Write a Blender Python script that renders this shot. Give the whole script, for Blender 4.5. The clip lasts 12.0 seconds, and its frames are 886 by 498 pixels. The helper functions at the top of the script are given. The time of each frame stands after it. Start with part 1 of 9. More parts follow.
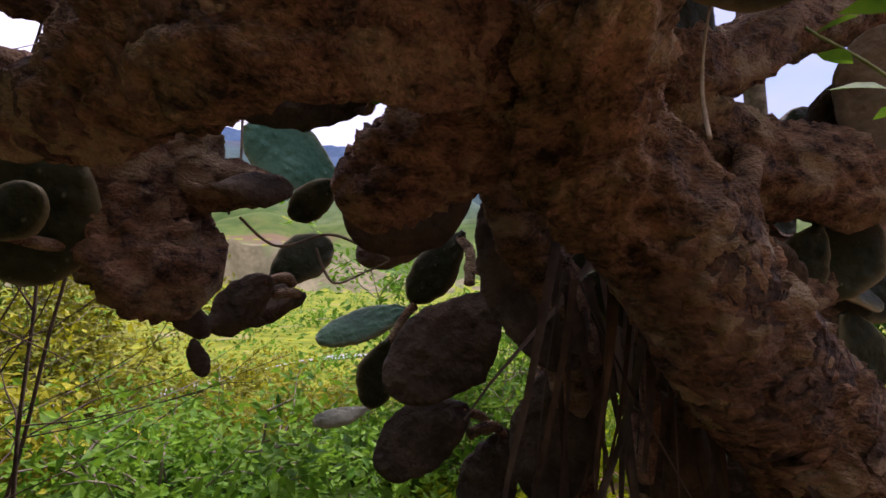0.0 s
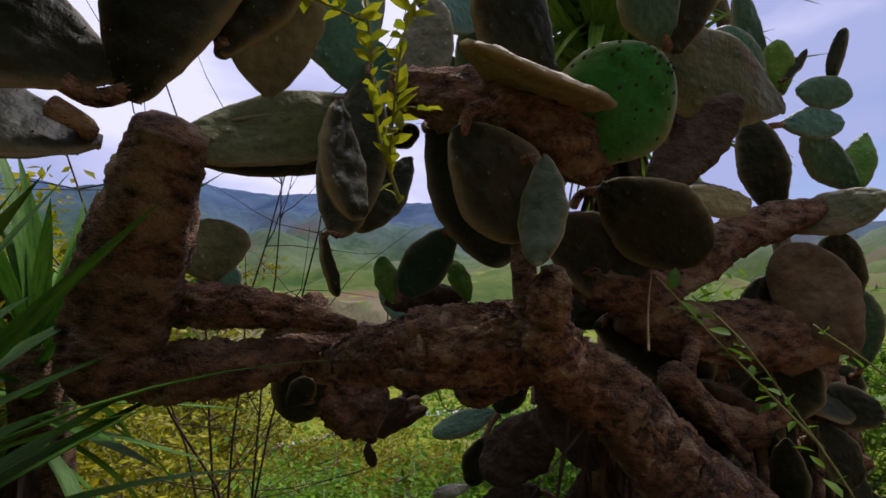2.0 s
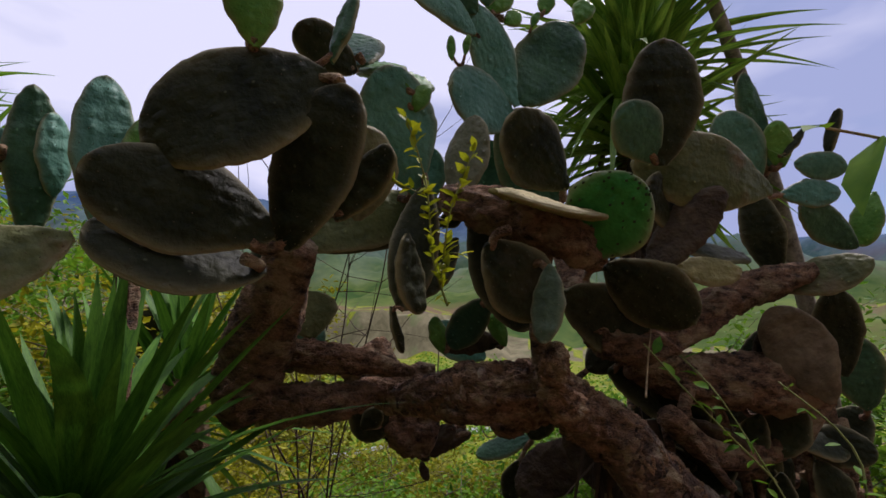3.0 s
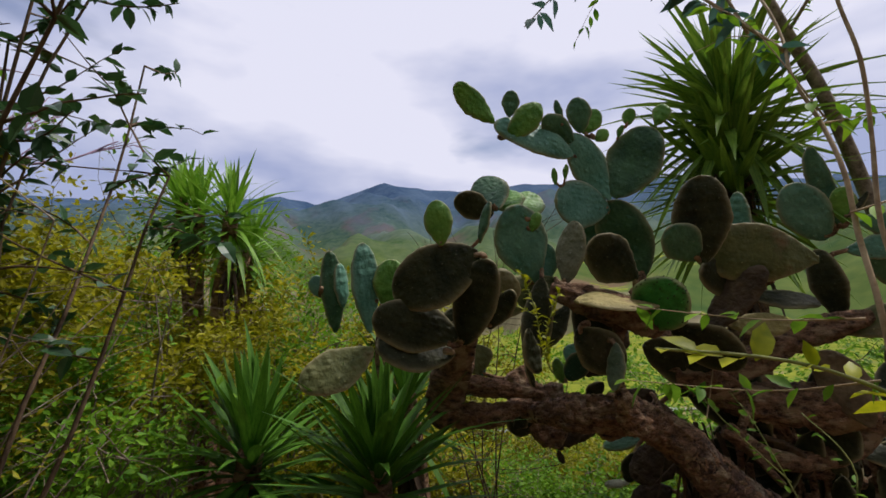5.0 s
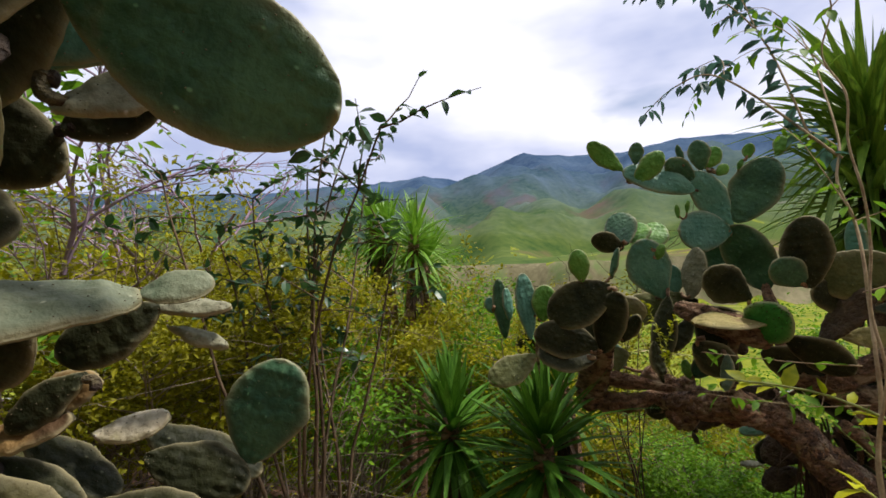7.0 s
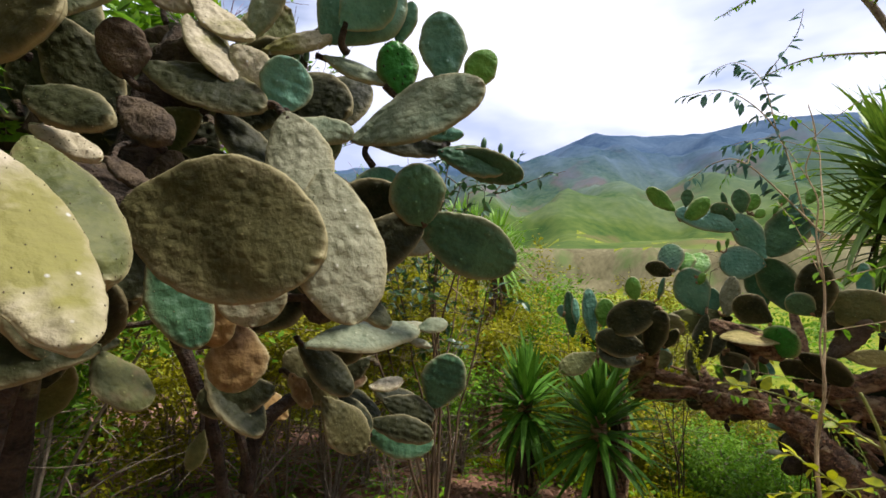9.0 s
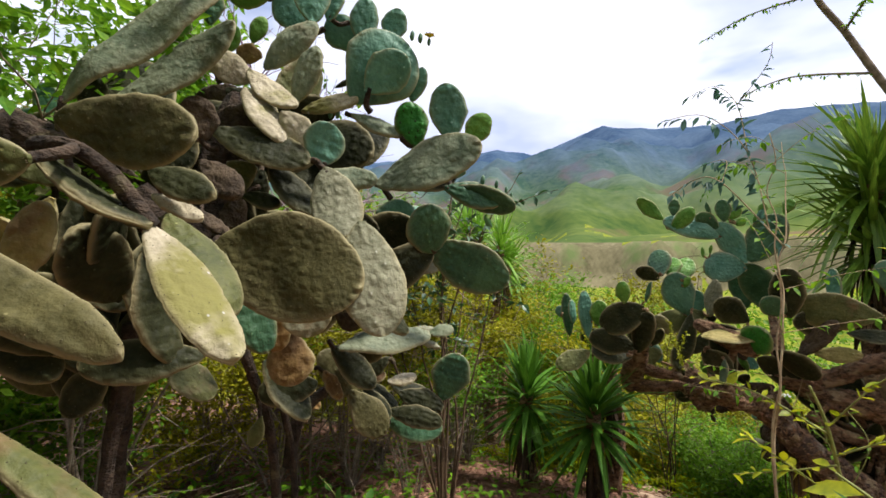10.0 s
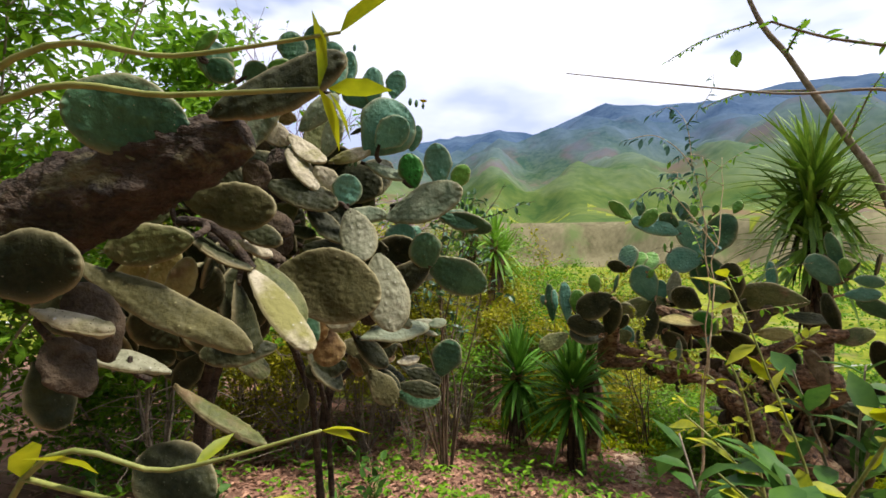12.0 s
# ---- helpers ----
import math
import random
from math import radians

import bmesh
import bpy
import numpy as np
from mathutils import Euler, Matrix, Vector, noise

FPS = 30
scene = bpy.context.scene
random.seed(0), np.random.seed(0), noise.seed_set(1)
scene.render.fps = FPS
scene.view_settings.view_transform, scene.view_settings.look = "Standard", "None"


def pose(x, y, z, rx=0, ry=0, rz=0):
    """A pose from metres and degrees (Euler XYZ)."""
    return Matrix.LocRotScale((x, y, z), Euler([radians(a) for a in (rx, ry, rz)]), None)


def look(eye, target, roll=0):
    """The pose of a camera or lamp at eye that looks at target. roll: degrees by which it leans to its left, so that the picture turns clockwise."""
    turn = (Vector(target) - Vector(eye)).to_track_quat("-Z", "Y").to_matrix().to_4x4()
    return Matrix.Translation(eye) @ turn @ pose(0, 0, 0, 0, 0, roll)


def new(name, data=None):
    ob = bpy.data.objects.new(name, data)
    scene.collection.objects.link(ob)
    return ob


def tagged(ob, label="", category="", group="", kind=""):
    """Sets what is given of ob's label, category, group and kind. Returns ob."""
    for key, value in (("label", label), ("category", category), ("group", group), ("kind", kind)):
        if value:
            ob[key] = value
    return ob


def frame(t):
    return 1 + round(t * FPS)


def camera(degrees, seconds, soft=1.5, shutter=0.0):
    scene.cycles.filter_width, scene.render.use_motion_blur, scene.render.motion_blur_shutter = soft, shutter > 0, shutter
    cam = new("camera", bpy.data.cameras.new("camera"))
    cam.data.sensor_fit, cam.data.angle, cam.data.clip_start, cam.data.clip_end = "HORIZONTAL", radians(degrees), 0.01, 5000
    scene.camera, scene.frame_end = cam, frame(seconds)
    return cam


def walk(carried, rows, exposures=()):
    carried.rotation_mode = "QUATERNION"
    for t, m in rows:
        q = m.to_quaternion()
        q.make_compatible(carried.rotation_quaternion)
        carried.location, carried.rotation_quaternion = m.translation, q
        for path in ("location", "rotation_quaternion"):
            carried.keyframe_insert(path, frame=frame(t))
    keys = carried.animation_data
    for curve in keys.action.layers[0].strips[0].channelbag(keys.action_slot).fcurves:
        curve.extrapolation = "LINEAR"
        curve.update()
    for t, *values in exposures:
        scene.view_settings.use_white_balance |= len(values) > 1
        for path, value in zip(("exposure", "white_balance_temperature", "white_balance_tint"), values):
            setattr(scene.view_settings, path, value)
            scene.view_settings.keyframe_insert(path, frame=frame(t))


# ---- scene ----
cam = camera(84.8, 12.0, soft=1.6)
# time, eye, (yaw, pitch, roll as look() takes it)
ROWS = [
    (0, (0.208, 0.149, 1.088), (5.55, 4.13, 1.14)),
    (0.5, (0.225, -0.010, 1.146), (7.20, 6.40, -0.80)),
    (1, (0.262, -0.148, 1.187), (10.34, 8.06, -0.30)),
    (1.5, (0.305, -0.331, 1.256), (12.85, 9.45, -0.92)),
    (2, (0.347, -0.514, 1.328), (16.06, 10.08, -0.16)),
    (2.5, (0.404, -0.684, 1.381), (18.99, 11.02, 0.28)),
    (3, (0.493, -0.885, 1.427), (22.02, 11.61, 0.94)),
    (3.2, (0.523, -0.936, 1.444), (23.35, 11.67, 1.45)),
    (4.8, (0.974, -1.609, 1.661), (37.07, 9.31, 0.09)),
    (5, (1.052, -1.699, 1.713), (39.92, 8.85, -0.33)),
    (5.5, (1.180, -1.873, 1.774), (44.55, 8.08, -0.94)),
    (6, (1.356, -2.030, 1.829), (49.29, 7.43, -1.11)),
    (6.5, (1.514, -2.179, 1.891), (53.37, 6.39, -1.33)),
    (7, (1.659, -2.352, 1.963), (56.87, 5.73, -1.27)),
    (7.5, (1.825, -2.491, 2.011), (59.54, 5.14, -1.01)),
    (7.7, (1.914, -2.558, 2.044), (60.52, 4.97, -0.77)),
    (9.3, (2.525, -3.132, 2.204), (64.62, 3.23, 1.43)),
    (9.5, (2.584, -3.158, 2.226), (64.69, 3.18, 1.27)),
    (10, (2.782, -3.228, 2.263), (65.22, 2.70, 1.11)),
    (10.5, (2.959, -3.309, 2.314), (65.61, 1.83, 0.66)),
    (11, (3.145, -3.376, 2.350), (65.81, 0.97, 0.20)),
    (11.5, (3.324, -3.418, 2.384), (65.82, 0.71, 0.12)),
    (12, (3.421, -3.467, 2.410), (65.55, 0.58, 0.04)),
]


def aim(yaw, pitch):
    a, b = radians(yaw), radians(pitch)
    return Vector((-math.sin(a) * math.cos(b), math.cos(a) * math.cos(b), math.sin(b)))


# seconds, stops, kelvin, tint
EXPOSURES = [(0.0, 0.55, 5950, 38), (0.8, 0.38, 5900, 34), (1.5, 0.05, 5900, 29), (2.2, -0.25, 5900, 28), (3.2, -0.32, 5950, 25), (4.8, -0.33, 6200, 18), (6.0, -0.02, 6350, 16), (7.7, 0.15, 6400, 14), (9.3, 0.47, 6350, 14), (12.0, 0.52, 6350, 14)]
walk(cam, [(t, look(eye, Vector(eye) + aim(yaw, pitch), roll)) for t, eye, (yaw, pitch, roll) in ROWS], EXPOSURES)

# ---- sky and sun ----
SUN_AZ, SUN_EL = radians(-28), radians(63)      # from +y, minus to the right, above the horizon
world = bpy.data.worlds.new("sky")
scene.world = world
world.use_nodes = True
wn, wl = world.node_tree.nodes, world.node_tree.links
wn.clear()


def wnode(kind, **inputs):
    nd = wn.new(kind)
    for k, v in inputs.items():
        nd.inputs[k.replace("_", " ")].default_value = v
    return nd


w_out = wn.new("ShaderNodeOutputWorld")
w_bg = wnode("ShaderNodeBackground", Strength=1.0)
w_sky = wn.new("ShaderNodeTexSky")
w_sky.sky_type = "NISHITA"
w_sky.sun_disc = False
w_sky.sun_elevation, w_sky.sun_rotation = SUN_EL, -SUN_AZ
w_dim = wn.new("ShaderNodeVectorMath")
w_dim.operation = "SCALE"
w_dim.inputs["Scale"].default_value = 0.11
w_co = wn.new("ShaderNodeTexCoord")
w_map = wn.new("ShaderNodeMapping")
w_map.inputs["Scale"].default_value = (1.0, 1.0, 2.6)
w_map.inputs["Location"].default_value = (0.35, 0.1, 0.2)
w_n1 = wnode("ShaderNodeTexNoise", Scale=1.9, Detail=5.0, Roughness=0.5)
w_n2 = wnode("ShaderNodeTexNoise", Scale=1.7, Detail=5.0, Roughness=0.48)
w_r1 = wn.new("ShaderNodeValToRGB")
w_r1.color_ramp.elements[0].position, w_r1.color_ramp.elements[1].position = 0.30, 0.42
w_r2 = wn.new("ShaderNodeValToRGB")
w_r2.color_ramp.elements[0].position, w_r2.color_ramp.elements[0].color = 0.38, (0.47, 0.54, 0.76, 1)
w_r2.color_ramp.elements[1].position, w_r2.color_ramp.elements[1].color = 0.54, (0.96, 0.98, 1.07, 1)
w_mix = wn.new("ShaderNodeMix")
w_mix.data_type = "RGBA"
wl.new(w_sky.outputs[0], w_dim.inputs[0])
wl.new(w_co.outputs["Generated"], w_map.inputs[0])
wl.new(w_map.outputs[0], w_n1.inputs["Vector"])
wl.new(w_map.outputs[0], w_n2.inputs["Vector"])
wl.new(w_n1.outputs[0], w_r1.inputs[0])
w_xyz = wn.new("ShaderNodeSeparateXYZ")
w_up = wn.new("ShaderNodeMath")
w_up.operation = "MULTIPLY_ADD"
w_up.inputs[1].default_value = 0.42
w_low = wn.new("ShaderNodeMath")
w_low.operation = "SUBTRACT"
w_low.inputs[1].default_value = 0.185
wl.new(w_co.outputs["Generated"], w_xyz.inputs[0])
wl.new(w_xyz.outputs[2], w_up.inputs[0])
wl.new(w_n2.outputs[0], w_up.inputs[2])
wl.new(w_up.outputs[0], w_low.inputs[0])
wl.new(w_low.outputs[0], w_r2.inputs[0])
wl.new(w_r1.outputs[0], w_mix.inputs["Factor"])
wl.new(w_dim.outputs[0], w_mix.inputs["A"])
wl.new(w_r2.outputs[0], w_mix.inputs["B"])
wl.new(w_mix.outputs["Result"], w_bg.inputs["Color"])
wl.new(w_bg.outputs[0], w_out.inputs[0])

sun = new("sun", bpy.data.lights.new("sun", "SUN"))
sun.data.energy, sun.data.angle, sun.data.color = 5.0, radians(7), (1.0, 0.94, 0.84)
sun.matrix_world = look((0, 0, 0), -Vector((-math.sin(SUN_AZ) * math.cos(SUN_EL), math.cos(SUN_AZ) * math.cos(SUN_EL), math.sin(SUN_EL))))


# ---- materials ----
def material(name, dark, light, scale=6.0, rough=0.6, bump=0.3, fine=60.0, spot=None, spot_at=0.62, vary=0.0, spec=0.3, through_light=0.0, stretch=(1, 1, 1), spot_scale=3.0, high=None, rim=None, cracks=0.0, relief=0.01, warts=0.0, wool=None):
    """Two colours mixed by a coarse and a fine noise, blotches of a third, relief, and a shift of value from object to object."""
    m = bpy.data.materials.new(name)
    m.use_nodes = True
    nt = m.node_tree
    n, l = nt.nodes, nt.links
    bsdf = n["Principled BSDF"]
    co = n.new("ShaderNodeTexCoord")
    mp = n.new("ShaderNodeMapping")
    mp.inputs["Scale"].default_value = stretch
    l.new(co.outputs["Object"], mp.inputs[0])
    info = n.new("ShaderNodeObjectInfo")
    off = n.new("ShaderNodeVectorMath")
    off.operation = "MULTIPLY_ADD"
    off.inputs[1].default_value = (37.0, 19.0, 53.0)
    comb = n.new("ShaderNodeCombineXYZ")
    for k in range(3):
        l.new(info.outputs["Random"], comb.inputs[k])
    l.new(comb.outputs[0], off.inputs[0])
    l.new(mp.outputs[0], off.inputs[2])
    coarse = n.new("ShaderNodeTexNoise")
    coarse.inputs["Scale"].default_value, coarse.inputs["Detail"].default_value, coarse.inputs["Roughness"].default_value = scale, 6.0, 0.62
    finer = n.new("ShaderNodeTexNoise")
    finer.inputs["Scale"].default_value, finer.inputs["Detail"].default_value = fine, 3.0
    l.new(off.outputs[0], coarse.inputs["Vector"])
    l.new(off.outputs[0], finer.inputs["Vector"])
    add = n.new("ShaderNodeMath")
    add.operation = "MULTIPLY_ADD"
    add.inputs[1].default_value = 0.35
    l.new(finer.outputs[0], add.inputs[0])
    sub = n.new("ShaderNodeMath")
    sub.operation = "SUBTRACT"
    sub.inputs[1].default_value = 0.175
    l.new(coarse.outputs[0], sub.inputs[0])
    l.new(sub.outputs[0], add.inputs[2])
    ramp = n.new("ShaderNodeValToRGB")
    ramp.color_ramp.elements[0].position, ramp.color_ramp.elements[0].color = 0.33, (*dark, 1)
    ramp.color_ramp.elements[1].position, ramp.color_ramp.elements[1].color = 0.68, (*light, 1)
    l.new(add.outputs[0], ramp.inputs[0])
    colour = ramp.outputs[0]
    if spot:
        sn = n.new("ShaderNodeTexNoise")
        sn.inputs["Scale"].default_value, sn.inputs["Detail"].default_value, sn.inputs["Roughness"].default_value = spot_scale, 5.0, 0.6
        l.new(off.outputs[0], sn.inputs["Vector"])
        sr = n.new("ShaderNodeValToRGB")
        sr.color_ramp.elements[0].position, sr.color_ramp.elements[1].position = spot_at - 0.05, spot_at + 0.06
        l.new(sn.outputs[0], sr.inputs[0])
        mx = n.new("ShaderNodeMix")
        mx.data_type = "RGBA"
        l.new(sr.outputs[0], mx.inputs["Factor"])
        l.new(colour, mx.inputs["A"])
        mx.inputs["B"].default_value = (*spot, 1)
        colour = mx.outputs["Result"]
    # second colour pair taking over with height; haze blue on the mountains
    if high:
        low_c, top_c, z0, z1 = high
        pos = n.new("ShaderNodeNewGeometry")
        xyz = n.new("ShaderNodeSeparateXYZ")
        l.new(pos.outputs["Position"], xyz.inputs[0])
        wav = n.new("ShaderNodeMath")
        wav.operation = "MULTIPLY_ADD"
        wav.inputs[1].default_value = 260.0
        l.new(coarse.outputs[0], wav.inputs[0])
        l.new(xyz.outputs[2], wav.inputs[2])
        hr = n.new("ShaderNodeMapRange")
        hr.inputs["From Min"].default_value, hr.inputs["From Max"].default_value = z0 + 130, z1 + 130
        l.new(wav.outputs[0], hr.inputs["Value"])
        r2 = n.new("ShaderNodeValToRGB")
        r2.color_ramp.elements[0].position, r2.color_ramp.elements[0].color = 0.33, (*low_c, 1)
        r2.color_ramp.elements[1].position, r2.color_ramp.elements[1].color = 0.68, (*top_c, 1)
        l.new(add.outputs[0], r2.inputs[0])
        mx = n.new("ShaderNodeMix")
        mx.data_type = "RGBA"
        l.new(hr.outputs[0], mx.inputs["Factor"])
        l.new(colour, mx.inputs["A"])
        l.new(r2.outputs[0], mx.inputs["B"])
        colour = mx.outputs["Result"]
    if rim:
        at = n.new("ShaderNodeAttribute")
        at.attribute_name = "rim"
        mul = n.new("ShaderNodeMath")
        mul.operation = "MULTIPLY"
        l.new(at.outputs["Fac"], mul.inputs[0])
        mul.inputs[1].default_value = 0.75
        mx = n.new("ShaderNodeMix")
        mx.data_type = "RGBA"
        l.new(mul.outputs[0], mx.inputs["Factor"])
        l.new(colour, mx.inputs["A"])
        mx.inputs["B"].default_value = (*rim, 1)
        colour = mx.outputs["Result"]
    height = add.outputs[0]
    if cracks:
        vo = n.new("ShaderNodeTexVoronoi")
        vo.feature = "DISTANCE_TO_EDGE"
        vo.inputs["Scale"].default_value = cracks
        bent = n.new("ShaderNodeMix")
        bent.data_type = "RGBA"
        bent.inputs["Factor"].default_value = 0.05
        l.new(off.outputs[0], bent.inputs["A"])
        l.new(coarse.outputs[1], bent.inputs["B"])
        l.new(bent.outputs["Result"], vo.inputs["Vector"])
        cr = n.new("ShaderNodeValToRGB")
        cr.color_ramp.elements[0].position, cr.color_ramp.elements[1].position = 0.0, 0.07
        cr.color_ramp.elements[0].color = (0.3, 0.27, 0.24, 1)
        l.new(vo.outputs["Distance"], cr.inputs[0])
        mx = n.new("ShaderNodeMix")
        mx.data_type = "RGBA"
        mx.blend_type = "MULTIPLY"
        mx.inputs["Factor"].default_value = 0.10
        l.new(colour, mx.inputs["A"])
        l.new(cr.outputs[0], mx.inputs["B"])
        colour = mx.outputs["Result"]
        hm = n.new("ShaderNodeMath")
        hm.operation = "MULTIPLY_ADD"
        hm.inputs[1].default_value = 0.35
        l.new(cr.outputs[0], hm.inputs[0])
        l.new(add.outputs[0], hm.inputs[2])
        height = hm.outputs[0]
    if warts:
        # rows of raised areoles: a wart round each cell's middle and a pale woolly dot on it
        flat = n.new("ShaderNodeVectorMath")
        flat.operation = "MULTIPLY"
        flat.inputs[1].default_value = (1.0, 0.78, 0.0)
        l.new(off.outputs[0], flat.inputs[0])
        cell = n.new("ShaderNodeTexVoronoi")
        cell.feature = "F1"
        cell.inputs["Scale"].default_value, cell.inputs["Randomness"].default_value = warts, 0.72
        l.new(flat.outputs[0], cell.inputs["Vector"])
        dome = n.new("ShaderNodeMapRange")
        dome.interpolation_type = "SMOOTHSTEP"
        dome.inputs["From Min"].default_value, dome.inputs["From Max"].default_value = 0.0, 0.62
        dome.inputs["To Min"].default_value, dome.inputs["To Max"].default_value = 1.0, 0.0
        l.new(cell.outputs["Distance"], dome.inputs["Value"])
        hw = n.new("ShaderNodeMath")
        hw.operation = "MULTIPLY_ADD"
        hw.inputs[1].default_value = 0.42
        l.new(dome.outputs[0], hw.inputs[0])
        l.new(add.outputs[0], hw.inputs[2])
        height = hw.outputs[0]
        dot = n.new("ShaderNodeMapRange")
        dot.inputs["From Min"].default_value, dot.inputs["From Max"].default_value = 0.05, 0.13
        dot.inputs["To Min"].default_value, dot.inputs["To Max"].default_value = 0.75, 0.0
        l.new(cell.outputs["Distance"], dot.inputs["Value"])
        mx = n.new("ShaderNodeMix")
        mx.data_type = "RGBA"
        l.new(dot.outputs[0], mx.inputs["Factor"])
        l.new(colour, mx.inputs["A"])
        mx.inputs["B"].default_value = (*(wool or (0.26, 0.22, 0.13)), 1)
        colour = mx.outputs["Result"]
    if vary:
        hsv = n.new("ShaderNodeHueSaturation")
        geo = n.new("ShaderNodeNewGeometry")
        both = n.new("ShaderNodeMath")
        both.operation = "ADD"
        l.new(info.outputs["Random"], both.inputs[0])
        l.new(geo.outputs["Random Per Island"], both.inputs[1])
        rng = n.new("ShaderNodeMapRange")
        rng.inputs["From Max"].default_value = 2.0
        rng.inputs["To Min"].default_value, rng.inputs["To Max"].default_value = 1 - vary, 1 + vary
        l.new(both.outputs[0], rng.inputs["Value"])
        l.new(rng.outputs[0], hsv.inputs["Value"])
        l.new(colour, hsv.inputs["Color"])
        colour = hsv.outputs[0]
    l.new(colour, bsdf.inputs["Base Color"])
    bsdf.inputs["Roughness"].default_value = rough
    bsdf.inputs["Specular IOR Level"].default_value = spec
    if bump:
        b = n.new("ShaderNodeBump")
        b.inputs["Strength"].default_value, b.inputs["Distance"].default_value = bump, relief
        l.new(height, b.inputs["Height"])
        l.new(b.outputs[0], bsdf.inputs["Normal"])
    if through_light:
        tr = n.new("ShaderNodeBsdfTranslucent")
        l.new(colour, tr.inputs["Color"])
        ms = n.new("ShaderNodeMixShader")
        ms.inputs[0].default_value = through_light
        l.new(bsdf.outputs[0], ms.inputs[1])
        l.new(tr.outputs[0], ms.inputs[2])
        l.new(ms.outputs[0], n["Material Output"].inputs[0])
    return m


SCAR = (0.15, 0.10, 0.05)
RIM = (0.30, 0.26, 0.14)


def pad_skin(name, dark, light, scale, rough, bump, spot, spot_at, vary, gloss=0.18):
    return material(name, dark, light, scale, rough, max(bump, 0.6), 85, spot, spot_at, vary, gloss, rim=RIM, relief=0.014, warts=34.0, wool=tuple(min(0.5, 2.2 * v + 0.03) for v in light))


PAD_MATS = {
    "green": pad_skin("waxy_green_pad", (0.024, 0.070, 0.036), (0.062, 0.140, 0.066), 7, 0.48, 0.3, SCAR, 0.70, 0.25),
    # Own dark green deepened further, with shade put into the colour.
    "dark": pad_skin("shade_dark_pad", (0.010, 0.013, 0.005), (0.034, 0.037, 0.014), 8, 0.6, 0.5, (0.05, 0.042, 0.020), 0.66, 0.3, 0.12),
    "blue": pad_skin("bluish_waxy_pad", (0.055, 0.155, 0.105), (0.120, 0.255, 0.180), 7, 0.5, 0.25, SCAR, 0.72, 0.2),
    "young": pad_skin("young_green_pad", (0.055, 0.16, 0.022), (0.13, 0.27, 0.045), 9, 0.45, 0.3, None, 0.7, 0.2),
    "bright": pad_skin("bright_green_pad", (0.014, 0.105, 0.014), (0.035, 0.19, 0.026), 9, 0.4, 0.35, None, 0.7, 0.1),
    "olive": pad_skin("olive_pad", (0.048, 0.058, 0.016), (0.115, 0.12, 0.038), 8, 0.6, 0.45, SCAR, 0.62, 0.25),
    "pale": pad_skin("pale_scarred_pad", (0.13, 0.135, 0.080), (0.27, 0.265, 0.175), 9, 0.65, 0.45, (0.19, 0.14, 0.08), 0.62, 0.15),
    "white": pad_skin("bleached_pad", (0.25, 0.22, 0.14), (0.45, 0.40, 0.29), 9, 0.7, 0.45, (0.17, 0.16, 0.045), 0.57, 0.15),
    "grey": pad_skin("grey_green_pad", (0.09, 0.12, 0.072), (0.21, 0.235, 0.15), 9, 0.62, 0.4, (0.12, 0.095, 0.05), 0.64, 0.2),
    "straw": pad_skin("yellowed_pad", (0.16, 0.135, 0.035), (0.33, 0.275, 0.10), 8, 0.7, 0.5, (0.16, 0.105, 0.045), 0.6, 0.15),
    "rust": pad_skin("withered_brown_pad", (0.12, 0.065, 0.022), (0.27, 0.175, 0.065), 9, 0.75, 0.6, (0.07, 0.04, 0.018), 0.6, 0.2),
    "umber": pad_skin("dusky_olive_pad", (0.034, 0.033, 0.012), (0.095, 0.086, 0.034), 8, 0.6, 0.5, (0.09, 0.07, 0.035), 0.66, 0.15, 0.1),
    "hang": pad_skin("drooping_pad", (0.055, 0.085, 0.055), (0.11, 0.15, 0.095), 8, 0.55, 0.35, SCAR, 0.68, 0.1),
    "bluedark": pad_skin("dark_bluish_pad", (0.014, 0.050, 0.030), (0.036, 0.092, 0.055), 7, 0.5, 0.3, SCAR, 0.70, 0.1),
    "corkpale": material("tan_cork_pad", (0.075, 0.055, 0.030), (0.20, 0.15, 0.09), 10, 0.85, 0.9, 55, (0.05, 0.035, 0.02), 0.64, 0.2),
    "cork": material("corky_old_pad", (0.028, 0.018, 0.010), (0.092, 0.064, 0.036), 12, 0.85, 1.0, 55, (0.15, 0.105, 0.065), 0.64, 0.25, relief=0.025),
}
BARK = material("scaly_bark", (0.028, 0.014, 0.009), (0.40, 0.225, 0.120), 22, 0.9, 1.0, 150, (0.42, 0.30, 0.17), 0.57, 0.15, stretch=(1, 1, 1.8), spot_scale=8, relief=0.05)
CRUST = material("bark_crust", (0.022, 0.012, 0.009), (0.24, 0.140, 0.088), 22, 0.9, 1.0, 120, (0.33, 0.25, 0.17), 0.62, 0.4, stretch=(1, 1, 1.5), spot_scale=9, relief=0.02)
# Dark mossy bark made darker still, with overhead shade in its colour.
DARK_BARK = material("shaded_mossy_bark", (0.014, 0.010, 0.007), (0.075, 0.050, 0.032), 14, 0.9, 1.0, 80, (0.14, 0.12, 0.06), 0.62, 0.15, stretch=(1, 1, 1.6), spot_scale=6, relief=0.03)
TAN_STEM = material("tan_stem", (0.22, 0.15, 0.08), (0.42, 0.32, 0.19), 18, 0.8, 0.4, 80)
BROWN_STEM = material("brown_stem", (0.045, 0.028, 0.016), (0.15, 0.10, 0.055), 24, 0.85, 0.6, 90, stretch=(1, 1, 0.4))
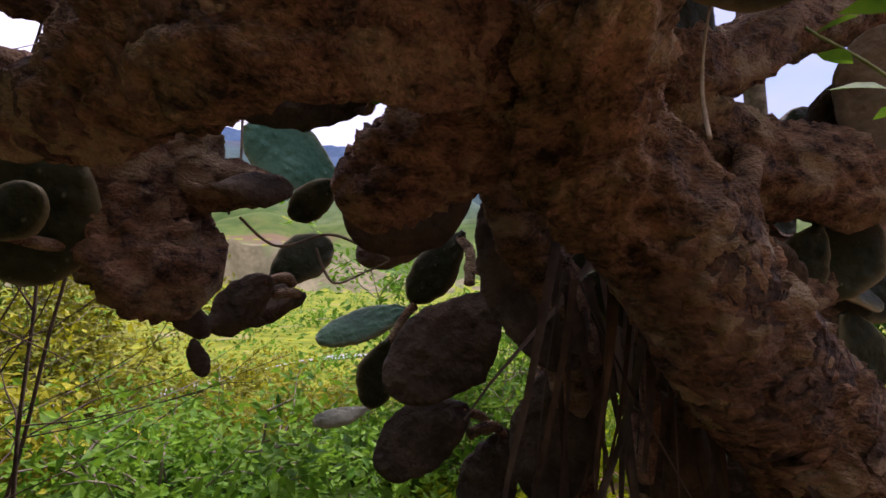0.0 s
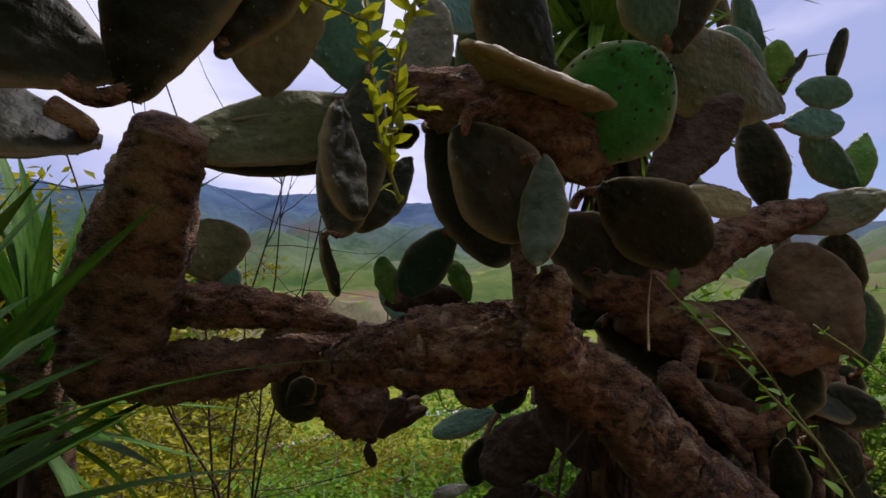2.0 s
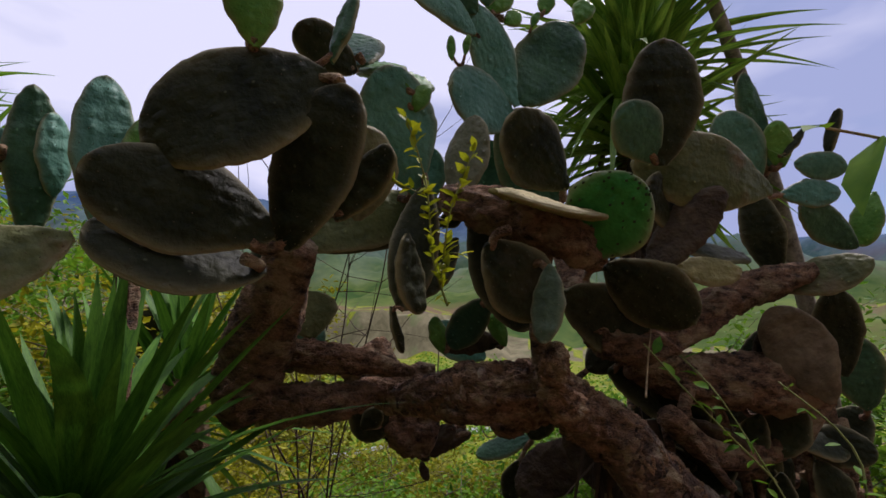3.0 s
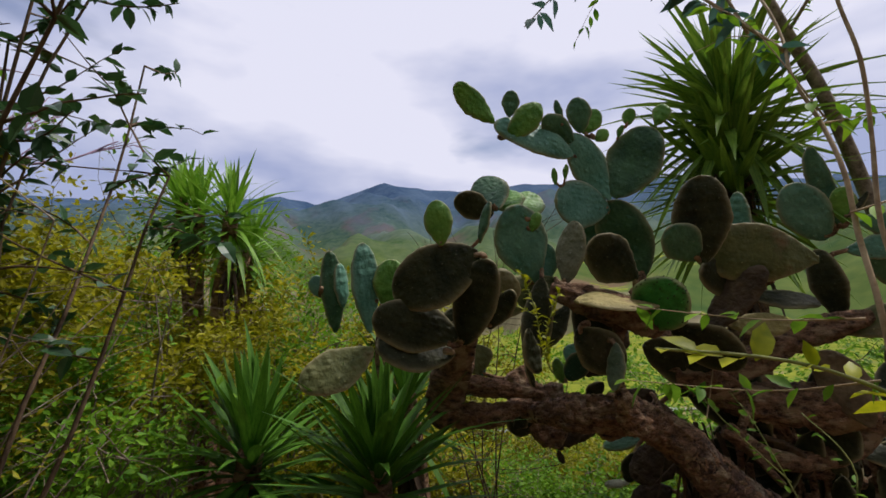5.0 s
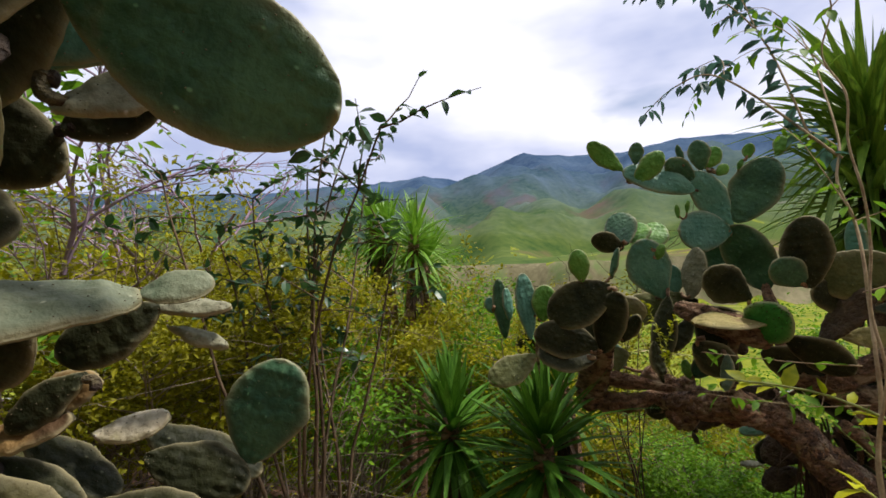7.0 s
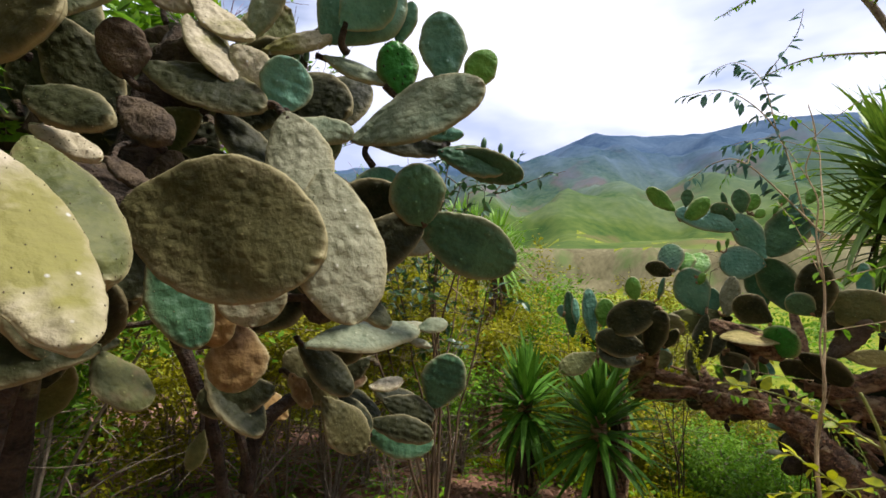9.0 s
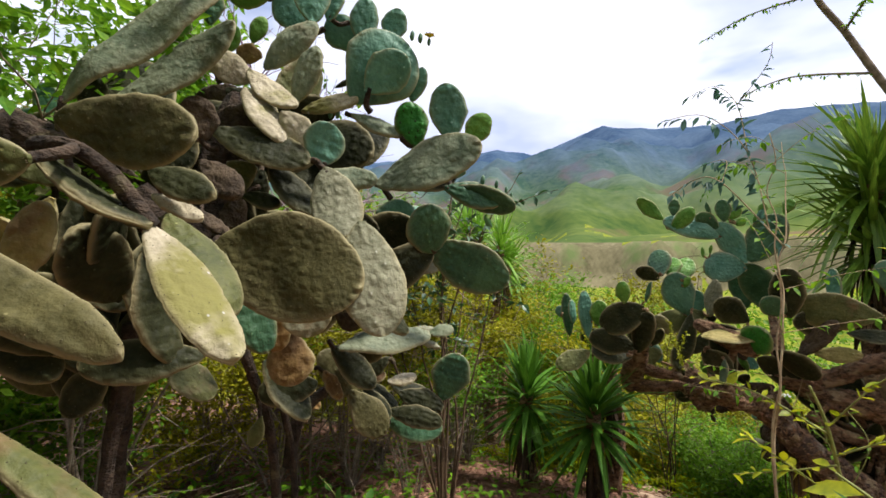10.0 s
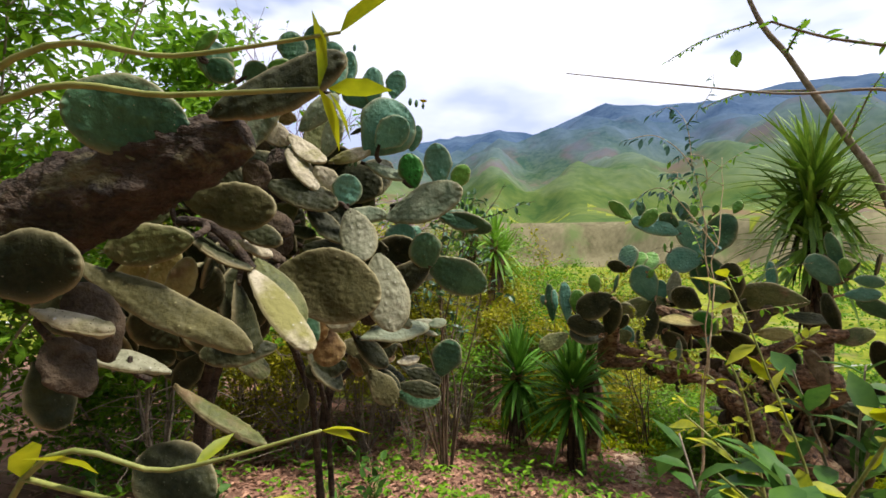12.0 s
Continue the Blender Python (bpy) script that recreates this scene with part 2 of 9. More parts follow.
PATH = material("trodden_earth", (0.30, 0.20, 0.135), (0.52, 0.38, 0.27), 5, 0.95, 0.6, 40, (0.14, 0.09, 0.05), 0.62)
AREOLE_DARK = material("dark_areole", (0.012, 0.022, 0.008), (0.04, 0.05, 0.02), 30, 0.9, 0.0)
AREOLE = material("areole_wool", (0.06, 0.05, 0.03), (0.17, 0.14, 0.08), 30, 0.9, 0.0)
FRUIT = material("unripe_fruit", (0.05, 0.12, 0.07), (0.10, 0.19, 0.10), 12, 0.5, 0.3, 80, None, 0.7, 0.2)
PETAL = material("yellow_petal", (0.6, 0.45, 0.03), (0.75, 0.6, 0.06), 12, 0.6, 0.1)
YUCCA_LEAF = material("yucca_leaf", (0.022, 0.080, 0.006), (0.085, 0.20, 0.016), 5, 0.55, 0.15, 40, None, 0.7, 0.35, 0.15, 0.15)
# Lighter copy of the yucca leaf: skylight on the crowns as colour.
YUCCA_SKYLIT = material("skylit_yucca_leaf", (0.075, 0.20, 0.012), (0.22, 0.40, 0.035), 5, 0.45, 0.15, 40, None, 0.7, 0.3, 0.3, 0.25)
YUCCA_DARK = material("dark_yucca_leaf", (0.045, 0.12, 0.012), (0.20, 0.31, 0.034), 5, 0.45, 0.15, 40, None, 0.7, 0.3, 0.3, 0.18)
LEAF = material("shrub_leaf", (0.045, 0.14, 0.010), (0.18, 0.33, 0.014), 6, 0.55, 0.1, 40, None, 0.7, 0.4, 0.15, 0.42)
LEAF_YELLOW = material("yellow_green_leaf", (0.15, 0.20, 0.003), (0.45, 0.46, 0.008), 6, 0.5, 0.1, 40, None, 0.7, 0.4, 0.3, 0.42)
LEAF_GOLD = material("golden_green_leaf", (0.11, 0.12, 0.004), (0.40, 0.38, 0.010), 6, 0.55, 0.1, 40, None, 0.7, 0.45, 0.2, 0.42)
LEAF_DARK = material("dark_glossy_leaf", (0.016, 0.065, 0.020), (0.055, 0.135, 0.040), 6, 0.35, 0.1, 40, None, 0.7, 0.35, 0.5, 0.2)
LEAF_BLUE = material("bluish_leaf", (0.03, 0.085, 0.06), (0.075, 0.165, 0.125), 6, 0.5, 0.1, 40, None, 0.7, 0.3, 0.3, 0.3)
LEAF_DRY = material("dry_leaf", (0.15, 0.07, 0.045), (0.48, 0.28, 0.18), 8, 0.85, 0.3, 40, None, 0.7, 0.5, 0.2)
GRASS = material("grass_blade", (0.08, 0.15, 0.008), (0.24, 0.32, 0.02), 4, 0.55, 0.0, 40, None, 0.7, 0.4, 0.3, 0.25)
TWIG = material("grey_twig", (0.10, 0.075, 0.05), (0.28, 0.23, 0.17), 20, 0.85, 0.4, 90, None, 0.7, 0.3)
STEM = material("green_twig", (0.13, 0.15, 0.03), (0.27, 0.28, 0.08), 14, 0.6, 0.2)
BLOSSOM = material("lilac_blossom", (0.24, 0.15, 0.22), (0.4, 0.28, 0.38), 9, 0.8, 0.0, 40, None, 0.7, 0.2)
DEAD_STRAP = material("dead_strap_leaf", (0.025, 0.016, 0.010), (0.10, 0.065, 0.04), 9, 0.85, 0.3, 50, None, 0.7, 0.5, 0.2)
LEAF_BROAD = material("broad_leaf", (0.022, 0.075, 0.012), (0.07, 0.15, 0.022), 6, 0.5, 0.15, 40, (0.2, 0.2, 0.02), 0.66, 0.4, 0.12, 0.25)
HERB = material("sunlit_herb", (0.055, 0.105, 0.003), (0.28, 0.31, 0.004), 1.2, 0.9, 0.1, 20, None, 0.7, 0.55, 0.02, 0.5)


# ---- helpers of the scene ----
WORLD_OF = {}


def mesh_from(name, verts, faces, mat, smooth=True):
    me = bpy.data.meshes.new(name)
    me.from_pydata([tuple(map(float, v)) for v in verts], [], faces)
    me.materials.append(mat)
    if smooth:
        me.polygons.foreach_set("use_smooth", [True] * len(me.polygons))
    me.update()
    return me


def thing(name, at, label, category, group="", kind=""):
    ob = new(name)
    ob.empty_display_size = 0.1
    ob.location = at
    WORLD_OF[ob] = Matrix.Translation(at)
    return tagged(ob, label, category, group, kind)


def part(name, me, parent, m=None, label=""):
    """Links a mesh as one object under a thing or a part; m is its pose in the world."""
    ob = new(name, me)
    m = m or WORLD_OF[parent]
    ob.parent = parent
    ob.matrix_basis = WORLD_OF[parent].inverted() @ m
    WORLD_OF[ob] = m
    return tagged(ob, label)


def frame_of(origin, along, face):
    y = Vector(along).normalized()
    z = Vector(face)
    z = (z - y * z.dot(y)).normalized()
    x = y.cross(z)
    m = Matrix((x, y, z)).transposed().to_4x4()
    m.translation = Vector(origin)
    return m


def outline(s, waist):
    """Half the width of a pad at s from base to tip, widest at 1; waist is how far it narrows towards its base."""
    return max(0.0, 1 - (2 * s - 1) ** 2) ** 0.5 * (1 - waist + waist * min(1.0, s / 0.5) ** 0.9)


PAD_LABEL = {
    "green": "waxy green pad with raised areoles", "dark": "dark green pad with shade in its colour", "blue": "bluish green waxy pad", "young": "young light green pad with small bumps",
    "bright": "bright green warty pad", "olive": "olive pad with worn rim", "pale": "pale scarred grey pad", "white": "sun-bleached cream pad", "grey": "grey-green weathered pad",
    "straw": "yellowed pad with dry skin", "rust": "withered brown pad", "cork": "corky brown dead pad",
    "umber": "dusky olive pad with raised bumps", "hang": "grey-green drooping pad", "bluedark": "dark bluish green pad with buds", "corkpale": "tan corky old pad"}
pad_count = [0]


def pad(cactus, base, tip, ratio, face, mat, dots=True):
    """One flattened stem segment from base to tip: obovate, lens-shaped, bumpy and slightly bent."""
    pad_count[0] += 1
    rng = random.Random(pad_count[0])
    base, tip = Vector(base), Vector(tip)
    length = (tip - base).length
    half = length * ratio / 2
    near = length > 0.13
    rows_n, cols = (40, 21) if length > 0.24 else (28, 15) if near else (12, 9)
    waist = rng.uniform(0.22, 0.55)
    thick = min(0.017, 0.045 * length + 0.005) * (1.15 if mat in ("young", "bright") else 0.9)
    if mat == "cork":
        thick *= 1.4
    bend, twist, skew = rng.uniform(-0.10, 0.10) * length, rng.uniform(-0.25, 0.25), rng.uniform(-0.06, 0.06) * length
    step = max(0.026, length * 0.085) if mat != "bright" else 0.030
    ph = rng.uniform(0, 6.28), rng.uniform(0, 6.28)
    seed = Vector((rng.uniform(0, 90), rng.uniform(0, 90), 0))
    lump = 0.0095 if mat == "bright" else 0.007 if mat == "young" else 0.0095 if mat in ("dark", "umber") else 0.0075
    rough = 0.007 if mat in ("cork", "rust") else 0.0035
    verts, faces, rim = [], [], []
    for side in (1, -1):
        for i in range(rows_n + 1):
            s = 0.5 - 0.5 * math.cos(math.pi * i / rows_n)
            edge = half * max(0.14 * (1 - s), outline(s, waist)) * (1 + 0.07 * noise.noise(seed + Vector((3 * s, side * 0.0, 5))))
            for j in range(cols + 1):
                u = math.sin(math.pi * (j / cols - 0.5))
                x, y = edge * u, length * s
                body = thick * (max(0.0, 1 - u * u) ** 0.36) * (0.45 + 0.55 * min(1, 4 * s) * min(1.0, 6 * (1 - s) + 0.25))
                wx, wy = (x + 0.35 * step * noise.noise(seed + Vector((x, y, 3)) * 22), y + 0.35 * step * noise.noise(seed + Vector((x, y, 8)) * 22))
                bump = lump * max(0.0, math.cos(math.pi * (wx + wy * 0.7) / step + ph[0]) * math.cos(math.pi * (wx - wy * 0.7) / step + ph[1])) ** 1.2 * (0.6 + 0.6 * noise.noise(seed + Vector((x, y, 1)) * 9)) if near else 0.0
                worn = rough * noise.noise(seed + Vector((x, y, side * 0.1)) * 28)
                z = side * (body + (bump + worn) * (1 - u * u) ** 0.3)
                z += bend * (s * s - s) * 2 + twist * u * edge * s + length * 0.05 * noise.noise(seed + Vector((x, y, 0)) * 5)
                rim.append(max(abs(u) ** 9, max(0.0, (s - 0.95) / 0.05) ** 2))
                verts.append((x + skew * s * s + rough * 1.2 * noise.noise(seed + Vector((y * 40, side * 0, 9))), y, z))
    per = cols + 1
    block = (rows_n + 1) * per
    for i in range(rows_n):
        for j in range(cols):
            a = i * per + j
            faces.append((a, a + 1, a + per + 1, a + per))
            b = block + a
            faces.append((b, b + per, b + per + 1, b + 1))
    for i in range(rows_n):
        a, b = i * per, block + i * per
        faces.append((a, a + per, b + per, b))
        a, b = a + cols, b + cols
        faces.append((a, b, b + per, a + per))
    faces += [(j, block + j, block + j + 1, j + 1) for j in range(cols)]
    m = frame_of(base, tip - base, face)
    me = mesh_from("pad", verts, faces, PAD_MATS[mat])
    me.attributes.new("rim", "FLOAT", "POINT").data.foreach_set("value", rim)
    ob = part("pad", me, cactus, m, PAD_LABEL[mat])
    if near and dots and mat not in ("cork", "rust"):
        dv, df = [], []
        r = 0.0045 if mat == "bright" else 0.0013
        k = 0
        for i in range(3, rows_n - 1, 3):
            for j in range(2 + (k % 2), cols - 1, 3):
                for side in (0, 1):
                    if rng.random() < 0.3:
                        continue
                    p = Vector(verts[side * block + i * per + j])
                    o = Vector((0, 0, 0.0011 * (1 - 2 * side)))
                    q = len(dv)
                    p = p.lerp(Vector(verts[side * block + (i + rng.choice((-1, 0, 1))) * per + j + rng.choice((-1, 0, 1))]), 0.7)
                    for dx, dy in ((1, 0), (0, 1.4), (-1, 0), (0, -1.4)):
                        dv.append(p + Vector((dx * r, dy * r, 0)))
                    dv.append(p + o * 2)
                    for e in range(4):
                        tri = (q + e, q + (e + 1) % 4, q + 4)
                        df.append(tri if side == 0 else tri[::-1])
            k += 1
        tagged(part("areole_wool", mesh_from("areole_wool", dv, df, AREOLE_DARK if mat == "bright" else AREOLE, False), ob, m, "small woolly areoles"), kind="stuff")
    return ob


def limb(owner, pts, mat="bark", name="branch", rough=1.0, material_=None, sides=44, sub=14, plates=1.0, scales=0, scaled_from=0.0):
    """A knotty tapered stem through points (x, y, z, radius)."""
    P = [Vector(p[:3]) for p in pts]
    R = [p[3] for p in pts]
    n = len(P)
    rings, rad = [], []
    for i in range(n - 1):
        a, b, c, d = P[max(i - 1, 0)], P[i], P[i + 1], P[min(i + 2, n - 1)]
        for k in range(sub):
            f = k / sub
            rings.append(0.5 * ((2 * b) + (c - a) * f + (2 * a - 5 * b + 4 * c - d) * f * f + (3 * b - a - 3 * c + d) * f ** 3))
            rad.append(R[i] * (1 - f) + R[i + 1] * f)
    rings.append(P[-1])
    rad.append(R[-1])
    verts, faces = [], []
    ref = Vector((0.3, 0.2, 1))
    for i, (c, r) in enumerate(zip(rings, rad)):
        t = (rings[min(i + 1, len(rings) - 1)] - rings[max(i - 1, 0)]).normalized()
        x = ref.cross(t).normalized()
        y = t.cross(x)
        for j in range(sides):
            a = 2 * math.pi * j / sides
            d = x * math.cos(a) + y * math.sin(a)
            q = c + d * r
            ribs = noise.noise(Vector((math.cos(a) * 2.6, math.sin(a) * 2.6, i * 0.055 + 7 * r)))
            fibre = abs(noise.noise(Vector((math.cos(a) * 6.5, math.sin(a) * 6.5, i * 0.11))))
            k = 1 + rough * (0.12 * noise.noise(q * 9) + 0.06 * noise.noise(q * 26) + 0.12 * ribs - 0.10 * fibre + 0.03)
            cell = noise.voronoi(Vector((q.x, q.y, q.z * 1.7)) * 36 + Vector((0, 0, 3 * noise.noise(q * 12))))[0] if plates else (0, 1)
            crack = min(1.0, (cell[1] - cell[0]) * 3.2)
            fold = 1 - abs(noise.noise(Vector((q.x * 14, q.y * 14, q.z * 30 + 4 * noise.noise(q * 7)))))
            k += plates * rough * (0.05 * crack - 0.05 + 0.03 * noise.cell(q * 21) * crack + 0.12 * fold ** 3 - 0.05)
            verts.append(c + d * r * k)
    for i in range(len(rings) - 1):
        for j in range(sides):
            a, b = i * sides + j, i * sides + (j + 1) % sides
            faces.append((a, b, b + sides, a + sides))
    for end, i in ((0, 0), (1, len(rings) - 1)):
        verts.append(rings[i] + (rings[i] - rings[i - 1 if end else 1]).normalized() * rad[i] * 0.35)
        q = len(verts) - 1
        for j in range(sides):
            a, b = i * sides + j, i * sides + (j + 1) % sides
            faces.append((a, b, q) if end else (b, a, q))
    inv = WORLD_OF[owner].inverted()
    verts = [inv @ v for v in verts]
    ob = part(name, mesh_from(name, verts, faces, material_ or BARK), owner)
    if scales:
        keep = range(int(scaled_from * len(rings)), len(rings), 3)
        bark_scales(owner, [(*rings[k], rad[k]) for k in keep], scales, len(rings))
    return ob


def bark_scales(owner, pts, count, seed, lift=1.0, size=(0.018, 0.045)):
    """Cracked plates of bark on a stem, one mesh."""
    rng = random.Random(seed)
    inv = WORLD_OF[owner].inverted()
    P = [Vector(p[:3]) for p in pts]
    verts, faces = [], []
    for _ in range(count):
        i = rng.randrange(len(P) - 1)
        f = rng.random()
        c = P[i].lerp(P[i + 1], f)
        r = pts[i][3] * (1 - f) + pts[i + 1][3] * f
        t = (P[i + 1] - P[i]).normalized()
        x = t.cross(Vector((0.3, 0.2, 1))).normalized()
        y = t.cross(x)
        a = rng.uniform(0, 6.283)
        d = x * math.cos(a) + y * math.sin(a)
        w = t.cross(d)
        b, l, h = rng.uniform(*size), rng.uniform(size[0] * 0.5, size[1] * 0.5), rng.uniform(0.002, 0.005) * lift
        o = c + d * r * (1.0 + 0.10 * noise.noise((c + d * r) * 9))
        q = len(verts)
        k = 6
        curl, lean = rng.uniform(-0.1, 0.1), rng.uniform(-0.14, 0.14)
        for lev, sc in ((-0.006, 1.0), (h, 0.86)):
            for e in range(k):
                ang = 2 * math.pi * e / k + rng.uniform(-0.3, 0.3)
                verts.append(inv @ (o + t * math.cos(ang) * l * sc + w * math.sin(ang) * b * sc + d * (lev + curl * math.cos(ang) * l + lean * math.sin(ang) * b * 0.5 - (math.sin(ang) * b) ** 2 / (2 * r) + rng.uniform(-1, 1) * 0.002)))
        verts.append(inv @ (o + d * h * 1.1))
        for e in range(k):
            n2 = (e + 1) % k
            faces.append((q + e, q + n2, q + k + n2, q + k + e))
            faces.append((q + k + e, q + k + n2, q + 2 * k))
    return tagged(part("bark_crust", mesh_from("bark_crust", verts, faces, CRUST, False), owner, None, "cracked brown bark crust"), kind="stuff")


def leaf_shape(verts, faces, base, along, up, length, width, fold=0.25, droop=0.15):
    """One pointed oval leaf with a folded midrib, added to a mesh."""
    y = Vector(along).normalized()
    z = Vector(up)
    z = z - y * z.dot(y)
    z = z.normalized() if z.length > 1e-4 else y.orthogonal().normalized()
    x = y.cross(z)
    q = len(verts)
    base = Vector(base)
    for s, w in ((0.0, 0.05), (0.28, 0.85), (0.6, 0.9), (1.0, 0.0)):
        c = base + y * length * s - z * droop * length * s * s
        if w > 0:
            verts += [c - x * w * width / 2 + z * fold * w * width / 2, c, c + x * w * width / 2 + z * fold * w * width / 2]
        else:
            verts.append(c)
    for r in range(2):
        a = q + 3 * r
        faces += [(a, a + 1, a + 4, a + 3), (a + 1, a + 2, a + 5, a + 4)]
    faces += [(q + 6, q + 7, q + 9), (q + 7, q + 8, q + 9)]


def tube(verts, faces, pts, r0, r1, sides=5):
    """A thin twig through points, added to a mesh."""
    q = len(verts)
    pts = [Vector(p) for p in pts]
    for i, c in enumerate(pts):
        t = (pts[min(i + 1, len(pts) - 1)] - pts[max(i - 1, 0)]).normalized()
        x = t.orthogonal().normalized()
        y = t.cross(x)
        r = r0 + (r1 - r0) * i / max(1, len(pts) - 1)
        for j in range(sides):
            a = 2 * math.pi * j / sides
            verts.append(c + (x * math.cos(a) + y * math.sin(a)) * r)
    for i in range(len(pts) - 1):
        for j in range(sides):
            a, b = q + i * sides + j, q + i * sides + (j + 1) % sides
            faces.append((a, b, b + sides, a + sides))


def wander(rng, start, direction, length, steps, wobble, gravity=0.0):
    p, d = Vector(start), Vector(direction).normalized()
    out = [p.copy()]
    for _ in range(steps):
        d = (d + Vector((rng.gauss(0, wobble), rng.gauss(0, wobble), rng.gauss(0, wobble) + gravity))).normalized()
        p = p + d * length / steps
        out.append(p.copy())
    return out


# ---- ground, valley and mountains: one sheet ----
RIDGE = [(-180, 8), (-120, 7), (-60, 8), (-20, 10.5), (-9, 11.6), (2, 13.6), (16, 15.3), (26, 15.8), (30, 16.1), (36, 15.8), (44, 16.1), (49, 15.9), (54.5, 13.8), (60, 14.1), (66, 13.3), (80, 12), (110, 9), (180, 8)]
SLOPE = [(-400, 9.0), (-20, 2.4), (-4.5, 0.82), (-2.5, 0.55), (0.0, 0.18), (1.3, 0.0), (3.3, -0.62), (8, -1.5), (16, -3.2), (30, -5.2), (90, -5.4), (150, -3.5)]


def table(rows, x):
    for (a, u), (b, v) in zip(rows, rows[1:]):
        if x <= b:
            return u + (v - u) * max(0.0, min(1.0, (x - a) / (b - a)))
    return rows[-1][1]


def near_height(x, y):
    s = -0.6 * x + 0.8 * y
    h = table(SLOPE, s)
    r = math.hypot(x, y)
    return h + 0.05 * noise.noise(Vector((x * 0.9, y * 0.9, 0))) + min(1.0, r / 30) * 0.9 * noise.noise(Vector((x * 0.06, y * 0.06, 3)))


def ground_height(x, y):
    r = math.hypot(x, y)
    if r < 120:
        return near_height(x, y)
    az = math.degrees(math.atan2(-x, y))
    k = min(1.0, (r - 120) / 60)
    low = near_height(x / r * 120, y / r * 120) * (1 - k) + (-3.0) * k
    wave = 14 * noise.noise(Vector((math.radians(az) * 9, 0, 1)))
    facing = max(0.0, 1 - abs(az - 48) / 40)
    edge = 205 + wave
    cliff = max(0.0, min(1.0, (r - edge) / (16 + 160 * (1 - min(1, 3 * facing)))))
    crag = 3.0 * noise.noise(Vector((az * 1.3, r * 0.02, 4))) * (1 if 0 < cliff < 1 else 0)
    h = low + 20.0 * cliff + crag
    if r > 260:
        f = min(1.0, (r - 260) / 1500)
        top = math.tan(radians(table(RIDGE, az))) * 1760
        g = f ** 1.25
        spur = (noise.fractal(Vector((x, y, 0)) * 0.0042, 0.9, 2.1, 5) * 95 + 60 * noise.noise(Vector((az * 0.16, r * 0.0016, 7)))) * math.sin(math.pi * min(1.0, f * 0.98)) ** 0.8
        h = h + (top - h) * g + spur * 0.75
        if r > 1760:
            h = top + 14 * noise.noise(Vector((az * 0.5, r * 0.004, 2))) - (r - 1760) * 0.12
        h += 7 * noise.noise(Vector((az * 1.1, 0, 12))) * f
    return h


def build_ground():
    radii = [0.0]
    while radii[-1] < 14:
        radii.append(radii[-1] + 0.14 + 0.012 * radii[-1])
    while radii[-1] < 3600:
        radii.append(radii[-1] * 1.035 + 0.05)
    n = 360
    verts, faces = [(0, 0, ground_height(0, 0))], []
    for r in radii[1:]:
        for j in range(n):
            a = 2 * math.pi * j / n
            x, y = -math.sin(a) * r, math.cos(a) * r
            verts.append((x, y, ground_height(x, y)))
    for j in range(n):
        faces.append((0, 1 + j, 1 + (j + 1) % n))
    for i in range(len(radii) - 2):
        for j in range(n):
            a, b = 1 + i * n + j, 1 + i * n + (j + 1) % n
            faces.append((a, a + n, b + n, b))
    me = mesh_from("ground", verts, faces, GROUND)
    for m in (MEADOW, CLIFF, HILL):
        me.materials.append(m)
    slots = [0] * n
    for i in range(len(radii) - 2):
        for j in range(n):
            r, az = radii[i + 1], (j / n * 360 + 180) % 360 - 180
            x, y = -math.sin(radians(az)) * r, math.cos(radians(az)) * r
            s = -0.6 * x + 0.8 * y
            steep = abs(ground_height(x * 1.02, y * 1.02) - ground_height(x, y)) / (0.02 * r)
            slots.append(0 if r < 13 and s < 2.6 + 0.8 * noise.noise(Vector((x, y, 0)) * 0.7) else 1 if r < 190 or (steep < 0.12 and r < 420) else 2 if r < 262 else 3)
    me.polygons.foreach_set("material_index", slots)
    return tagged(new("ground", me), "brown earth with leaf litter running into green valley and haze-blue wooded mountains", "ground", kind="structure")


GROUND = material("litter_soil", (0.10, 0.052, 0.036), (0.29, 0.16, 0.108), 2.2, 0.95, 0.8, 24, (0.33, 0.21, 0.14), 0.62, 0, 0.1, 0, (1, 1, 1), 0.8)
MEADOW = material("meadow", (0.075, 0.105, 0.006), (0.20, 0.22, 0.014), 0.35, 0.95, 0.6, 6, (0.20, 0.17, 0.08), 0.63, 0, 0.1, 0, (1, 1, 1), 0.16)
CLIFF = material("eroded_cliff", (0.078, 0.070, 0.034), (0.18, 0.160, 0.088), 0.09, 0.95, 0.9, 0.6, (0.09, 0.12, 0.04), 0.60, 0, 0.1, 0, (1, 1, 0.35), 0.05)
# The bluish pair paints distance haze into the wooded slopes' colour.
HILL = material("hazy_wooded_mountain", (0.028, 0.062, 0.014), (0.105, 0.135, 0.030), 0.010, 0.95, 1.0, 0.11, (0.12, 0.085, 0.045), 0.60, 0, 0.05, 0, (1, 1, 1), 0.009, ((0.022, 0.050, 0.100), (0.060, 0.098, 0.150), 50, 310))
ground = build_ground()


# ---- the big prickly pear with the woody trunk ----
main = thing("prickly_pear", (1.05, 1.05, ground_height(1.05, 1.05)), "old tree prickly pear with thick scaly leaning trunk and dark pads", "cactus", "prickly pears")
pad(main, (0.150, 1.150, 1.965), (0.088, 0.907, 2.393), 0.60, (0.397, -0.822, -0.409), "green")
pad(main, (0.084, 0.902, 2.393), (-0.014, 0.687, 2.747), 0.50, (0.693, -0.685, -0.225), "blue")
pad(main, (0.100, 0.917, 2.402), (0.299, 1.022, 2.796), 0.66, (0.469, -0.883, -0.002), "green")
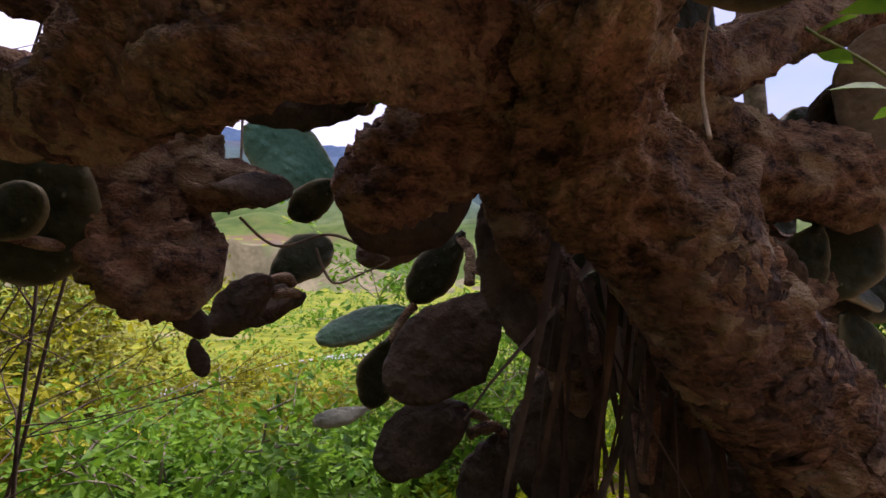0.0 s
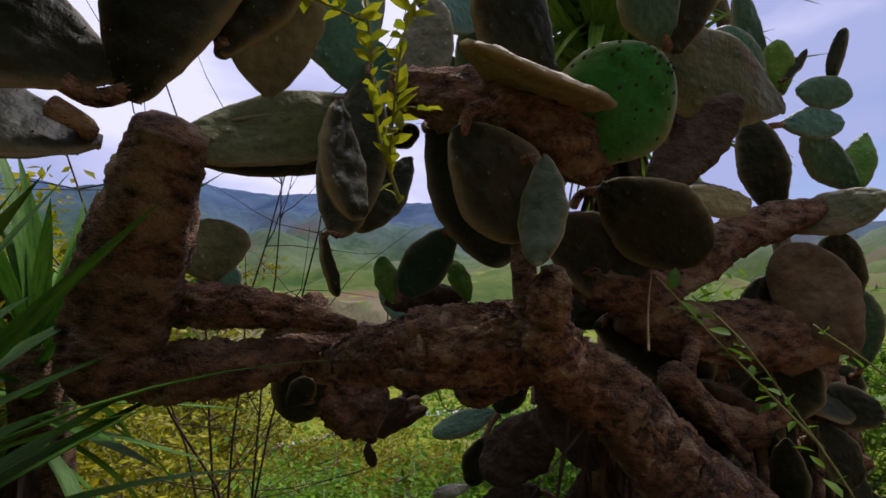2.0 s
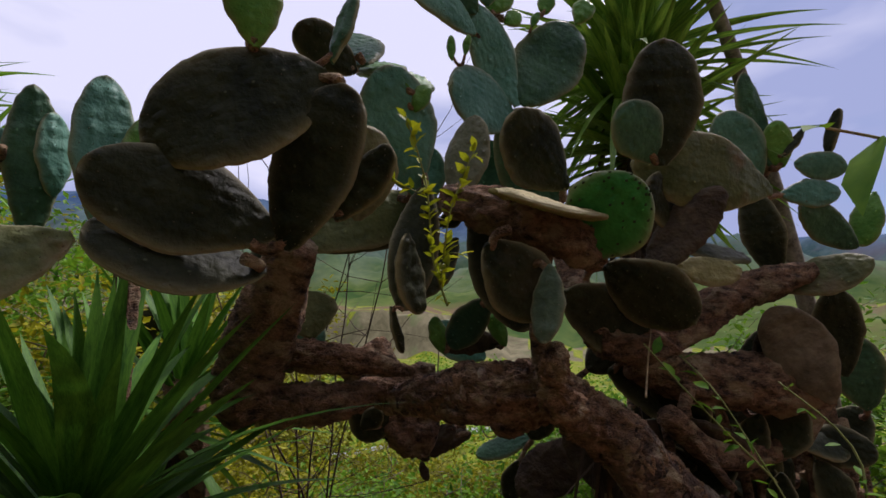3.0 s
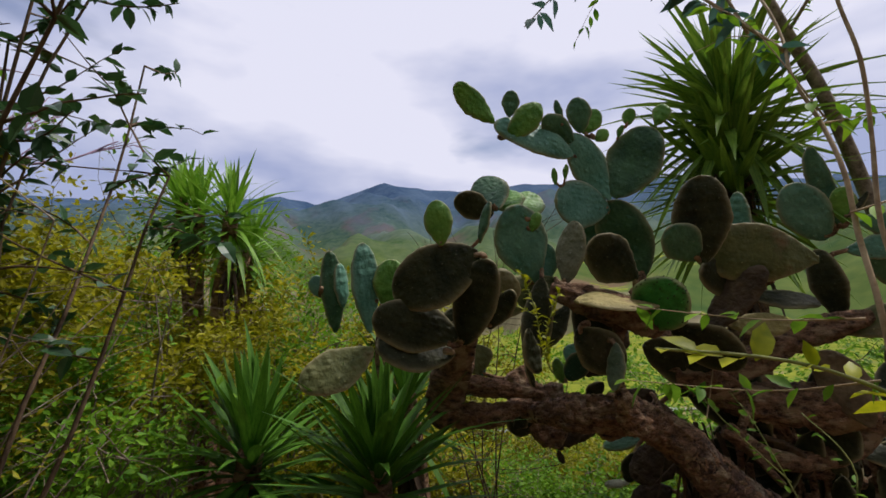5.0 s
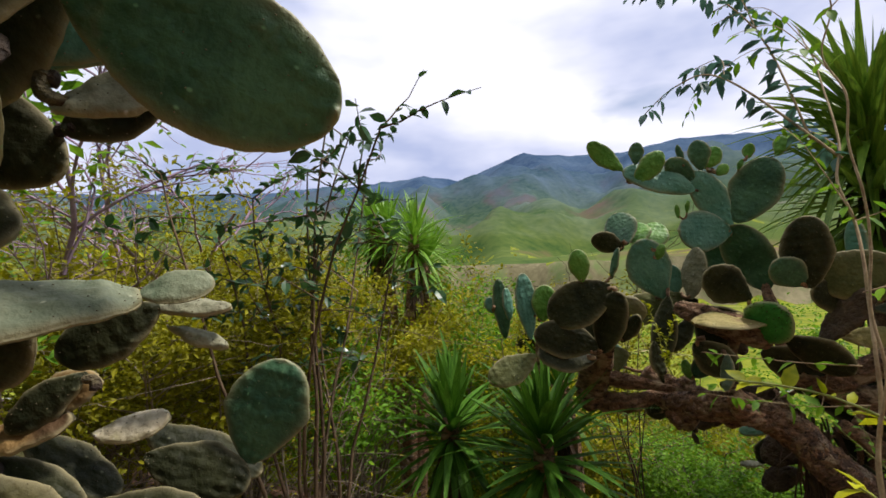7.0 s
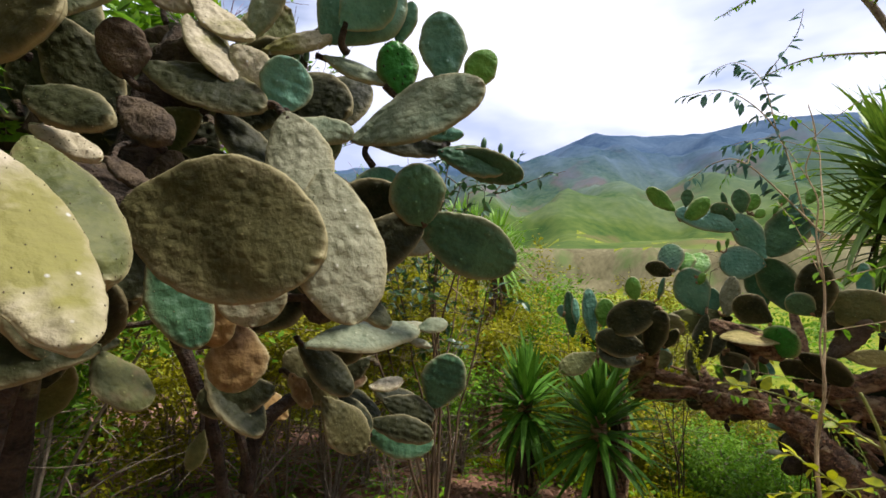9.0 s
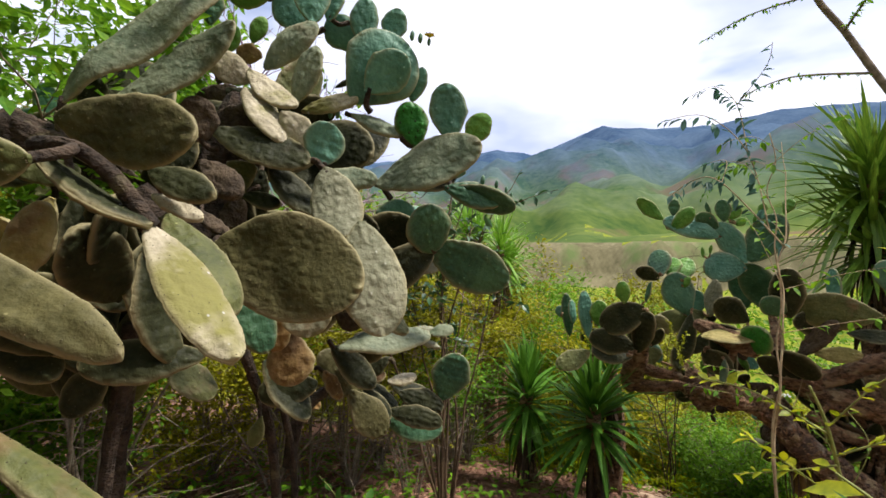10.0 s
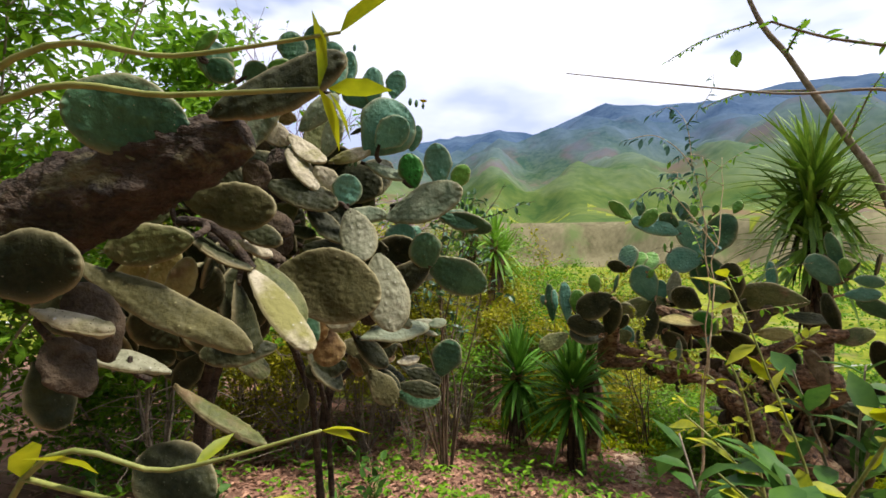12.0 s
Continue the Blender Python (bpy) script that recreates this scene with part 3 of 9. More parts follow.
pad(main, (-0.030, 0.698, 2.614), (-0.299, 0.349, 2.777), 0.42, (0.815, -0.561, 0.146), "blue")
pad(main, (-0.302, 0.347, 2.767), (-0.420, 0.148, 2.939), 0.45, (0.738, -0.634, -0.231), "young")
pad(main, (-0.237, 0.391, 2.795), (-0.209, 0.391, 2.938), 0.66, (0.566, -0.817, -0.110), "green")
pad(main, (-0.237, 0.380, 2.680), (-0.095, 0.490, 2.847), 0.60, (0.699, -0.702, -0.137), "young")
pad(main, (-0.017, 0.678, 2.689), (-0.114, 0.529, 2.801), 0.68, (0.545, -0.697, -0.467), "green")
pad(main, (-0.048, 0.629, 2.792), (-0.068, 0.586, 2.909), 0.34, (0.402, -0.881, -0.252), "green")
pad(main, (0.015, 0.717, 2.742), (0.023, 0.689, 2.935), 0.70, (0.404, -0.902, -0.152), "green")
pad(main, (0.000, 0.779, 2.762), (0.070, 0.824, 2.898), 0.80, (0.574, -0.818, -0.033), "young")
pad(main, (0.062, 0.802, 2.710), (0.116, 0.846, 2.765), 0.85, (0.663, -0.745, -0.067), "young")
pad(main, (0.201, 0.924, 2.800), (0.215, 0.920, 2.895), 0.80, (0.354, -0.930, -0.100), "young")
pad(main, (0.155, 0.891, 2.732), (0.175, 0.898, 2.801), 0.50, (0.424, -0.905, -0.042), "young")
pad(main, (0.315, 1.037, 2.802), (0.370, 1.069, 2.921), 0.75, (0.463, -0.886, 0.022), "young")
pad(main, (0.071, 0.915, 2.350), (-0.087, 0.576, 2.355), 0.72, (0.906, -0.424, -0.004), "blue")
pad(main, (-0.071, 0.562, 2.428), (-0.067, 0.548, 2.519), 0.36, (0.452, -0.879, -0.151), "young")
pad(main, (-0.032, 0.594, 2.463), (-0.016, 0.594, 2.539), 0.40, (0.467, -0.880, -0.088), "young")
pad(main, (-0.079, 1.146, 1.989), (-0.104, 1.052, 2.343), 0.62, (0.400, -0.893, -0.208), "green")
pad(main, (0.305, 0.582, 1.920), (0.176, 0.354, 2.061), 0.75, (0.780, -0.584, -0.225), "dark")
pad(main, (-0.072, 0.633, 1.922), (-0.006, 0.636, 2.242), 0.50, (0.035, -0.999, 0.004), "pale")
pad(main, (-0.180, 0.523, 1.935), (-0.219, 0.303, 2.283), 0.66, (0.574, -0.720, -0.391), "blue")
pad(main, (-0.195, 0.652, 1.930), (-0.174, 0.630, 2.146), 0.65, (0.477, -0.869, -0.131), "blue")
pad(main, (-0.236, 0.260, 2.268), (-0.419, 0.376, 2.490), 0.70, (0.154, -0.816, 0.557), "green")
pad(main, (-0.257, 0.245, 2.239), (-0.364, 0.092, 2.328), 0.68, (0.700, -0.657, -0.282), "dark")
pad(main, (-0.196, 0.330, 2.258), (-0.339, 0.497, 2.426), 0.62, (0.151, -0.634, 0.758), "young")
pad(main, (-0.156, 0.374, 2.238), (-0.242, 0.594, 2.422), 0.66, (0.528, -0.413, 0.742), "young")
pad(main, (-0.136, 0.407, 2.169), (-0.098, 0.427, 2.263), 0.60, (0.545, -0.837, -0.044), "young")
pad(main, (-0.107, -0.081, 2.046), (-0.057, -0.064, 2.217), 0.28, (0.136, -0.989, 0.060), "green")
pad(main, (-0.211, -0.196, 2.034), (-0.215, -0.236, 2.216), 0.66, (0.642, -0.752, -0.148), "young")
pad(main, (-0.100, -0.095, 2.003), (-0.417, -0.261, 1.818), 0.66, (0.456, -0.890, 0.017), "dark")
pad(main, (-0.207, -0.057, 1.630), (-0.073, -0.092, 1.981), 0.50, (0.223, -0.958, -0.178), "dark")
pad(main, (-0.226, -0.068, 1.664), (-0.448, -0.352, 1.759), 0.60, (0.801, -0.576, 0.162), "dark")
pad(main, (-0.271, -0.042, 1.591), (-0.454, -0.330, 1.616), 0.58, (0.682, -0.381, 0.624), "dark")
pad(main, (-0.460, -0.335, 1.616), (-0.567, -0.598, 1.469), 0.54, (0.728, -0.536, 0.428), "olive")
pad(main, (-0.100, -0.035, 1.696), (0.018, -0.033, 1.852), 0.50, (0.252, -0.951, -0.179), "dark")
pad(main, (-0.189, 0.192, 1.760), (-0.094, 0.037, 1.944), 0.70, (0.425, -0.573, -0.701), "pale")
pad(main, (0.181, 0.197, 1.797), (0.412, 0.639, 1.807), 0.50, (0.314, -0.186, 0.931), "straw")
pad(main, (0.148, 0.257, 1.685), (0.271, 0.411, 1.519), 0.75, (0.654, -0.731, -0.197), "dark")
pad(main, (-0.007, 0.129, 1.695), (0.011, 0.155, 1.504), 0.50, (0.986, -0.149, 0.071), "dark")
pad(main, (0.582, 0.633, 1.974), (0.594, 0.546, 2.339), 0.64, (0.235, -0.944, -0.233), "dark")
pad(main, (0.562, 0.610, 1.985), (0.486, 0.480, 2.121), 0.85, (0.484, -0.750, -0.451), "green")
pad(main, (0.660, 1.054, 2.038), (0.676, 1.009, 2.350), 0.34, (-0.171, -0.977, -0.130), "blue")
pad(main, (0.714, 1.036, 1.891), (0.534, 0.757, 1.969), 0.60, (0.847, -0.529, 0.055), "dark")
pad(main, (0.985, 1.432, 2.132), (0.862, 1.256, 2.403), 0.66, (0.224, -0.862, -0.455), "blue")
pad(main, (-0.767, -0.082, 1.675), (-0.766, -0.166, 2.110), 0.34, (0.931, -0.358, -0.070), "blue")
pad(main, (-0.952, -0.150, 1.676), (-0.931, -0.208, 2.085), 0.30, (0.879, -0.464, -0.111), "green")
pad(main, (-0.698, -0.038, 1.794), (-0.653, -0.038, 2.031), 0.72, (0.701, -0.701, -0.136), "young")
pad(main, (-0.914, -0.137, 1.800), (-0.911, -0.176, 2.021), 0.40, (0.988, -0.151, -0.042), "blue")
pad(main, (-0.988, -0.219, 1.850), (-0.997, -0.250, 1.961), 0.80, (0.806, -0.584, -0.094), "blue")
pad(main, (-0.755, -0.045, 1.842), (-0.735, -0.048, 1.966), 0.40, (0.716, -0.684, -0.138), "young")
pad(main, (0.959, 1.076, 1.997), (0.508, 0.769, 2.056), 0.50, (0.555, -0.829, -0.072), "olive")
pad(main, (1.044, 1.421, 2.198), (0.953, 1.322, 2.599), 0.28, (0.348, -0.925, -0.150), "green")
pad(main, (1.013, 1.401, 1.709), (0.942, 1.329, 2.074), 0.42, (-0.042, -0.978, -0.202), "dark")
pad(main, (1.349, 1.593, 1.870), (1.123, 1.412, 2.028), 0.45, (0.387, -0.832, -0.398), "green")
pad(main, (1.050, 1.375, 2.062), (1.283, 1.467, 2.081), 0.50, (0.366, -0.930, -0.019), "blue")
pad(main, (1.123, 1.398, 2.200), (1.311, 1.459, 2.172), 0.60, (0.259, -0.925, -0.277), "blue")
pad(main, (1.248, 1.446, 2.216), (1.298, 1.423, 2.422), 0.28, (-0.685, -0.723, 0.087), "dark")
pad(main, (1.079, 1.376, 2.222), (1.177, 1.392, 2.336), 0.25, (-0.166, -0.945, 0.282), "dark")
pad(main, (1.084, 1.418, 2.190), (1.058, 1.367, 2.380), 0.60, (-0.082, -0.960, -0.267), "young")
pad(main, (0.990, 1.323, 1.668), (1.302, 1.320, 1.768), 0.50, (-0.105, -0.951, 0.292), "olive")
pad(main, (0.642, 1.254, 1.844), (0.937, 1.438, 1.807), 0.45, (0.452, -0.594, 0.666), "dark")
pad(main, (-0.016, 1.069, 1.441), (-0.067, 1.021, 1.572), 0.50, (0.339, -0.918, -0.207), "young")
pad(main, (1.257, 1.611, 1.342), (1.214, 1.521, 1.690), 0.50, (-0.025, -0.967, -0.255), "dark")
pad(main, (1.379, 1.801, 1.199), (1.302, 1.702, 1.520), 0.60, (-0.000, -0.956, -0.295), "green")
pad(main, (-0.716, 0.790, 1.404), (-0.782, 0.722, 1.601), 0.60, (0.624, -0.779, -0.061), "blue")
pad(main, (-1.931, 1.106, 1.194), (-2.008, 0.984, 1.627), 0.60, (0.802, -0.596, -0.026), "dark")
pad(main, (-0.465, 0.729, 1.133), (-0.400, 0.740, 1.210), 0.80, (0.303, -0.945, -0.127), "dark")
pad(main, (0.841, 1.321, 1.391), (0.968, 1.347, 1.513), 0.50, (-0.109, -0.943, 0.314), "dark")
pad(main, (1.557, 1.888, 2.183), (1.465, 1.903, 1.932), 0.50, (-0.265, -0.964, 0.039), "young")
pad(main, (0.296, 0.312, 1.635), (0.287, 0.305, 1.442), 0.44, (0.039, -0.999, 0.033), "hang")
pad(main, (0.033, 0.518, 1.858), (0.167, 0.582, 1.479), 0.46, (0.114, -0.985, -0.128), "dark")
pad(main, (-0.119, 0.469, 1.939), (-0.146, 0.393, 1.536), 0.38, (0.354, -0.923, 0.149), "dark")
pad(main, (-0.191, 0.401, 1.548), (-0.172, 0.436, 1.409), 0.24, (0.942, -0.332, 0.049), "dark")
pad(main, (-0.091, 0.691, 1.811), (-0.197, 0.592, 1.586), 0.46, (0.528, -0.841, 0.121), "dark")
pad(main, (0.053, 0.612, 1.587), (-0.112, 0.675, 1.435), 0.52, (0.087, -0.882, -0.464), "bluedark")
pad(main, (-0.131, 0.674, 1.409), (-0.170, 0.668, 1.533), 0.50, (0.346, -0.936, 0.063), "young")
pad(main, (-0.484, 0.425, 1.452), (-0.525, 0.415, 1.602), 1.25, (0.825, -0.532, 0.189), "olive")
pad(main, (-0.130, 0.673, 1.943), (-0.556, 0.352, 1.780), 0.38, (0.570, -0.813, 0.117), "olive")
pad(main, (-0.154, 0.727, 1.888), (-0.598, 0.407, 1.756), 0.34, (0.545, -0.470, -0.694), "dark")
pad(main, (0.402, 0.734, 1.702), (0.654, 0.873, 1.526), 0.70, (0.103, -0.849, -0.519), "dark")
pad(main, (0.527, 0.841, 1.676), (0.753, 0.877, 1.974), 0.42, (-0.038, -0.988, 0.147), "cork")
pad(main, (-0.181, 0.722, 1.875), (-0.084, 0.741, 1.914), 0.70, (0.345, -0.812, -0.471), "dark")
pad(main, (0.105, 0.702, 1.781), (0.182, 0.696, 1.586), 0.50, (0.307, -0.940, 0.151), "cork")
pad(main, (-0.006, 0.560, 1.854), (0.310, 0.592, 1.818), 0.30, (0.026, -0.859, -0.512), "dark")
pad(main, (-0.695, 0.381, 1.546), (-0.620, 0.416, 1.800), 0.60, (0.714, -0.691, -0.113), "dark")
# Filler pads; their dark colour stands for the centre's shade.
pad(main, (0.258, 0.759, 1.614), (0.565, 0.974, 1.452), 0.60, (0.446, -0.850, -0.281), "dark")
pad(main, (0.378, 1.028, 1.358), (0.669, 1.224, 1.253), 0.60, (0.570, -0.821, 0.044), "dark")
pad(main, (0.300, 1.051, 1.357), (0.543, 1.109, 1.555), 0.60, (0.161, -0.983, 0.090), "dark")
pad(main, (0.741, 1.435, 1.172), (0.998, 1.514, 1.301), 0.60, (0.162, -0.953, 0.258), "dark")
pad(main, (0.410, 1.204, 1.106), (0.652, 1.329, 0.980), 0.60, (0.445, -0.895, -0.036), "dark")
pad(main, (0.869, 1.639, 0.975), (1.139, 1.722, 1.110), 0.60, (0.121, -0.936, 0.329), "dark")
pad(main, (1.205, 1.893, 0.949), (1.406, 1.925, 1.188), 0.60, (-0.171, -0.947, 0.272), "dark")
pad(main, (0.314, 0.534, 1.699), (0.521, 0.449, 1.877), 0.84, (-0.065, -0.928, -0.366), "bright")
pad(main, (1.067, 1.130, 1.272), (0.923, 1.114, 1.588), 0.60, (-0.197, -0.971, -0.137), "corkpale")
pad(main, (0.691, 1.134, 1.356), (0.919, 1.139, 1.357), 0.50, (0.008, -0.543, 0.840), "dark")
pad(main, (0.996, 1.246, 1.260), (0.910, 1.250, 1.072), 0.80, (-0.237, -0.968, 0.089), "dark")
pad(main, (0.592, 0.887, 1.710), (0.839, 1.057, 1.700), 0.42, (0.496, -0.692, 0.525), "straw")
pad(main, (-0.440, 0.800, 1.300), (-0.505, 0.815, 1.075), 0.78, (0.612, -0.705, -0.358), "dark")
pad(main, (-0.196, 1.350, 1.348), (-0.317, 1.395, 1.251), 0.60, (0.036, -0.887, -0.461), "dark")
pad(main, (-0.375, 1.402, 1.083), (-0.242, 1.456, 1.212), 0.70, (0.284, -0.953, 0.107), "dark")
pad(main, (-0.038, 1.591, 1.015), (-0.288, 1.523, 0.915), 0.45, (-0.022, -0.804, 0.595), "green")
pad(main, (-0.131, 1.552, 0.727), (-0.257, 1.441, 0.705), 0.40, (0.140, -0.347, 0.927), "pale")
pad(main, (-0.046, 1.394, 0.944), (-0.102, 1.401, 0.766), 0.60, (0.140, -0.986, -0.085), "dark")
pad(main, (0.142, 1.342, 1.219), (0.018, 1.393, 1.033), 0.50, (-0.252, -0.963, -0.101), "dark")
pad(main, (0.240, 1.312, 1.068), (-0.001, 1.256, 0.821), 0.62, (0.089, -0.987, 0.137), "cork")
pad(main, (0.198, 1.123, 1.253), (0.370, 1.082, 0.939), 0.50, (-0.120, -0.991, 0.064), "cork")
pad(main, (0.365, 1.182, 0.934), (0.317, 1.148, 0.653), 0.60, (-0.149, -0.978, 0.147), "cork")
pad(main, (0.161, 1.375, 0.786), (-0.062, 1.312, 0.661), 0.62, (0.018, -0.907, 0.421), "cork")
pad(main, (0.261, 1.440, 0.718), (0.165, 1.396, 0.493), 0.60, (-0.224, -0.934, 0.277), "cork")
pad(main, (0.197, 1.055, 1.360), (-0.045, 1.005, 1.170), 0.70, (0.274, -0.957, -0.097), "cork")
pad(main, (0.128, 1.135, 1.266), (-0.055, 1.128, 1.123), 0.50, (-0.072, -0.987, 0.144), "cork")
pad(main, (-0.286, 1.208, 1.097), (-0.425, 1.203, 0.979), 0.60, (-0.014, -0.998, 0.058), "cork")
pad(main, (-0.246, 1.316, 1.057), (-0.441, 1.301, 0.998), 0.50, (-0.010, -0.963, 0.268), "cork")
pad(main, (-0.246, 0.899, 1.241), (-0.140, 0.970, 1.241), 0.50, (0.524, -0.780, 0.343), "cork")
pad(main, (-0.416, 1.047, 1.059), (-0.355, 1.080, 0.969), 0.50, (0.544, -0.837, 0.067), "cork")
pad(main, (-0.383, 1.077, 0.969), (-0.360, 1.085, 0.892), 0.50, (0.779, -0.601, 0.178), "cork")
pad(main, (0.851, 1.642, 0.799), (0.919, 1.663, 0.605), 0.60, (-0.286, -0.937, -0.199), "green")
pad(main, (0.917, 1.764, 0.604), (0.867, 1.772, 0.429), 0.70, (-0.446, -0.891, 0.087), "green")
pad(main, (-0.260, 1.593, 1.383), (-0.532, 1.505, 1.536), 0.60, (0.309, -0.951, 0.004), "blue")
pad(main, (-0.037, 1.105, 1.466), (-0.321, 1.080, 1.432), 0.38, (0.127, -0.919, -0.373), "cork")
limb(main, [(0.264, 0.599, 1.323, 0.052), (0.295, 0.695, 1.258, 0.084), (0.418, 0.762, 1.162, 0.089), (0.503, 0.804, 1.045, 0.088), (0.633, 0.886, 0.920, 0.101), (0.821, 0.997, 0.742, 0.120), (1.110, 1.195, 0.440, 0.153), (1.440, 1.414, 0.030, 0.188)], "bark", "trunk", rough=1.2, scales=800, scaled_from=0.28, sides=96, sub=34)
limb(main, [(0.242, 0.636, 1.317, 0.064), (0.193, 0.564, 1.329, 0.072), (0.126, 0.511, 1.323, 0.073), (0.058, 0.489, 1.313, 0.072), (-0.039, 0.524, 1.298, 0.071), (-0.164, 0.586, 1.275, 0.058), (-0.253, 0.612, 1.261, 0.053), (-0.324, 0.618, 1.264, 0.040)], "bark", "branch", rough=1.5, scales=90, sides=90, sub=30)
limb(main, [(-0.137, 0.592, 1.267, 0.037), (-0.009, 0.493, 1.261, 0.046), (0.074, 0.488, 1.267, 0.046), (0.147, 0.522, 1.272, 0.040), (0.191, 0.570, 1.284, 0.034)], "bark", "branch", rough=1.5, sides=72, sub=24)
limb(main, [(-0.200, 0.599, 1.353, 0.012), (-0.251, 0.557, 1.362, 0.026), (-0.306, 0.483, 1.380, 0.036), (-0.388, 0.425, 1.391, 0.049), (-0.507, 0.401, 1.399, 0.052), (-0.636, 0.418, 1.401, 0.050), (-0.800, 0.448, 1.401, 0.028)], "bark", "branch", rough=1.5, sides=72, sub=24)
limb(main, [(-0.292, 0.620, 1.298, 0.026), (-0.328, 0.552, 1.293, 0.039), (-0.354, 0.468, 1.270, 0.052), (-0.397, 0.410, 1.259, 0.059), (-0.460, 0.378, 1.255, 0.062), (-0.515, 0.358, 1.252, 0.063), (-0.603, 0.341, 1.252, 0.057)], "bark", "branch", rough=1.2, sides=72, sub=24)
limb(main, [(-0.582, 0.331, 1.227, 0.082), (-0.614, 0.303, 1.300, 0.101), (-0.567, 0.277, 1.412, 0.100), (-0.480, 0.221, 1.533, 0.092), (-0.396, 0.169, 1.629, 0.073), (-0.337, 0.136, 1.692, 0.057)], "bark", "branch", rough=0.8)
limb(main, [(0.298, 0.343, 1.443, 0.021), (0.293, 0.358, 1.402, 0.037), (0.284, 0.403, 1.355, 0.042), (0.284, 0.462, 1.301, 0.049), (0.289, 0.592, 1.256, 0.060)], "bark", "stump", rough=1.7, sides=72, sub=24)
limb(main, [(0.266, 0.510, 1.800, 0.035), (0.243, 0.465, 1.632, 0.024), (0.235, 0.459, 1.513, 0.022), (0.236, 0.495, 1.405, 0.029), (0.254, 0.593, 1.333, 0.042)], "bark", "branch", rough=0.9)
limb(main, [(0.361, 0.865, 1.465, 0.054), (0.504, 0.976, 1.452, 0.078), (0.632, 1.075, 1.509, 0.065), (0.814, 1.196, 1.631, 0.065), (0.995, 1.283, 1.698, 0.062), (1.112, 1.341, 1.735, 0.038)], "bark", "branch", rough=1.4)
limb(main, [(0.469, 0.995, 1.414, 0.077), (0.624, 1.095, 1.342, 0.089), (0.773, 1.167, 1.330, 0.098), (0.950, 1.221, 1.328, 0.100), (1.090, 1.226, 1.336, 0.077)], "bark", "branch", rough=1.2)
limb(main, [(-0.037, 0.418, 1.880, 0.033), (0.085, 0.433, 1.835, 0.067), (0.207, 0.450, 1.784, 0.074), (0.321, 0.484, 1.740, 0.067), (0.383, 0.573, 1.697, 0.057)], "bark", "branch", rough=1.5)
limb(main, [(1.105, 1.399, 1.269, 0.049), (0.964, 1.318, 1.119, 0.048), (0.724, 1.117, 1.084, 0.045), (0.557, 0.908, 1.227, 0.038)], "bark", "branch", rough=1.0)
limb(main, [(0.653, 1.141, 1.356, 0.028), (0.732, 1.206, 1.199, 0.034), (0.802, 1.325, 1.031, 0.035), (0.981, 1.469, 0.957, 0.031), (1.310, 1.734, 0.862, 0.031)], "bark", "branch", rough=0.8)
limb(main, [(0.635, 0.988, 1.314, 0.022), (0.606, 0.945, 1.216, 0.019), (0.653, 0.966, 1.122, 0.016), (0.738, 1.019, 1.001, 0.015)], "bark", "branch", rough=0.8)
limb(main, [(-0.582, 0.896, 1.389, 0.108), (-0.472, 0.925, 1.277, 0.109), (-0.406, 0.959, 1.182, 0.099), (-0.351, 0.979, 1.112, 0.072)], "bark", "stump", rough=1.6)
limb(main, [(-0.356, 0.981, 1.354, 0.063), (-0.345, 0.988, 1.281, 0.063), (-0.250, 0.998, 1.262, 0.044), (-0.161, 1.007, 1.255, 0.013)], "bark", "stump", rough=1.2)
limb(main, [(0.206, 0.694, 1.298, 0.055), (0.149, 0.709, 1.257, 0.074), (0.086, 0.713, 1.209, 0.063), (0.030, 0.716, 1.185, 0.027)], "bark", "stump", rough=1.7)
limb(main, [(-0.447, 0.902, 1.213, 0.057), (-0.414, 0.929, 1.158, 0.093), (-0.351, 0.949, 1.111, 0.097), (-0.299, 0.986, 1.083, 0.072)], "bark", "stump", rough=1.7)
limb(main, [(-0.255, 1.002, 1.204, 0.003), (-0.195, 1.032, 1.154, 0.003), (-0.109, 1.068, 1.180, 0.003), (-0.043, 1.076, 1.160, 0.003), (0.013, 1.083, 1.133, 0.002)], "bark", "twig", rough=0.3, material_=TWIG, sides=6, plates=0)
limb(main, [(-0.131, 1.068, 1.153, 0.003), (-0.097, 1.076, 1.087, 0.003), (-0.031, 1.081, 1.110, 0.002), (0.013, 1.084, 1.131, 0.002)], "bark", "twig", rough=0.3, material_=TWIG, sides=6, plates=0)
limb(main, [(-0.354, 1.175, 1.460, 0.003), (-0.359, 1.184, 1.338, 0.003), (-0.383, 1.189, 1.236, 0.003)], "bark", "twig", rough=0.3, material_=TWIG, sides=6, plates=0)
limb(main, [(0.560, 0.876, 1.668, 0.002), (0.523, 0.874, 1.478, 0.002), (0.506, 0.854, 1.371, 0.003), (0.497, 0.812, 1.288, 0.003)], "bark", "twig", rough=0.6, material_=TAN_STEM, sides=8, plates=0)
limb(main, [(0.219, 0.981, 1.288, 0.039), (0.275, 1.075, 1.180, 0.056), (0.348, 1.144, 1.028, 0.059), (0.381, 1.210, 0.860, 0.059), (0.385, 1.310, 0.586, 0.067), (0.392, 1.440, 0.191, 0.077)], "bark", "branch", rough=1.3)
# More filler; the dark pads paint in the deep shade of the mass.
pad(main, (0.624, 1.055, 1.206), (0.810, 1.307, 0.996), 0.60, (-0.018, -0.634, -0.774), "cork", dots=False)
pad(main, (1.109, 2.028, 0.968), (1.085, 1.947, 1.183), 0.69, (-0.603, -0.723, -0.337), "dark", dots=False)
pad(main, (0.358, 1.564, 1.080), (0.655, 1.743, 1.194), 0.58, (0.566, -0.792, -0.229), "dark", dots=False)
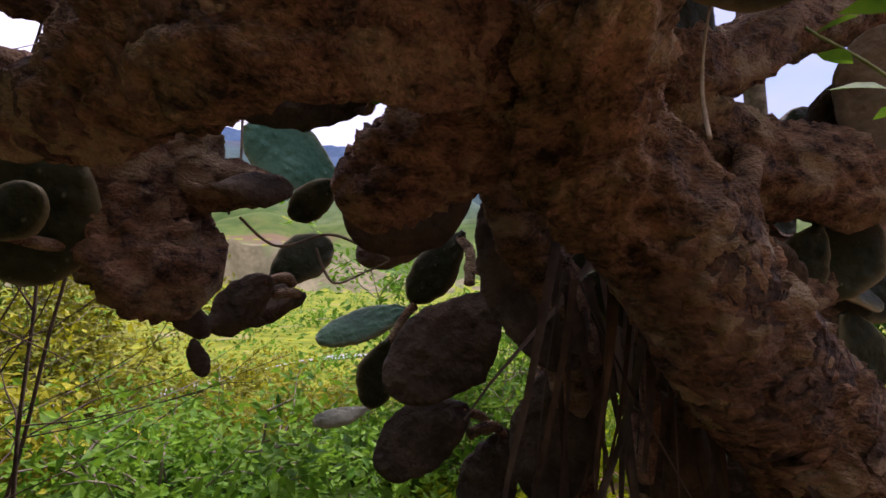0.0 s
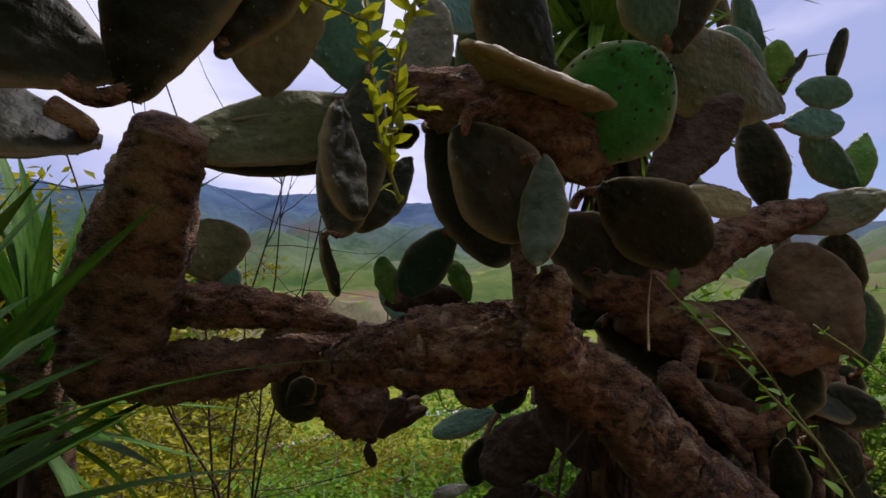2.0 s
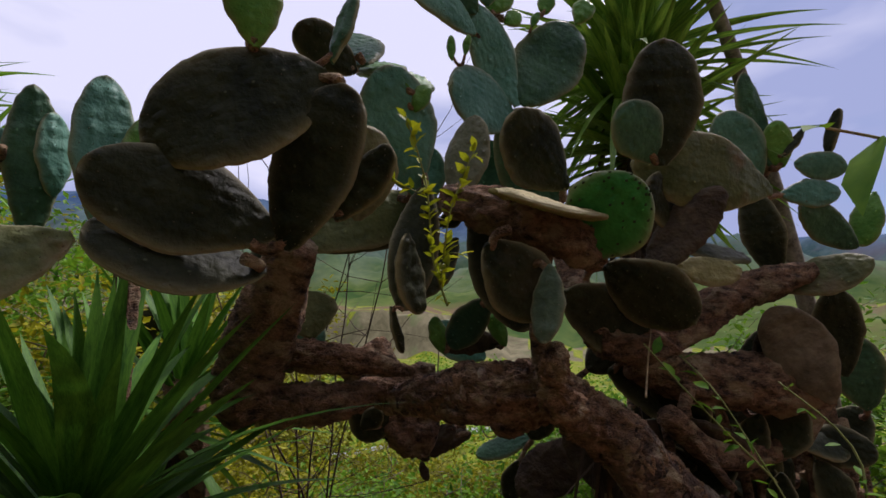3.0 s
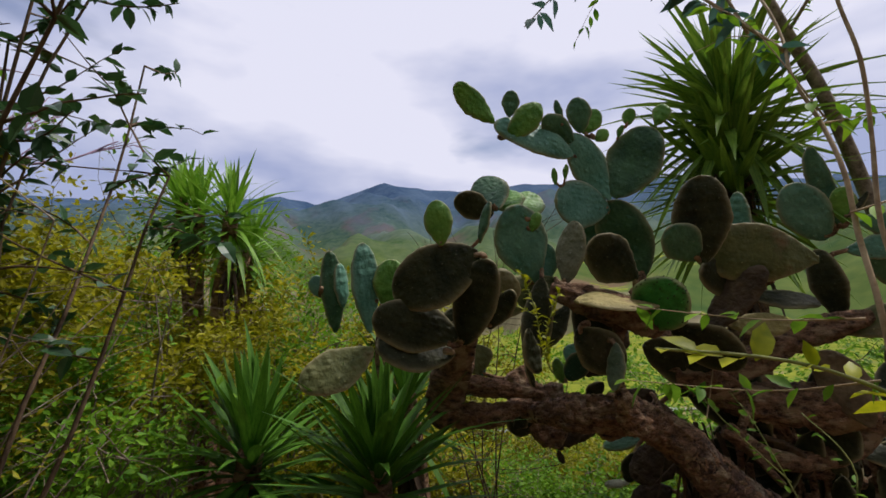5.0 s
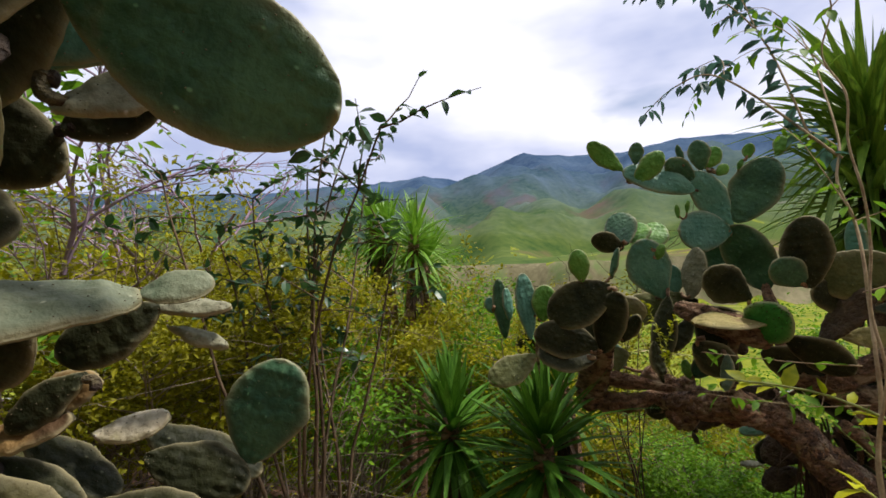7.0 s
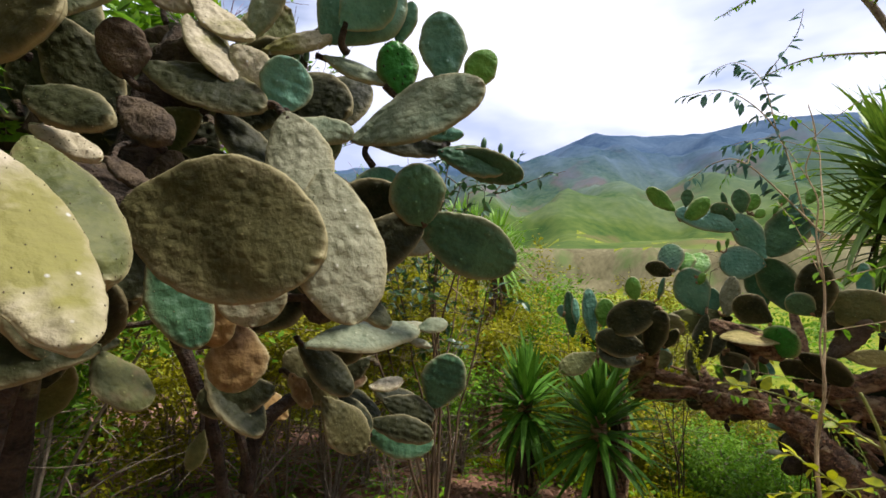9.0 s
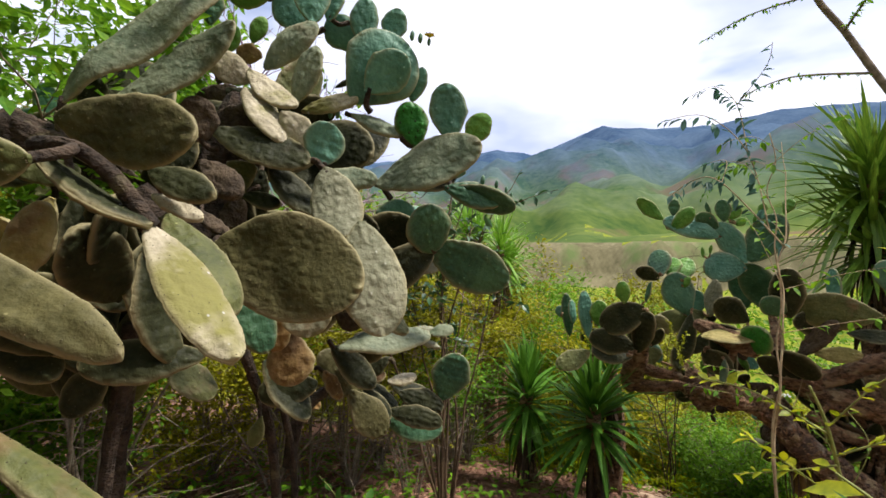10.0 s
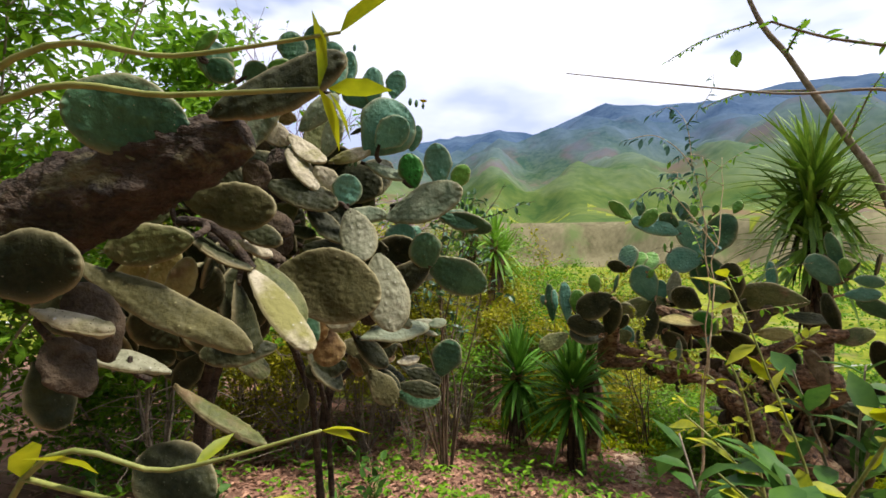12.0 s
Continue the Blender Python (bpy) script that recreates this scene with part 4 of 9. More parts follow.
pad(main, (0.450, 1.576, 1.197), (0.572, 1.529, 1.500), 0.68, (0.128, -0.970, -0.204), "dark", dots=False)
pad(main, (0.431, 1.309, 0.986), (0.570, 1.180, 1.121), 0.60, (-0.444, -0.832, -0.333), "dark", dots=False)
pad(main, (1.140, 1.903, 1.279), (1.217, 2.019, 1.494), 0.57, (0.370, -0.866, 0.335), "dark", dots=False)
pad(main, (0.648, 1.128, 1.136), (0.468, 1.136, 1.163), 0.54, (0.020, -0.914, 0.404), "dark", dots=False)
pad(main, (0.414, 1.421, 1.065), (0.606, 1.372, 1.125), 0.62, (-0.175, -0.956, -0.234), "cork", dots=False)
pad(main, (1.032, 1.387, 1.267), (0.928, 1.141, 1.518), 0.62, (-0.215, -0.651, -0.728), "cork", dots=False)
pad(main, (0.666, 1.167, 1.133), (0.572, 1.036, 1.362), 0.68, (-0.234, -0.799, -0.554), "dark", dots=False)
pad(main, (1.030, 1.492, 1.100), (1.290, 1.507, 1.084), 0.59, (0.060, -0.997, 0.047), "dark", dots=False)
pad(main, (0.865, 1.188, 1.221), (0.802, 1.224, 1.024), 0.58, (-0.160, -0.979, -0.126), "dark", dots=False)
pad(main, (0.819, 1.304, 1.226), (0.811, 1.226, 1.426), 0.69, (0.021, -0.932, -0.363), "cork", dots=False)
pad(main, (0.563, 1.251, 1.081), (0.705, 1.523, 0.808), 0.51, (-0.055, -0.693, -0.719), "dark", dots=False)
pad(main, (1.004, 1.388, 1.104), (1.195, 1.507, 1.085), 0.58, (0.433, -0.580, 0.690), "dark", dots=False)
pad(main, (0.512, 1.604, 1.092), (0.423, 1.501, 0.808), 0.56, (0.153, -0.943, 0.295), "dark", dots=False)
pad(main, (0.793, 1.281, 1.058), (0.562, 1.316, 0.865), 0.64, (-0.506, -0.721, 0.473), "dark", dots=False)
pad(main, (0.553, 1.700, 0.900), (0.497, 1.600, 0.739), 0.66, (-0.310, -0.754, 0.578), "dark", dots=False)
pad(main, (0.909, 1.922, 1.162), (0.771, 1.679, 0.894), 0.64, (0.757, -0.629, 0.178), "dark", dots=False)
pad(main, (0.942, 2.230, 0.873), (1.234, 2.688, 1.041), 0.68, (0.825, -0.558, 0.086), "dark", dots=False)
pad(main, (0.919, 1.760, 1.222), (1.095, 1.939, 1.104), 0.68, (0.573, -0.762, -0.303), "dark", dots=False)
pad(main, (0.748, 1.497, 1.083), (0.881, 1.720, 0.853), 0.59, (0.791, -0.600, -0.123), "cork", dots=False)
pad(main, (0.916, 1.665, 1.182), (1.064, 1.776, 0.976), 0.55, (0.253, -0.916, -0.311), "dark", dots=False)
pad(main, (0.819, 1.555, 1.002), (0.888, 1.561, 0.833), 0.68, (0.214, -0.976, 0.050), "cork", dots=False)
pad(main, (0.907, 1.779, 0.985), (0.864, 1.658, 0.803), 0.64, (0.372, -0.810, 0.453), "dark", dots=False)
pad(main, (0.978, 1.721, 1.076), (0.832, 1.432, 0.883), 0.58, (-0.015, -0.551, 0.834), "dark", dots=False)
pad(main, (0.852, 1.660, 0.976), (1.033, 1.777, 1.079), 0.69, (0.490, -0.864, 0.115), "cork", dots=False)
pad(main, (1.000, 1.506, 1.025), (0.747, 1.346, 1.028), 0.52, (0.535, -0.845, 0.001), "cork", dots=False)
limb(main, [(-0.042, 0.681, 2.623, 0.0110), (-0.025, 0.722, 2.616, 0.0121), (-0.027, 0.739, 2.621, 0.0137)], "bark", "joint", material_=BARK, rough=0.8, sides=10, sub=4, plates=0)
limb(main, [(-0.224, 0.391, 2.695, 0.0110), (-0.274, 0.383, 2.686, 0.0121), (-0.301, 0.392, 2.703, 0.0137)], "bark", "joint", material_=BARK, rough=0.8, sides=10, sub=4, plates=0)
limb(main, [(-0.052, 0.621, 2.812, 0.0062), (-0.044, 0.618, 2.778, 0.0069), (-0.040, 0.607, 2.771, 0.0078)], "bark", "joint", material_=BARK, rough=0.8, sides=10, sub=4, plates=0)
limb(main, [(0.009, 0.786, 2.781, 0.0107), (0.025, 0.786, 2.742, 0.0117), (0.058, 0.797, 2.735, 0.0133)], "bark", "joint", material_=BARK, rough=0.8, sides=10, sub=4, plates=0)
limb(main, [(0.076, 0.814, 2.724, 0.0079), (0.045, 0.801, 2.729, 0.0087), (0.037, 0.806, 2.757, 0.0099)], "bark", "joint", material_=BARK, rough=0.8, sides=10, sub=4, plates=0)
limb(main, [(0.205, 0.923, 2.823, 0.0080), (0.191, 0.913, 2.792, 0.0088), (0.182, 0.901, 2.789, 0.0100)], "bark", "joint", material_=BARK, rough=0.8, sides=10, sub=4, plates=0)
limb(main, [(0.161, 0.893, 2.754, 0.0059), (0.143, 0.913, 2.733, 0.0065), (0.134, 0.935, 2.746, 0.0074)], "bark", "joint", material_=BARK, rough=0.8, sides=10, sub=4, plates=0)
limb(main, [(0.062, 0.894, 2.351, 0.0110), (0.063, 0.922, 2.338, 0.0121), (0.052, 0.922, 2.327, 0.0137)], "bark", "joint", material_=BARK, rough=0.8, sides=10, sub=4, plates=0)
limb(main, [(-0.070, 0.559, 2.450, 0.0057), (-0.058, 0.586, 2.427, 0.0063), (-0.047, 0.608, 2.438, 0.0072)], "bark", "joint", material_=BARK, rough=0.8, sides=10, sub=4, plates=0)
limb(main, [(-0.027, 0.594, 2.486, 0.0056), (-0.040, 0.601, 2.447, 0.0062), (-0.047, 0.608, 2.438, 0.0070)], "bark", "joint", material_=BARK, rough=0.8, sides=10, sub=4, plates=0)
limb(main, [(0.297, 0.566, 1.929, 0.0110), (0.295, 0.584, 1.880, 0.0121), (0.277, 0.572, 1.849, 0.0137)], "bark", "joint", material_=BARK, rough=0.8, sides=10, sub=4, plates=0)
limb(main, [(-0.068, 0.633, 1.941, 0.0110), (-0.114, 0.652, 1.927, 0.0121), (-0.152, 0.672, 1.954, 0.0137)], "bark", "joint", material_=BARK, rough=0.8, sides=10, sub=4, plates=0)
limb(main, [(-0.182, 0.512, 1.952, 0.0110), (-0.216, 0.542, 1.927, 0.0121), (-0.254, 0.551, 1.935, 0.0137)], "bark", "joint", material_=BARK, rough=0.8, sides=10, sub=4, plates=0)
limb(main, [(-0.248, 0.267, 2.282, 0.0110), (-0.239, 0.245, 2.276, 0.0121), (-0.247, 0.234, 2.289, 0.0137)], "bark", "joint", material_=BARK, rough=0.8, sides=10, sub=4, plates=0)
limb(main, [(-0.267, 0.230, 2.248, 0.0110), (-0.268, 0.256, 2.257, 0.0121), (-0.286, 0.258, 2.280, 0.0137)], "bark", "joint", material_=BARK, rough=0.8, sides=10, sub=4, plates=0)
limb(main, [(-0.162, 0.389, 2.251, 0.0110), (-0.147, 0.385, 2.231, 0.0121), (-0.140, 0.401, 2.229, 0.0137)], "bark", "joint", material_=BARK, rough=0.8, sides=10, sub=4, plates=0)
limb(main, [(-0.129, 0.411, 2.187, 0.0077), (-0.148, 0.401, 2.181, 0.0085), (-0.156, 0.397, 2.202, 0.0097)], "bark", "joint", material_=BARK, rough=0.8, sides=10, sub=4, plates=0)
limb(main, [(-0.102, -0.080, 2.065, 0.0070), (-0.132, -0.106, 2.024, 0.0077), (-0.152, -0.130, 2.019, 0.0088)], "bark", "joint", material_=BARK, rough=0.8, sides=10, sub=4, plates=0)
limb(main, [(-0.211, -0.201, 2.053, 0.0110), (-0.223, -0.191, 2.040, 0.0121), (-0.235, -0.187, 2.055, 0.0137)], "bark", "joint", material_=BARK, rough=0.8, sides=10, sub=4, plates=0)
limb(main, [(-0.116, -0.103, 1.994, 0.0110), (-0.083, -0.091, 1.994, 0.0121), (-0.073, -0.092, 1.981, 0.0137)], "bark", "joint", material_=BARK, rough=0.8, sides=10, sub=4, plates=0)
limb(main, [(-0.200, -0.059, 1.649, 0.0110), (-0.236, -0.083, 1.627, 0.0121), (-0.258, -0.110, 1.640, 0.0137)], "bark", "joint", material_=BARK, rough=0.8, sides=10, sub=4, plates=0)
limb(main, [(-0.281, -0.059, 1.593, 0.0110), (-0.263, -0.072, 1.597, 0.0121), (-0.264, -0.117, 1.605, 0.0137)], "bark", "joint", material_=BARK, rough=0.8, sides=10, sub=4, plates=0)
limb(main, [(-0.088, -0.035, 1.712, 0.0099), (-0.101, -0.026, 1.703, 0.0109), (-0.099, -0.017, 1.715, 0.0123)], "bark", "joint", material_=BARK, rough=0.8, sides=10, sub=4, plates=0)
limb(main, [(0.158, 0.269, 1.672, 0.0110), (0.175, 0.249, 1.706, 0.0121), (0.211, 0.251, 1.717, 0.0137)], "bark", "joint", material_=BARK, rough=0.8, sides=10, sub=4, plates=0)
limb(main, [(0.583, 0.628, 1.994, 0.0110), (0.567, 0.615, 1.982, 0.0121), (0.552, 0.595, 2.002, 0.0137)], "bark", "joint", material_=BARK, rough=0.8, sides=10, sub=4, plates=0)
limb(main, [(0.554, 0.598, 1.999, 0.0110), (0.555, 0.615, 1.998, 0.0121), (0.546, 0.613, 2.017, 0.0137)], "bark", "joint", material_=BARK, rough=0.8, sides=10, sub=4, plates=0)
limb(main, [(0.703, 1.020, 1.896, 0.0110), (0.751, 1.039, 1.897, 0.0121), (0.779, 1.028, 1.906, 0.0137)], "bark", "joint", material_=BARK, rough=0.8, sides=10, sub=4, plates=0)
limb(main, [(0.978, 1.421, 2.147, 0.0110), (1.019, 1.433, 2.162, 0.0121), (1.044, 1.422, 2.211, 0.0137)], "bark", "joint", material_=BARK, rough=0.8, sides=10, sub=4, plates=0)
limb(main, [(-0.695, -0.038, 1.811, 0.0110), (-0.710, -0.047, 1.800, 0.0121), (-0.721, -0.057, 1.815, 0.0137)], "bark", "joint", material_=BARK, rough=0.8, sides=10, sub=4, plates=0)
limb(main, [(-0.989, -0.223, 1.866, 0.0107), (-0.984, -0.222, 1.860, 0.0118), (-0.980, -0.227, 1.875, 0.0134)], "bark", "joint", material_=BARK, rough=0.8, sides=10, sub=4, plates=0)
limb(main, [(-0.753, -0.046, 1.858, 0.0076), (-0.744, -0.062, 1.831, 0.0084), (-0.731, -0.078, 1.830, 0.0096)], "bark", "joint", material_=BARK, rough=0.8, sides=10, sub=4, plates=0)
limb(main, [(1.068, 1.383, 2.063, 0.0110), (1.017, 1.347, 2.049, 0.0121), (1.000, 1.325, 2.037, 0.0137)], "bark", "joint", material_=BARK, rough=0.8, sides=10, sub=4, plates=0)
limb(main, [(1.092, 1.378, 2.237, 0.0063), (1.075, 1.389, 2.231, 0.0069), (1.076, 1.402, 2.247, 0.0078)], "bark", "joint", material_=BARK, rough=0.8, sides=10, sub=4, plates=0)
limb(main, [(1.082, 1.413, 2.209, 0.0110), (1.062, 1.416, 2.187, 0.0121), (1.038, 1.411, 2.195, 0.0137)], "bark", "joint", material_=BARK, rough=0.8, sides=10, sub=4, plates=0)
limb(main, [(-0.023, 1.062, 1.458, 0.0085), (-0.040, 1.091, 1.436, 0.0093), (-0.069, 1.109, 1.446, 0.0106)], "bark", "joint", material_=BARK, rough=0.8, sides=10, sub=4, plates=0)
limb(main, [(1.375, 1.796, 1.218, 0.0110), (1.384, 1.866, 1.165, 0.0121), (1.382, 1.921, 1.159, 0.0137)], "bark", "joint", material_=BARK, rough=0.8, sides=10, sub=4, plates=0)
limb(main, [(-0.722, 0.784, 1.422, 0.0110), (-0.647, 0.845, 1.390, 0.0121), (-0.582, 0.896, 1.389, 0.0137)], "bark", "joint", material_=BARK, rough=0.8, sides=10, sub=4, plates=0)
limb(main, [(-0.453, 0.731, 1.148, 0.0089), (-0.448, 0.828, 1.135, 0.0098), (-0.414, 0.929, 1.158, 0.0111)], "bark", "joint", material_=BARK, rough=0.8, sides=10, sub=4, plates=0)
limb(main, [(0.856, 1.323, 1.405, 0.0093), (0.852, 1.304, 1.378, 0.0103), (0.871, 1.290, 1.373, 0.0117)], "bark", "joint", material_=BARK, rough=0.8, sides=10, sub=4, plates=0)
limb(main, [(-0.935, -0.255, 1.897, 0.0110), (-0.961, -0.241, 1.872, 0.0121), (-0.980, -0.227, 1.875, 0.0137)], "bark", "joint", material_=BARK, rough=0.8, sides=10, sub=4, plates=0)
limb(main, [(0.295, 0.311, 1.615, 0.0091), (0.267, 0.331, 1.644, 0.0100), (0.238, 0.350, 1.638, 0.0114)], "bark", "joint", material_=BARK, rough=0.8, sides=10, sub=4, plates=0)
limb(main, [(0.039, 0.521, 1.839, 0.0110), (0.057, 0.475, 1.850, 0.0121), (0.085, 0.433, 1.835, 0.0137)], "bark", "joint", material_=BARK, rough=0.8, sides=10, sub=4, plates=0)
limb(main, [(-0.120, 0.465, 1.919, 0.0110), (-0.133, 0.494, 1.975, 0.0121), (-0.149, 0.516, 1.993, 0.0137)], "bark", "joint", material_=BARK, rough=0.8, sides=10, sub=4, plates=0)
limb(main, [(-0.189, 0.406, 1.528, 0.0061), (-0.170, 0.396, 1.547, 0.0067), (-0.146, 0.393, 1.536, 0.0076)], "bark", "joint", material_=BARK, rough=0.8, sides=10, sub=4, plates=0)
limb(main, [(0.039, 0.617, 1.574, 0.0110), (0.055, 0.583, 1.580, 0.0121), (0.047, 0.558, 1.563, 0.0137)], "bark", "joint", material_=BARK, rough=0.8, sides=10, sub=4, plates=0)
limb(main, [(-0.137, 0.673, 1.428, 0.0079), (-0.120, 0.675, 1.418, 0.0087), (-0.112, 0.675, 1.435, 0.0099)], "bark", "joint", material_=BARK, rough=0.8, sides=10, sub=4, plates=0)
limb(main, [(0.417, 0.743, 1.692, 0.0110), (0.359, 0.754, 1.689, 0.0121), (0.333, 0.782, 1.664, 0.0137)], "bark", "joint", material_=BARK, rough=0.8, sides=10, sub=4, plates=0)
limb(main, [(0.539, 0.843, 1.692, 0.0110), (0.540, 0.858, 1.668, 0.0121), (0.560, 0.876, 1.668, 0.0137)], "bark", "joint", material_=BARK, rough=0.8, sides=10, sub=4, plates=0)
limb(main, [(-0.163, 0.726, 1.882, 0.0085), (-0.199, 0.704, 1.872, 0.0093), (-0.207, 0.689, 1.872, 0.0106)], "bark", "joint", material_=BARK, rough=0.8, sides=10, sub=4, plates=0)
limb(main, [(0.014, 0.562, 1.852, 0.0098), (-0.001, 0.541, 1.829, 0.0107), (0.020, 0.523, 1.802, 0.0122)], "bark", "joint", material_=BARK, rough=0.8, sides=10, sub=4, plates=0)
limb(main, [(0.394, 1.038, 1.353, 0.0110), (0.421, 1.009, 1.387, 0.0121), (0.469, 0.995, 1.414, 0.0137)], "bark", "joint", material_=BARK, rough=0.8, sides=10, sub=4, plates=0)
limb(main, [(0.315, 1.054, 1.369, 0.0110), (0.251, 1.014, 1.316, 0.0121), (0.219, 0.981, 1.288, 0.0137)], "bark", "joint", material_=BARK, rough=0.8, sides=10, sub=4, plates=0)
limb(main, [(0.758, 1.441, 1.181, 0.0110), (0.766, 1.419, 1.129, 0.0121), (0.814, 1.409, 1.097, 0.0137)], "bark", "joint", material_=BARK, rough=0.8, sides=10, sub=4, plates=0)
limb(main, [(0.426, 1.212, 1.098, 0.0110), (0.373, 1.171, 1.070, 0.0121), (0.348, 1.144, 1.028, 0.0137)], "bark", "joint", material_=BARK, rough=0.8, sides=10, sub=4, plates=0)
limb(main, [(0.886, 1.645, 0.983, 0.0110), (0.868, 1.650, 0.962, 0.0121), (0.875, 1.664, 0.952, 0.0137)], "bark", "joint", material_=BARK, rough=0.8, sides=10, sub=4, plates=0)
limb(main, [(1.218, 1.895, 0.964, 0.0110), (1.179, 1.939, 0.980, 0.0121), (1.173, 1.988, 1.035, 0.0137)], "bark", "joint", material_=BARK, rough=0.8, sides=10, sub=4, plates=0)
limb(main, [(1.059, 1.129, 1.290, 0.0110), (1.081, 1.178, 1.299, 0.0121), (1.090, 1.226, 1.336, 0.0137)], "bark", "joint", material_=BARK, rough=0.8, sides=10, sub=4, plates=0)
limb(main, [(0.609, 0.898, 1.710, 0.0110), (0.579, 0.864, 1.703, 0.0121), (0.574, 0.847, 1.696, 0.0137)], "bark", "joint", material_=BARK, rough=0.8, sides=10, sub=4, plates=0)
limb(main, [(-0.361, 1.408, 1.097, 0.0110), (-0.375, 1.350, 1.072, 0.0121), (-0.358, 1.304, 1.076, 0.0137)], "bark", "joint", material_=BARK, rough=0.8, sides=10, sub=4, plates=0)
limb(main, [(-0.052, 1.394, 0.925, 0.0107), (-0.010, 1.393, 1.001, 0.0118), (0.018, 1.393, 1.033, 0.0134)], "bark", "joint", material_=BARK, rough=0.8, sides=10, sub=4, plates=0)
limb(main, [(0.131, 1.346, 1.202, 0.0109), (0.160, 1.321, 1.166, 0.0120), (0.160, 1.307, 1.087, 0.0136)], "bark", "joint", material_=BARK, rough=0.8, sides=10, sub=4, plates=0)
limb(main, [(0.226, 1.308, 1.054, 0.0110), (0.204, 1.340, 1.112, 0.0121), (0.149, 1.363, 1.135, 0.0137)], "bark", "joint", material_=BARK, rough=0.8, sides=10, sub=4, plates=0)
limb(main, [(0.208, 1.121, 1.235, 0.0110), (0.233, 1.100, 1.222, 0.0121), (0.275, 1.075, 1.180, 0.0137)], "bark", "joint", material_=BARK, rough=0.8, sides=10, sub=4, plates=0)
limb(main, [(0.144, 1.370, 0.777, 0.0110), (0.195, 1.411, 0.754, 0.0121), (0.205, 1.442, 0.709, 0.0137)], "bark", "joint", material_=BARK, rough=0.8, sides=10, sub=4, plates=0)
limb(main, [(0.254, 1.436, 0.700, 0.0110), (0.218, 1.401, 0.736, 0.0121), (0.162, 1.357, 0.727, 0.0137)], "bark", "joint", material_=BARK, rough=0.8, sides=10, sub=4, plates=0)
limb(main, [(0.182, 1.051, 1.348, 0.0110), (0.214, 1.019, 1.329, 0.0121), (0.219, 0.981, 1.288, 0.0137)], "bark", "joint", material_=BARK, rough=0.8, sides=10, sub=4, plates=0)
limb(main, [(0.113, 1.135, 1.254, 0.0110), (0.149, 1.094, 1.271, 0.0121), (0.153, 1.052, 1.264, 0.0137)], "bark", "joint", material_=BARK, rough=0.8, sides=10, sub=4, plates=0)
limb(main, [(-0.301, 1.208, 1.084, 0.0106), (-0.273, 1.260, 1.097, 0.0116), (-0.279, 1.311, 1.082, 0.0132)], "bark", "joint", material_=BARK, rough=0.8, sides=10, sub=4, plates=0)
limb(main, [(-0.265, 1.314, 1.052, 0.0101), (-0.252, 1.268, 1.061, 0.0111), (-0.280, 1.218, 1.057, 0.0126)], "bark", "joint", material_=BARK, rough=0.8, sides=10, sub=4, plates=0)
limb(main, [(-0.229, 0.910, 1.241, 0.0078), (-0.254, 0.945, 1.252, 0.0086), (-0.250, 0.998, 1.262, 0.0098)], "bark", "joint", material_=BARK, rough=0.8, sides=10, sub=4, plates=0)
limb(main, [(-0.406, 1.053, 1.043, 0.0074), (-0.386, 0.997, 1.088, 0.0081), (-0.351, 0.949, 1.111, 0.0092)], "bark", "joint", material_=BARK, rough=0.8, sides=10, sub=4, plates=0)
limb(main, [(0.911, 1.765, 0.585, 0.0110), (0.899, 1.718, 0.622, 0.0121), (0.874, 1.674, 0.617, 0.0137)], "bark", "joint", material_=BARK, rough=0.8, sides=10, sub=4, plates=0)
limb(main, [(-0.056, 1.103, 1.464, 0.0105), (-0.024, 1.084, 1.462, 0.0116), (-0.022, 1.063, 1.457, 0.0132)], "bark", "joint", material_=BARK, rough=0.8, sides=10, sub=4, plates=0)
limb(main, [(0.634, 1.068, 1.195, 0.0110), (0.621, 1.071, 1.278, 0.0121), (0.624, 1.095, 1.342, 0.0137)], "bark", "joint", material_=BARK, rough=0.8, sides=10, sub=4, plates=0)
limb(main, [(1.107, 2.021, 0.987, 0.0110), (1.148, 1.977, 0.975, 0.0121), (1.184, 1.915, 1.014, 0.0137)], "bark", "joint", material_=BARK, rough=0.8, sides=10, sub=4, plates=0)
limb(main, [(0.374, 1.574, 1.086, 0.0110), (0.376, 1.566, 1.052, 0.0121), (0.408, 1.577, 1.030, 0.0137)], "bark", "joint", material_=BARK, rough=0.8, sides=10, sub=4, plates=0)
limb(main, [(0.458, 1.573, 1.215, 0.0110), (0.436, 1.601, 1.170, 0.0121), (0.427, 1.623, 1.158, 0.0137)], "bark", "joint", material_=BARK, rough=0.8, sides=10, sub=4, plates=0)
limb(main, [(0.443, 1.298, 0.998, 0.0110), (0.435, 1.274, 0.984, 0.0121), (0.451, 1.228, 0.994, 0.0137)], "bark", "joint", material_=BARK, rough=0.8, sides=10, sub=4, plates=0)
limb(main, [(1.146, 1.912, 1.295, 0.0110), (1.106, 1.897, 1.239, 0.0121), (1.078, 1.900, 1.217, 0.0137)], "bark", "joint", material_=BARK, rough=0.8, sides=10, sub=4, plates=0)
limb(main, [(0.628, 1.129, 1.139, 0.0099), (0.648, 1.128, 1.122, 0.0109), (0.642, 1.129, 1.108, 0.0124)], "bark", "joint", material_=BARK, rough=0.8, sides=10, sub=4, plates=0)
limb(main, [(0.433, 1.417, 1.071, 0.0110), (0.403, 1.364, 1.047, 0.0121), (0.419, 1.300, 1.038, 0.0137)], "bark", "joint", material_=BARK, rough=0.8, sides=10, sub=4, plates=0)
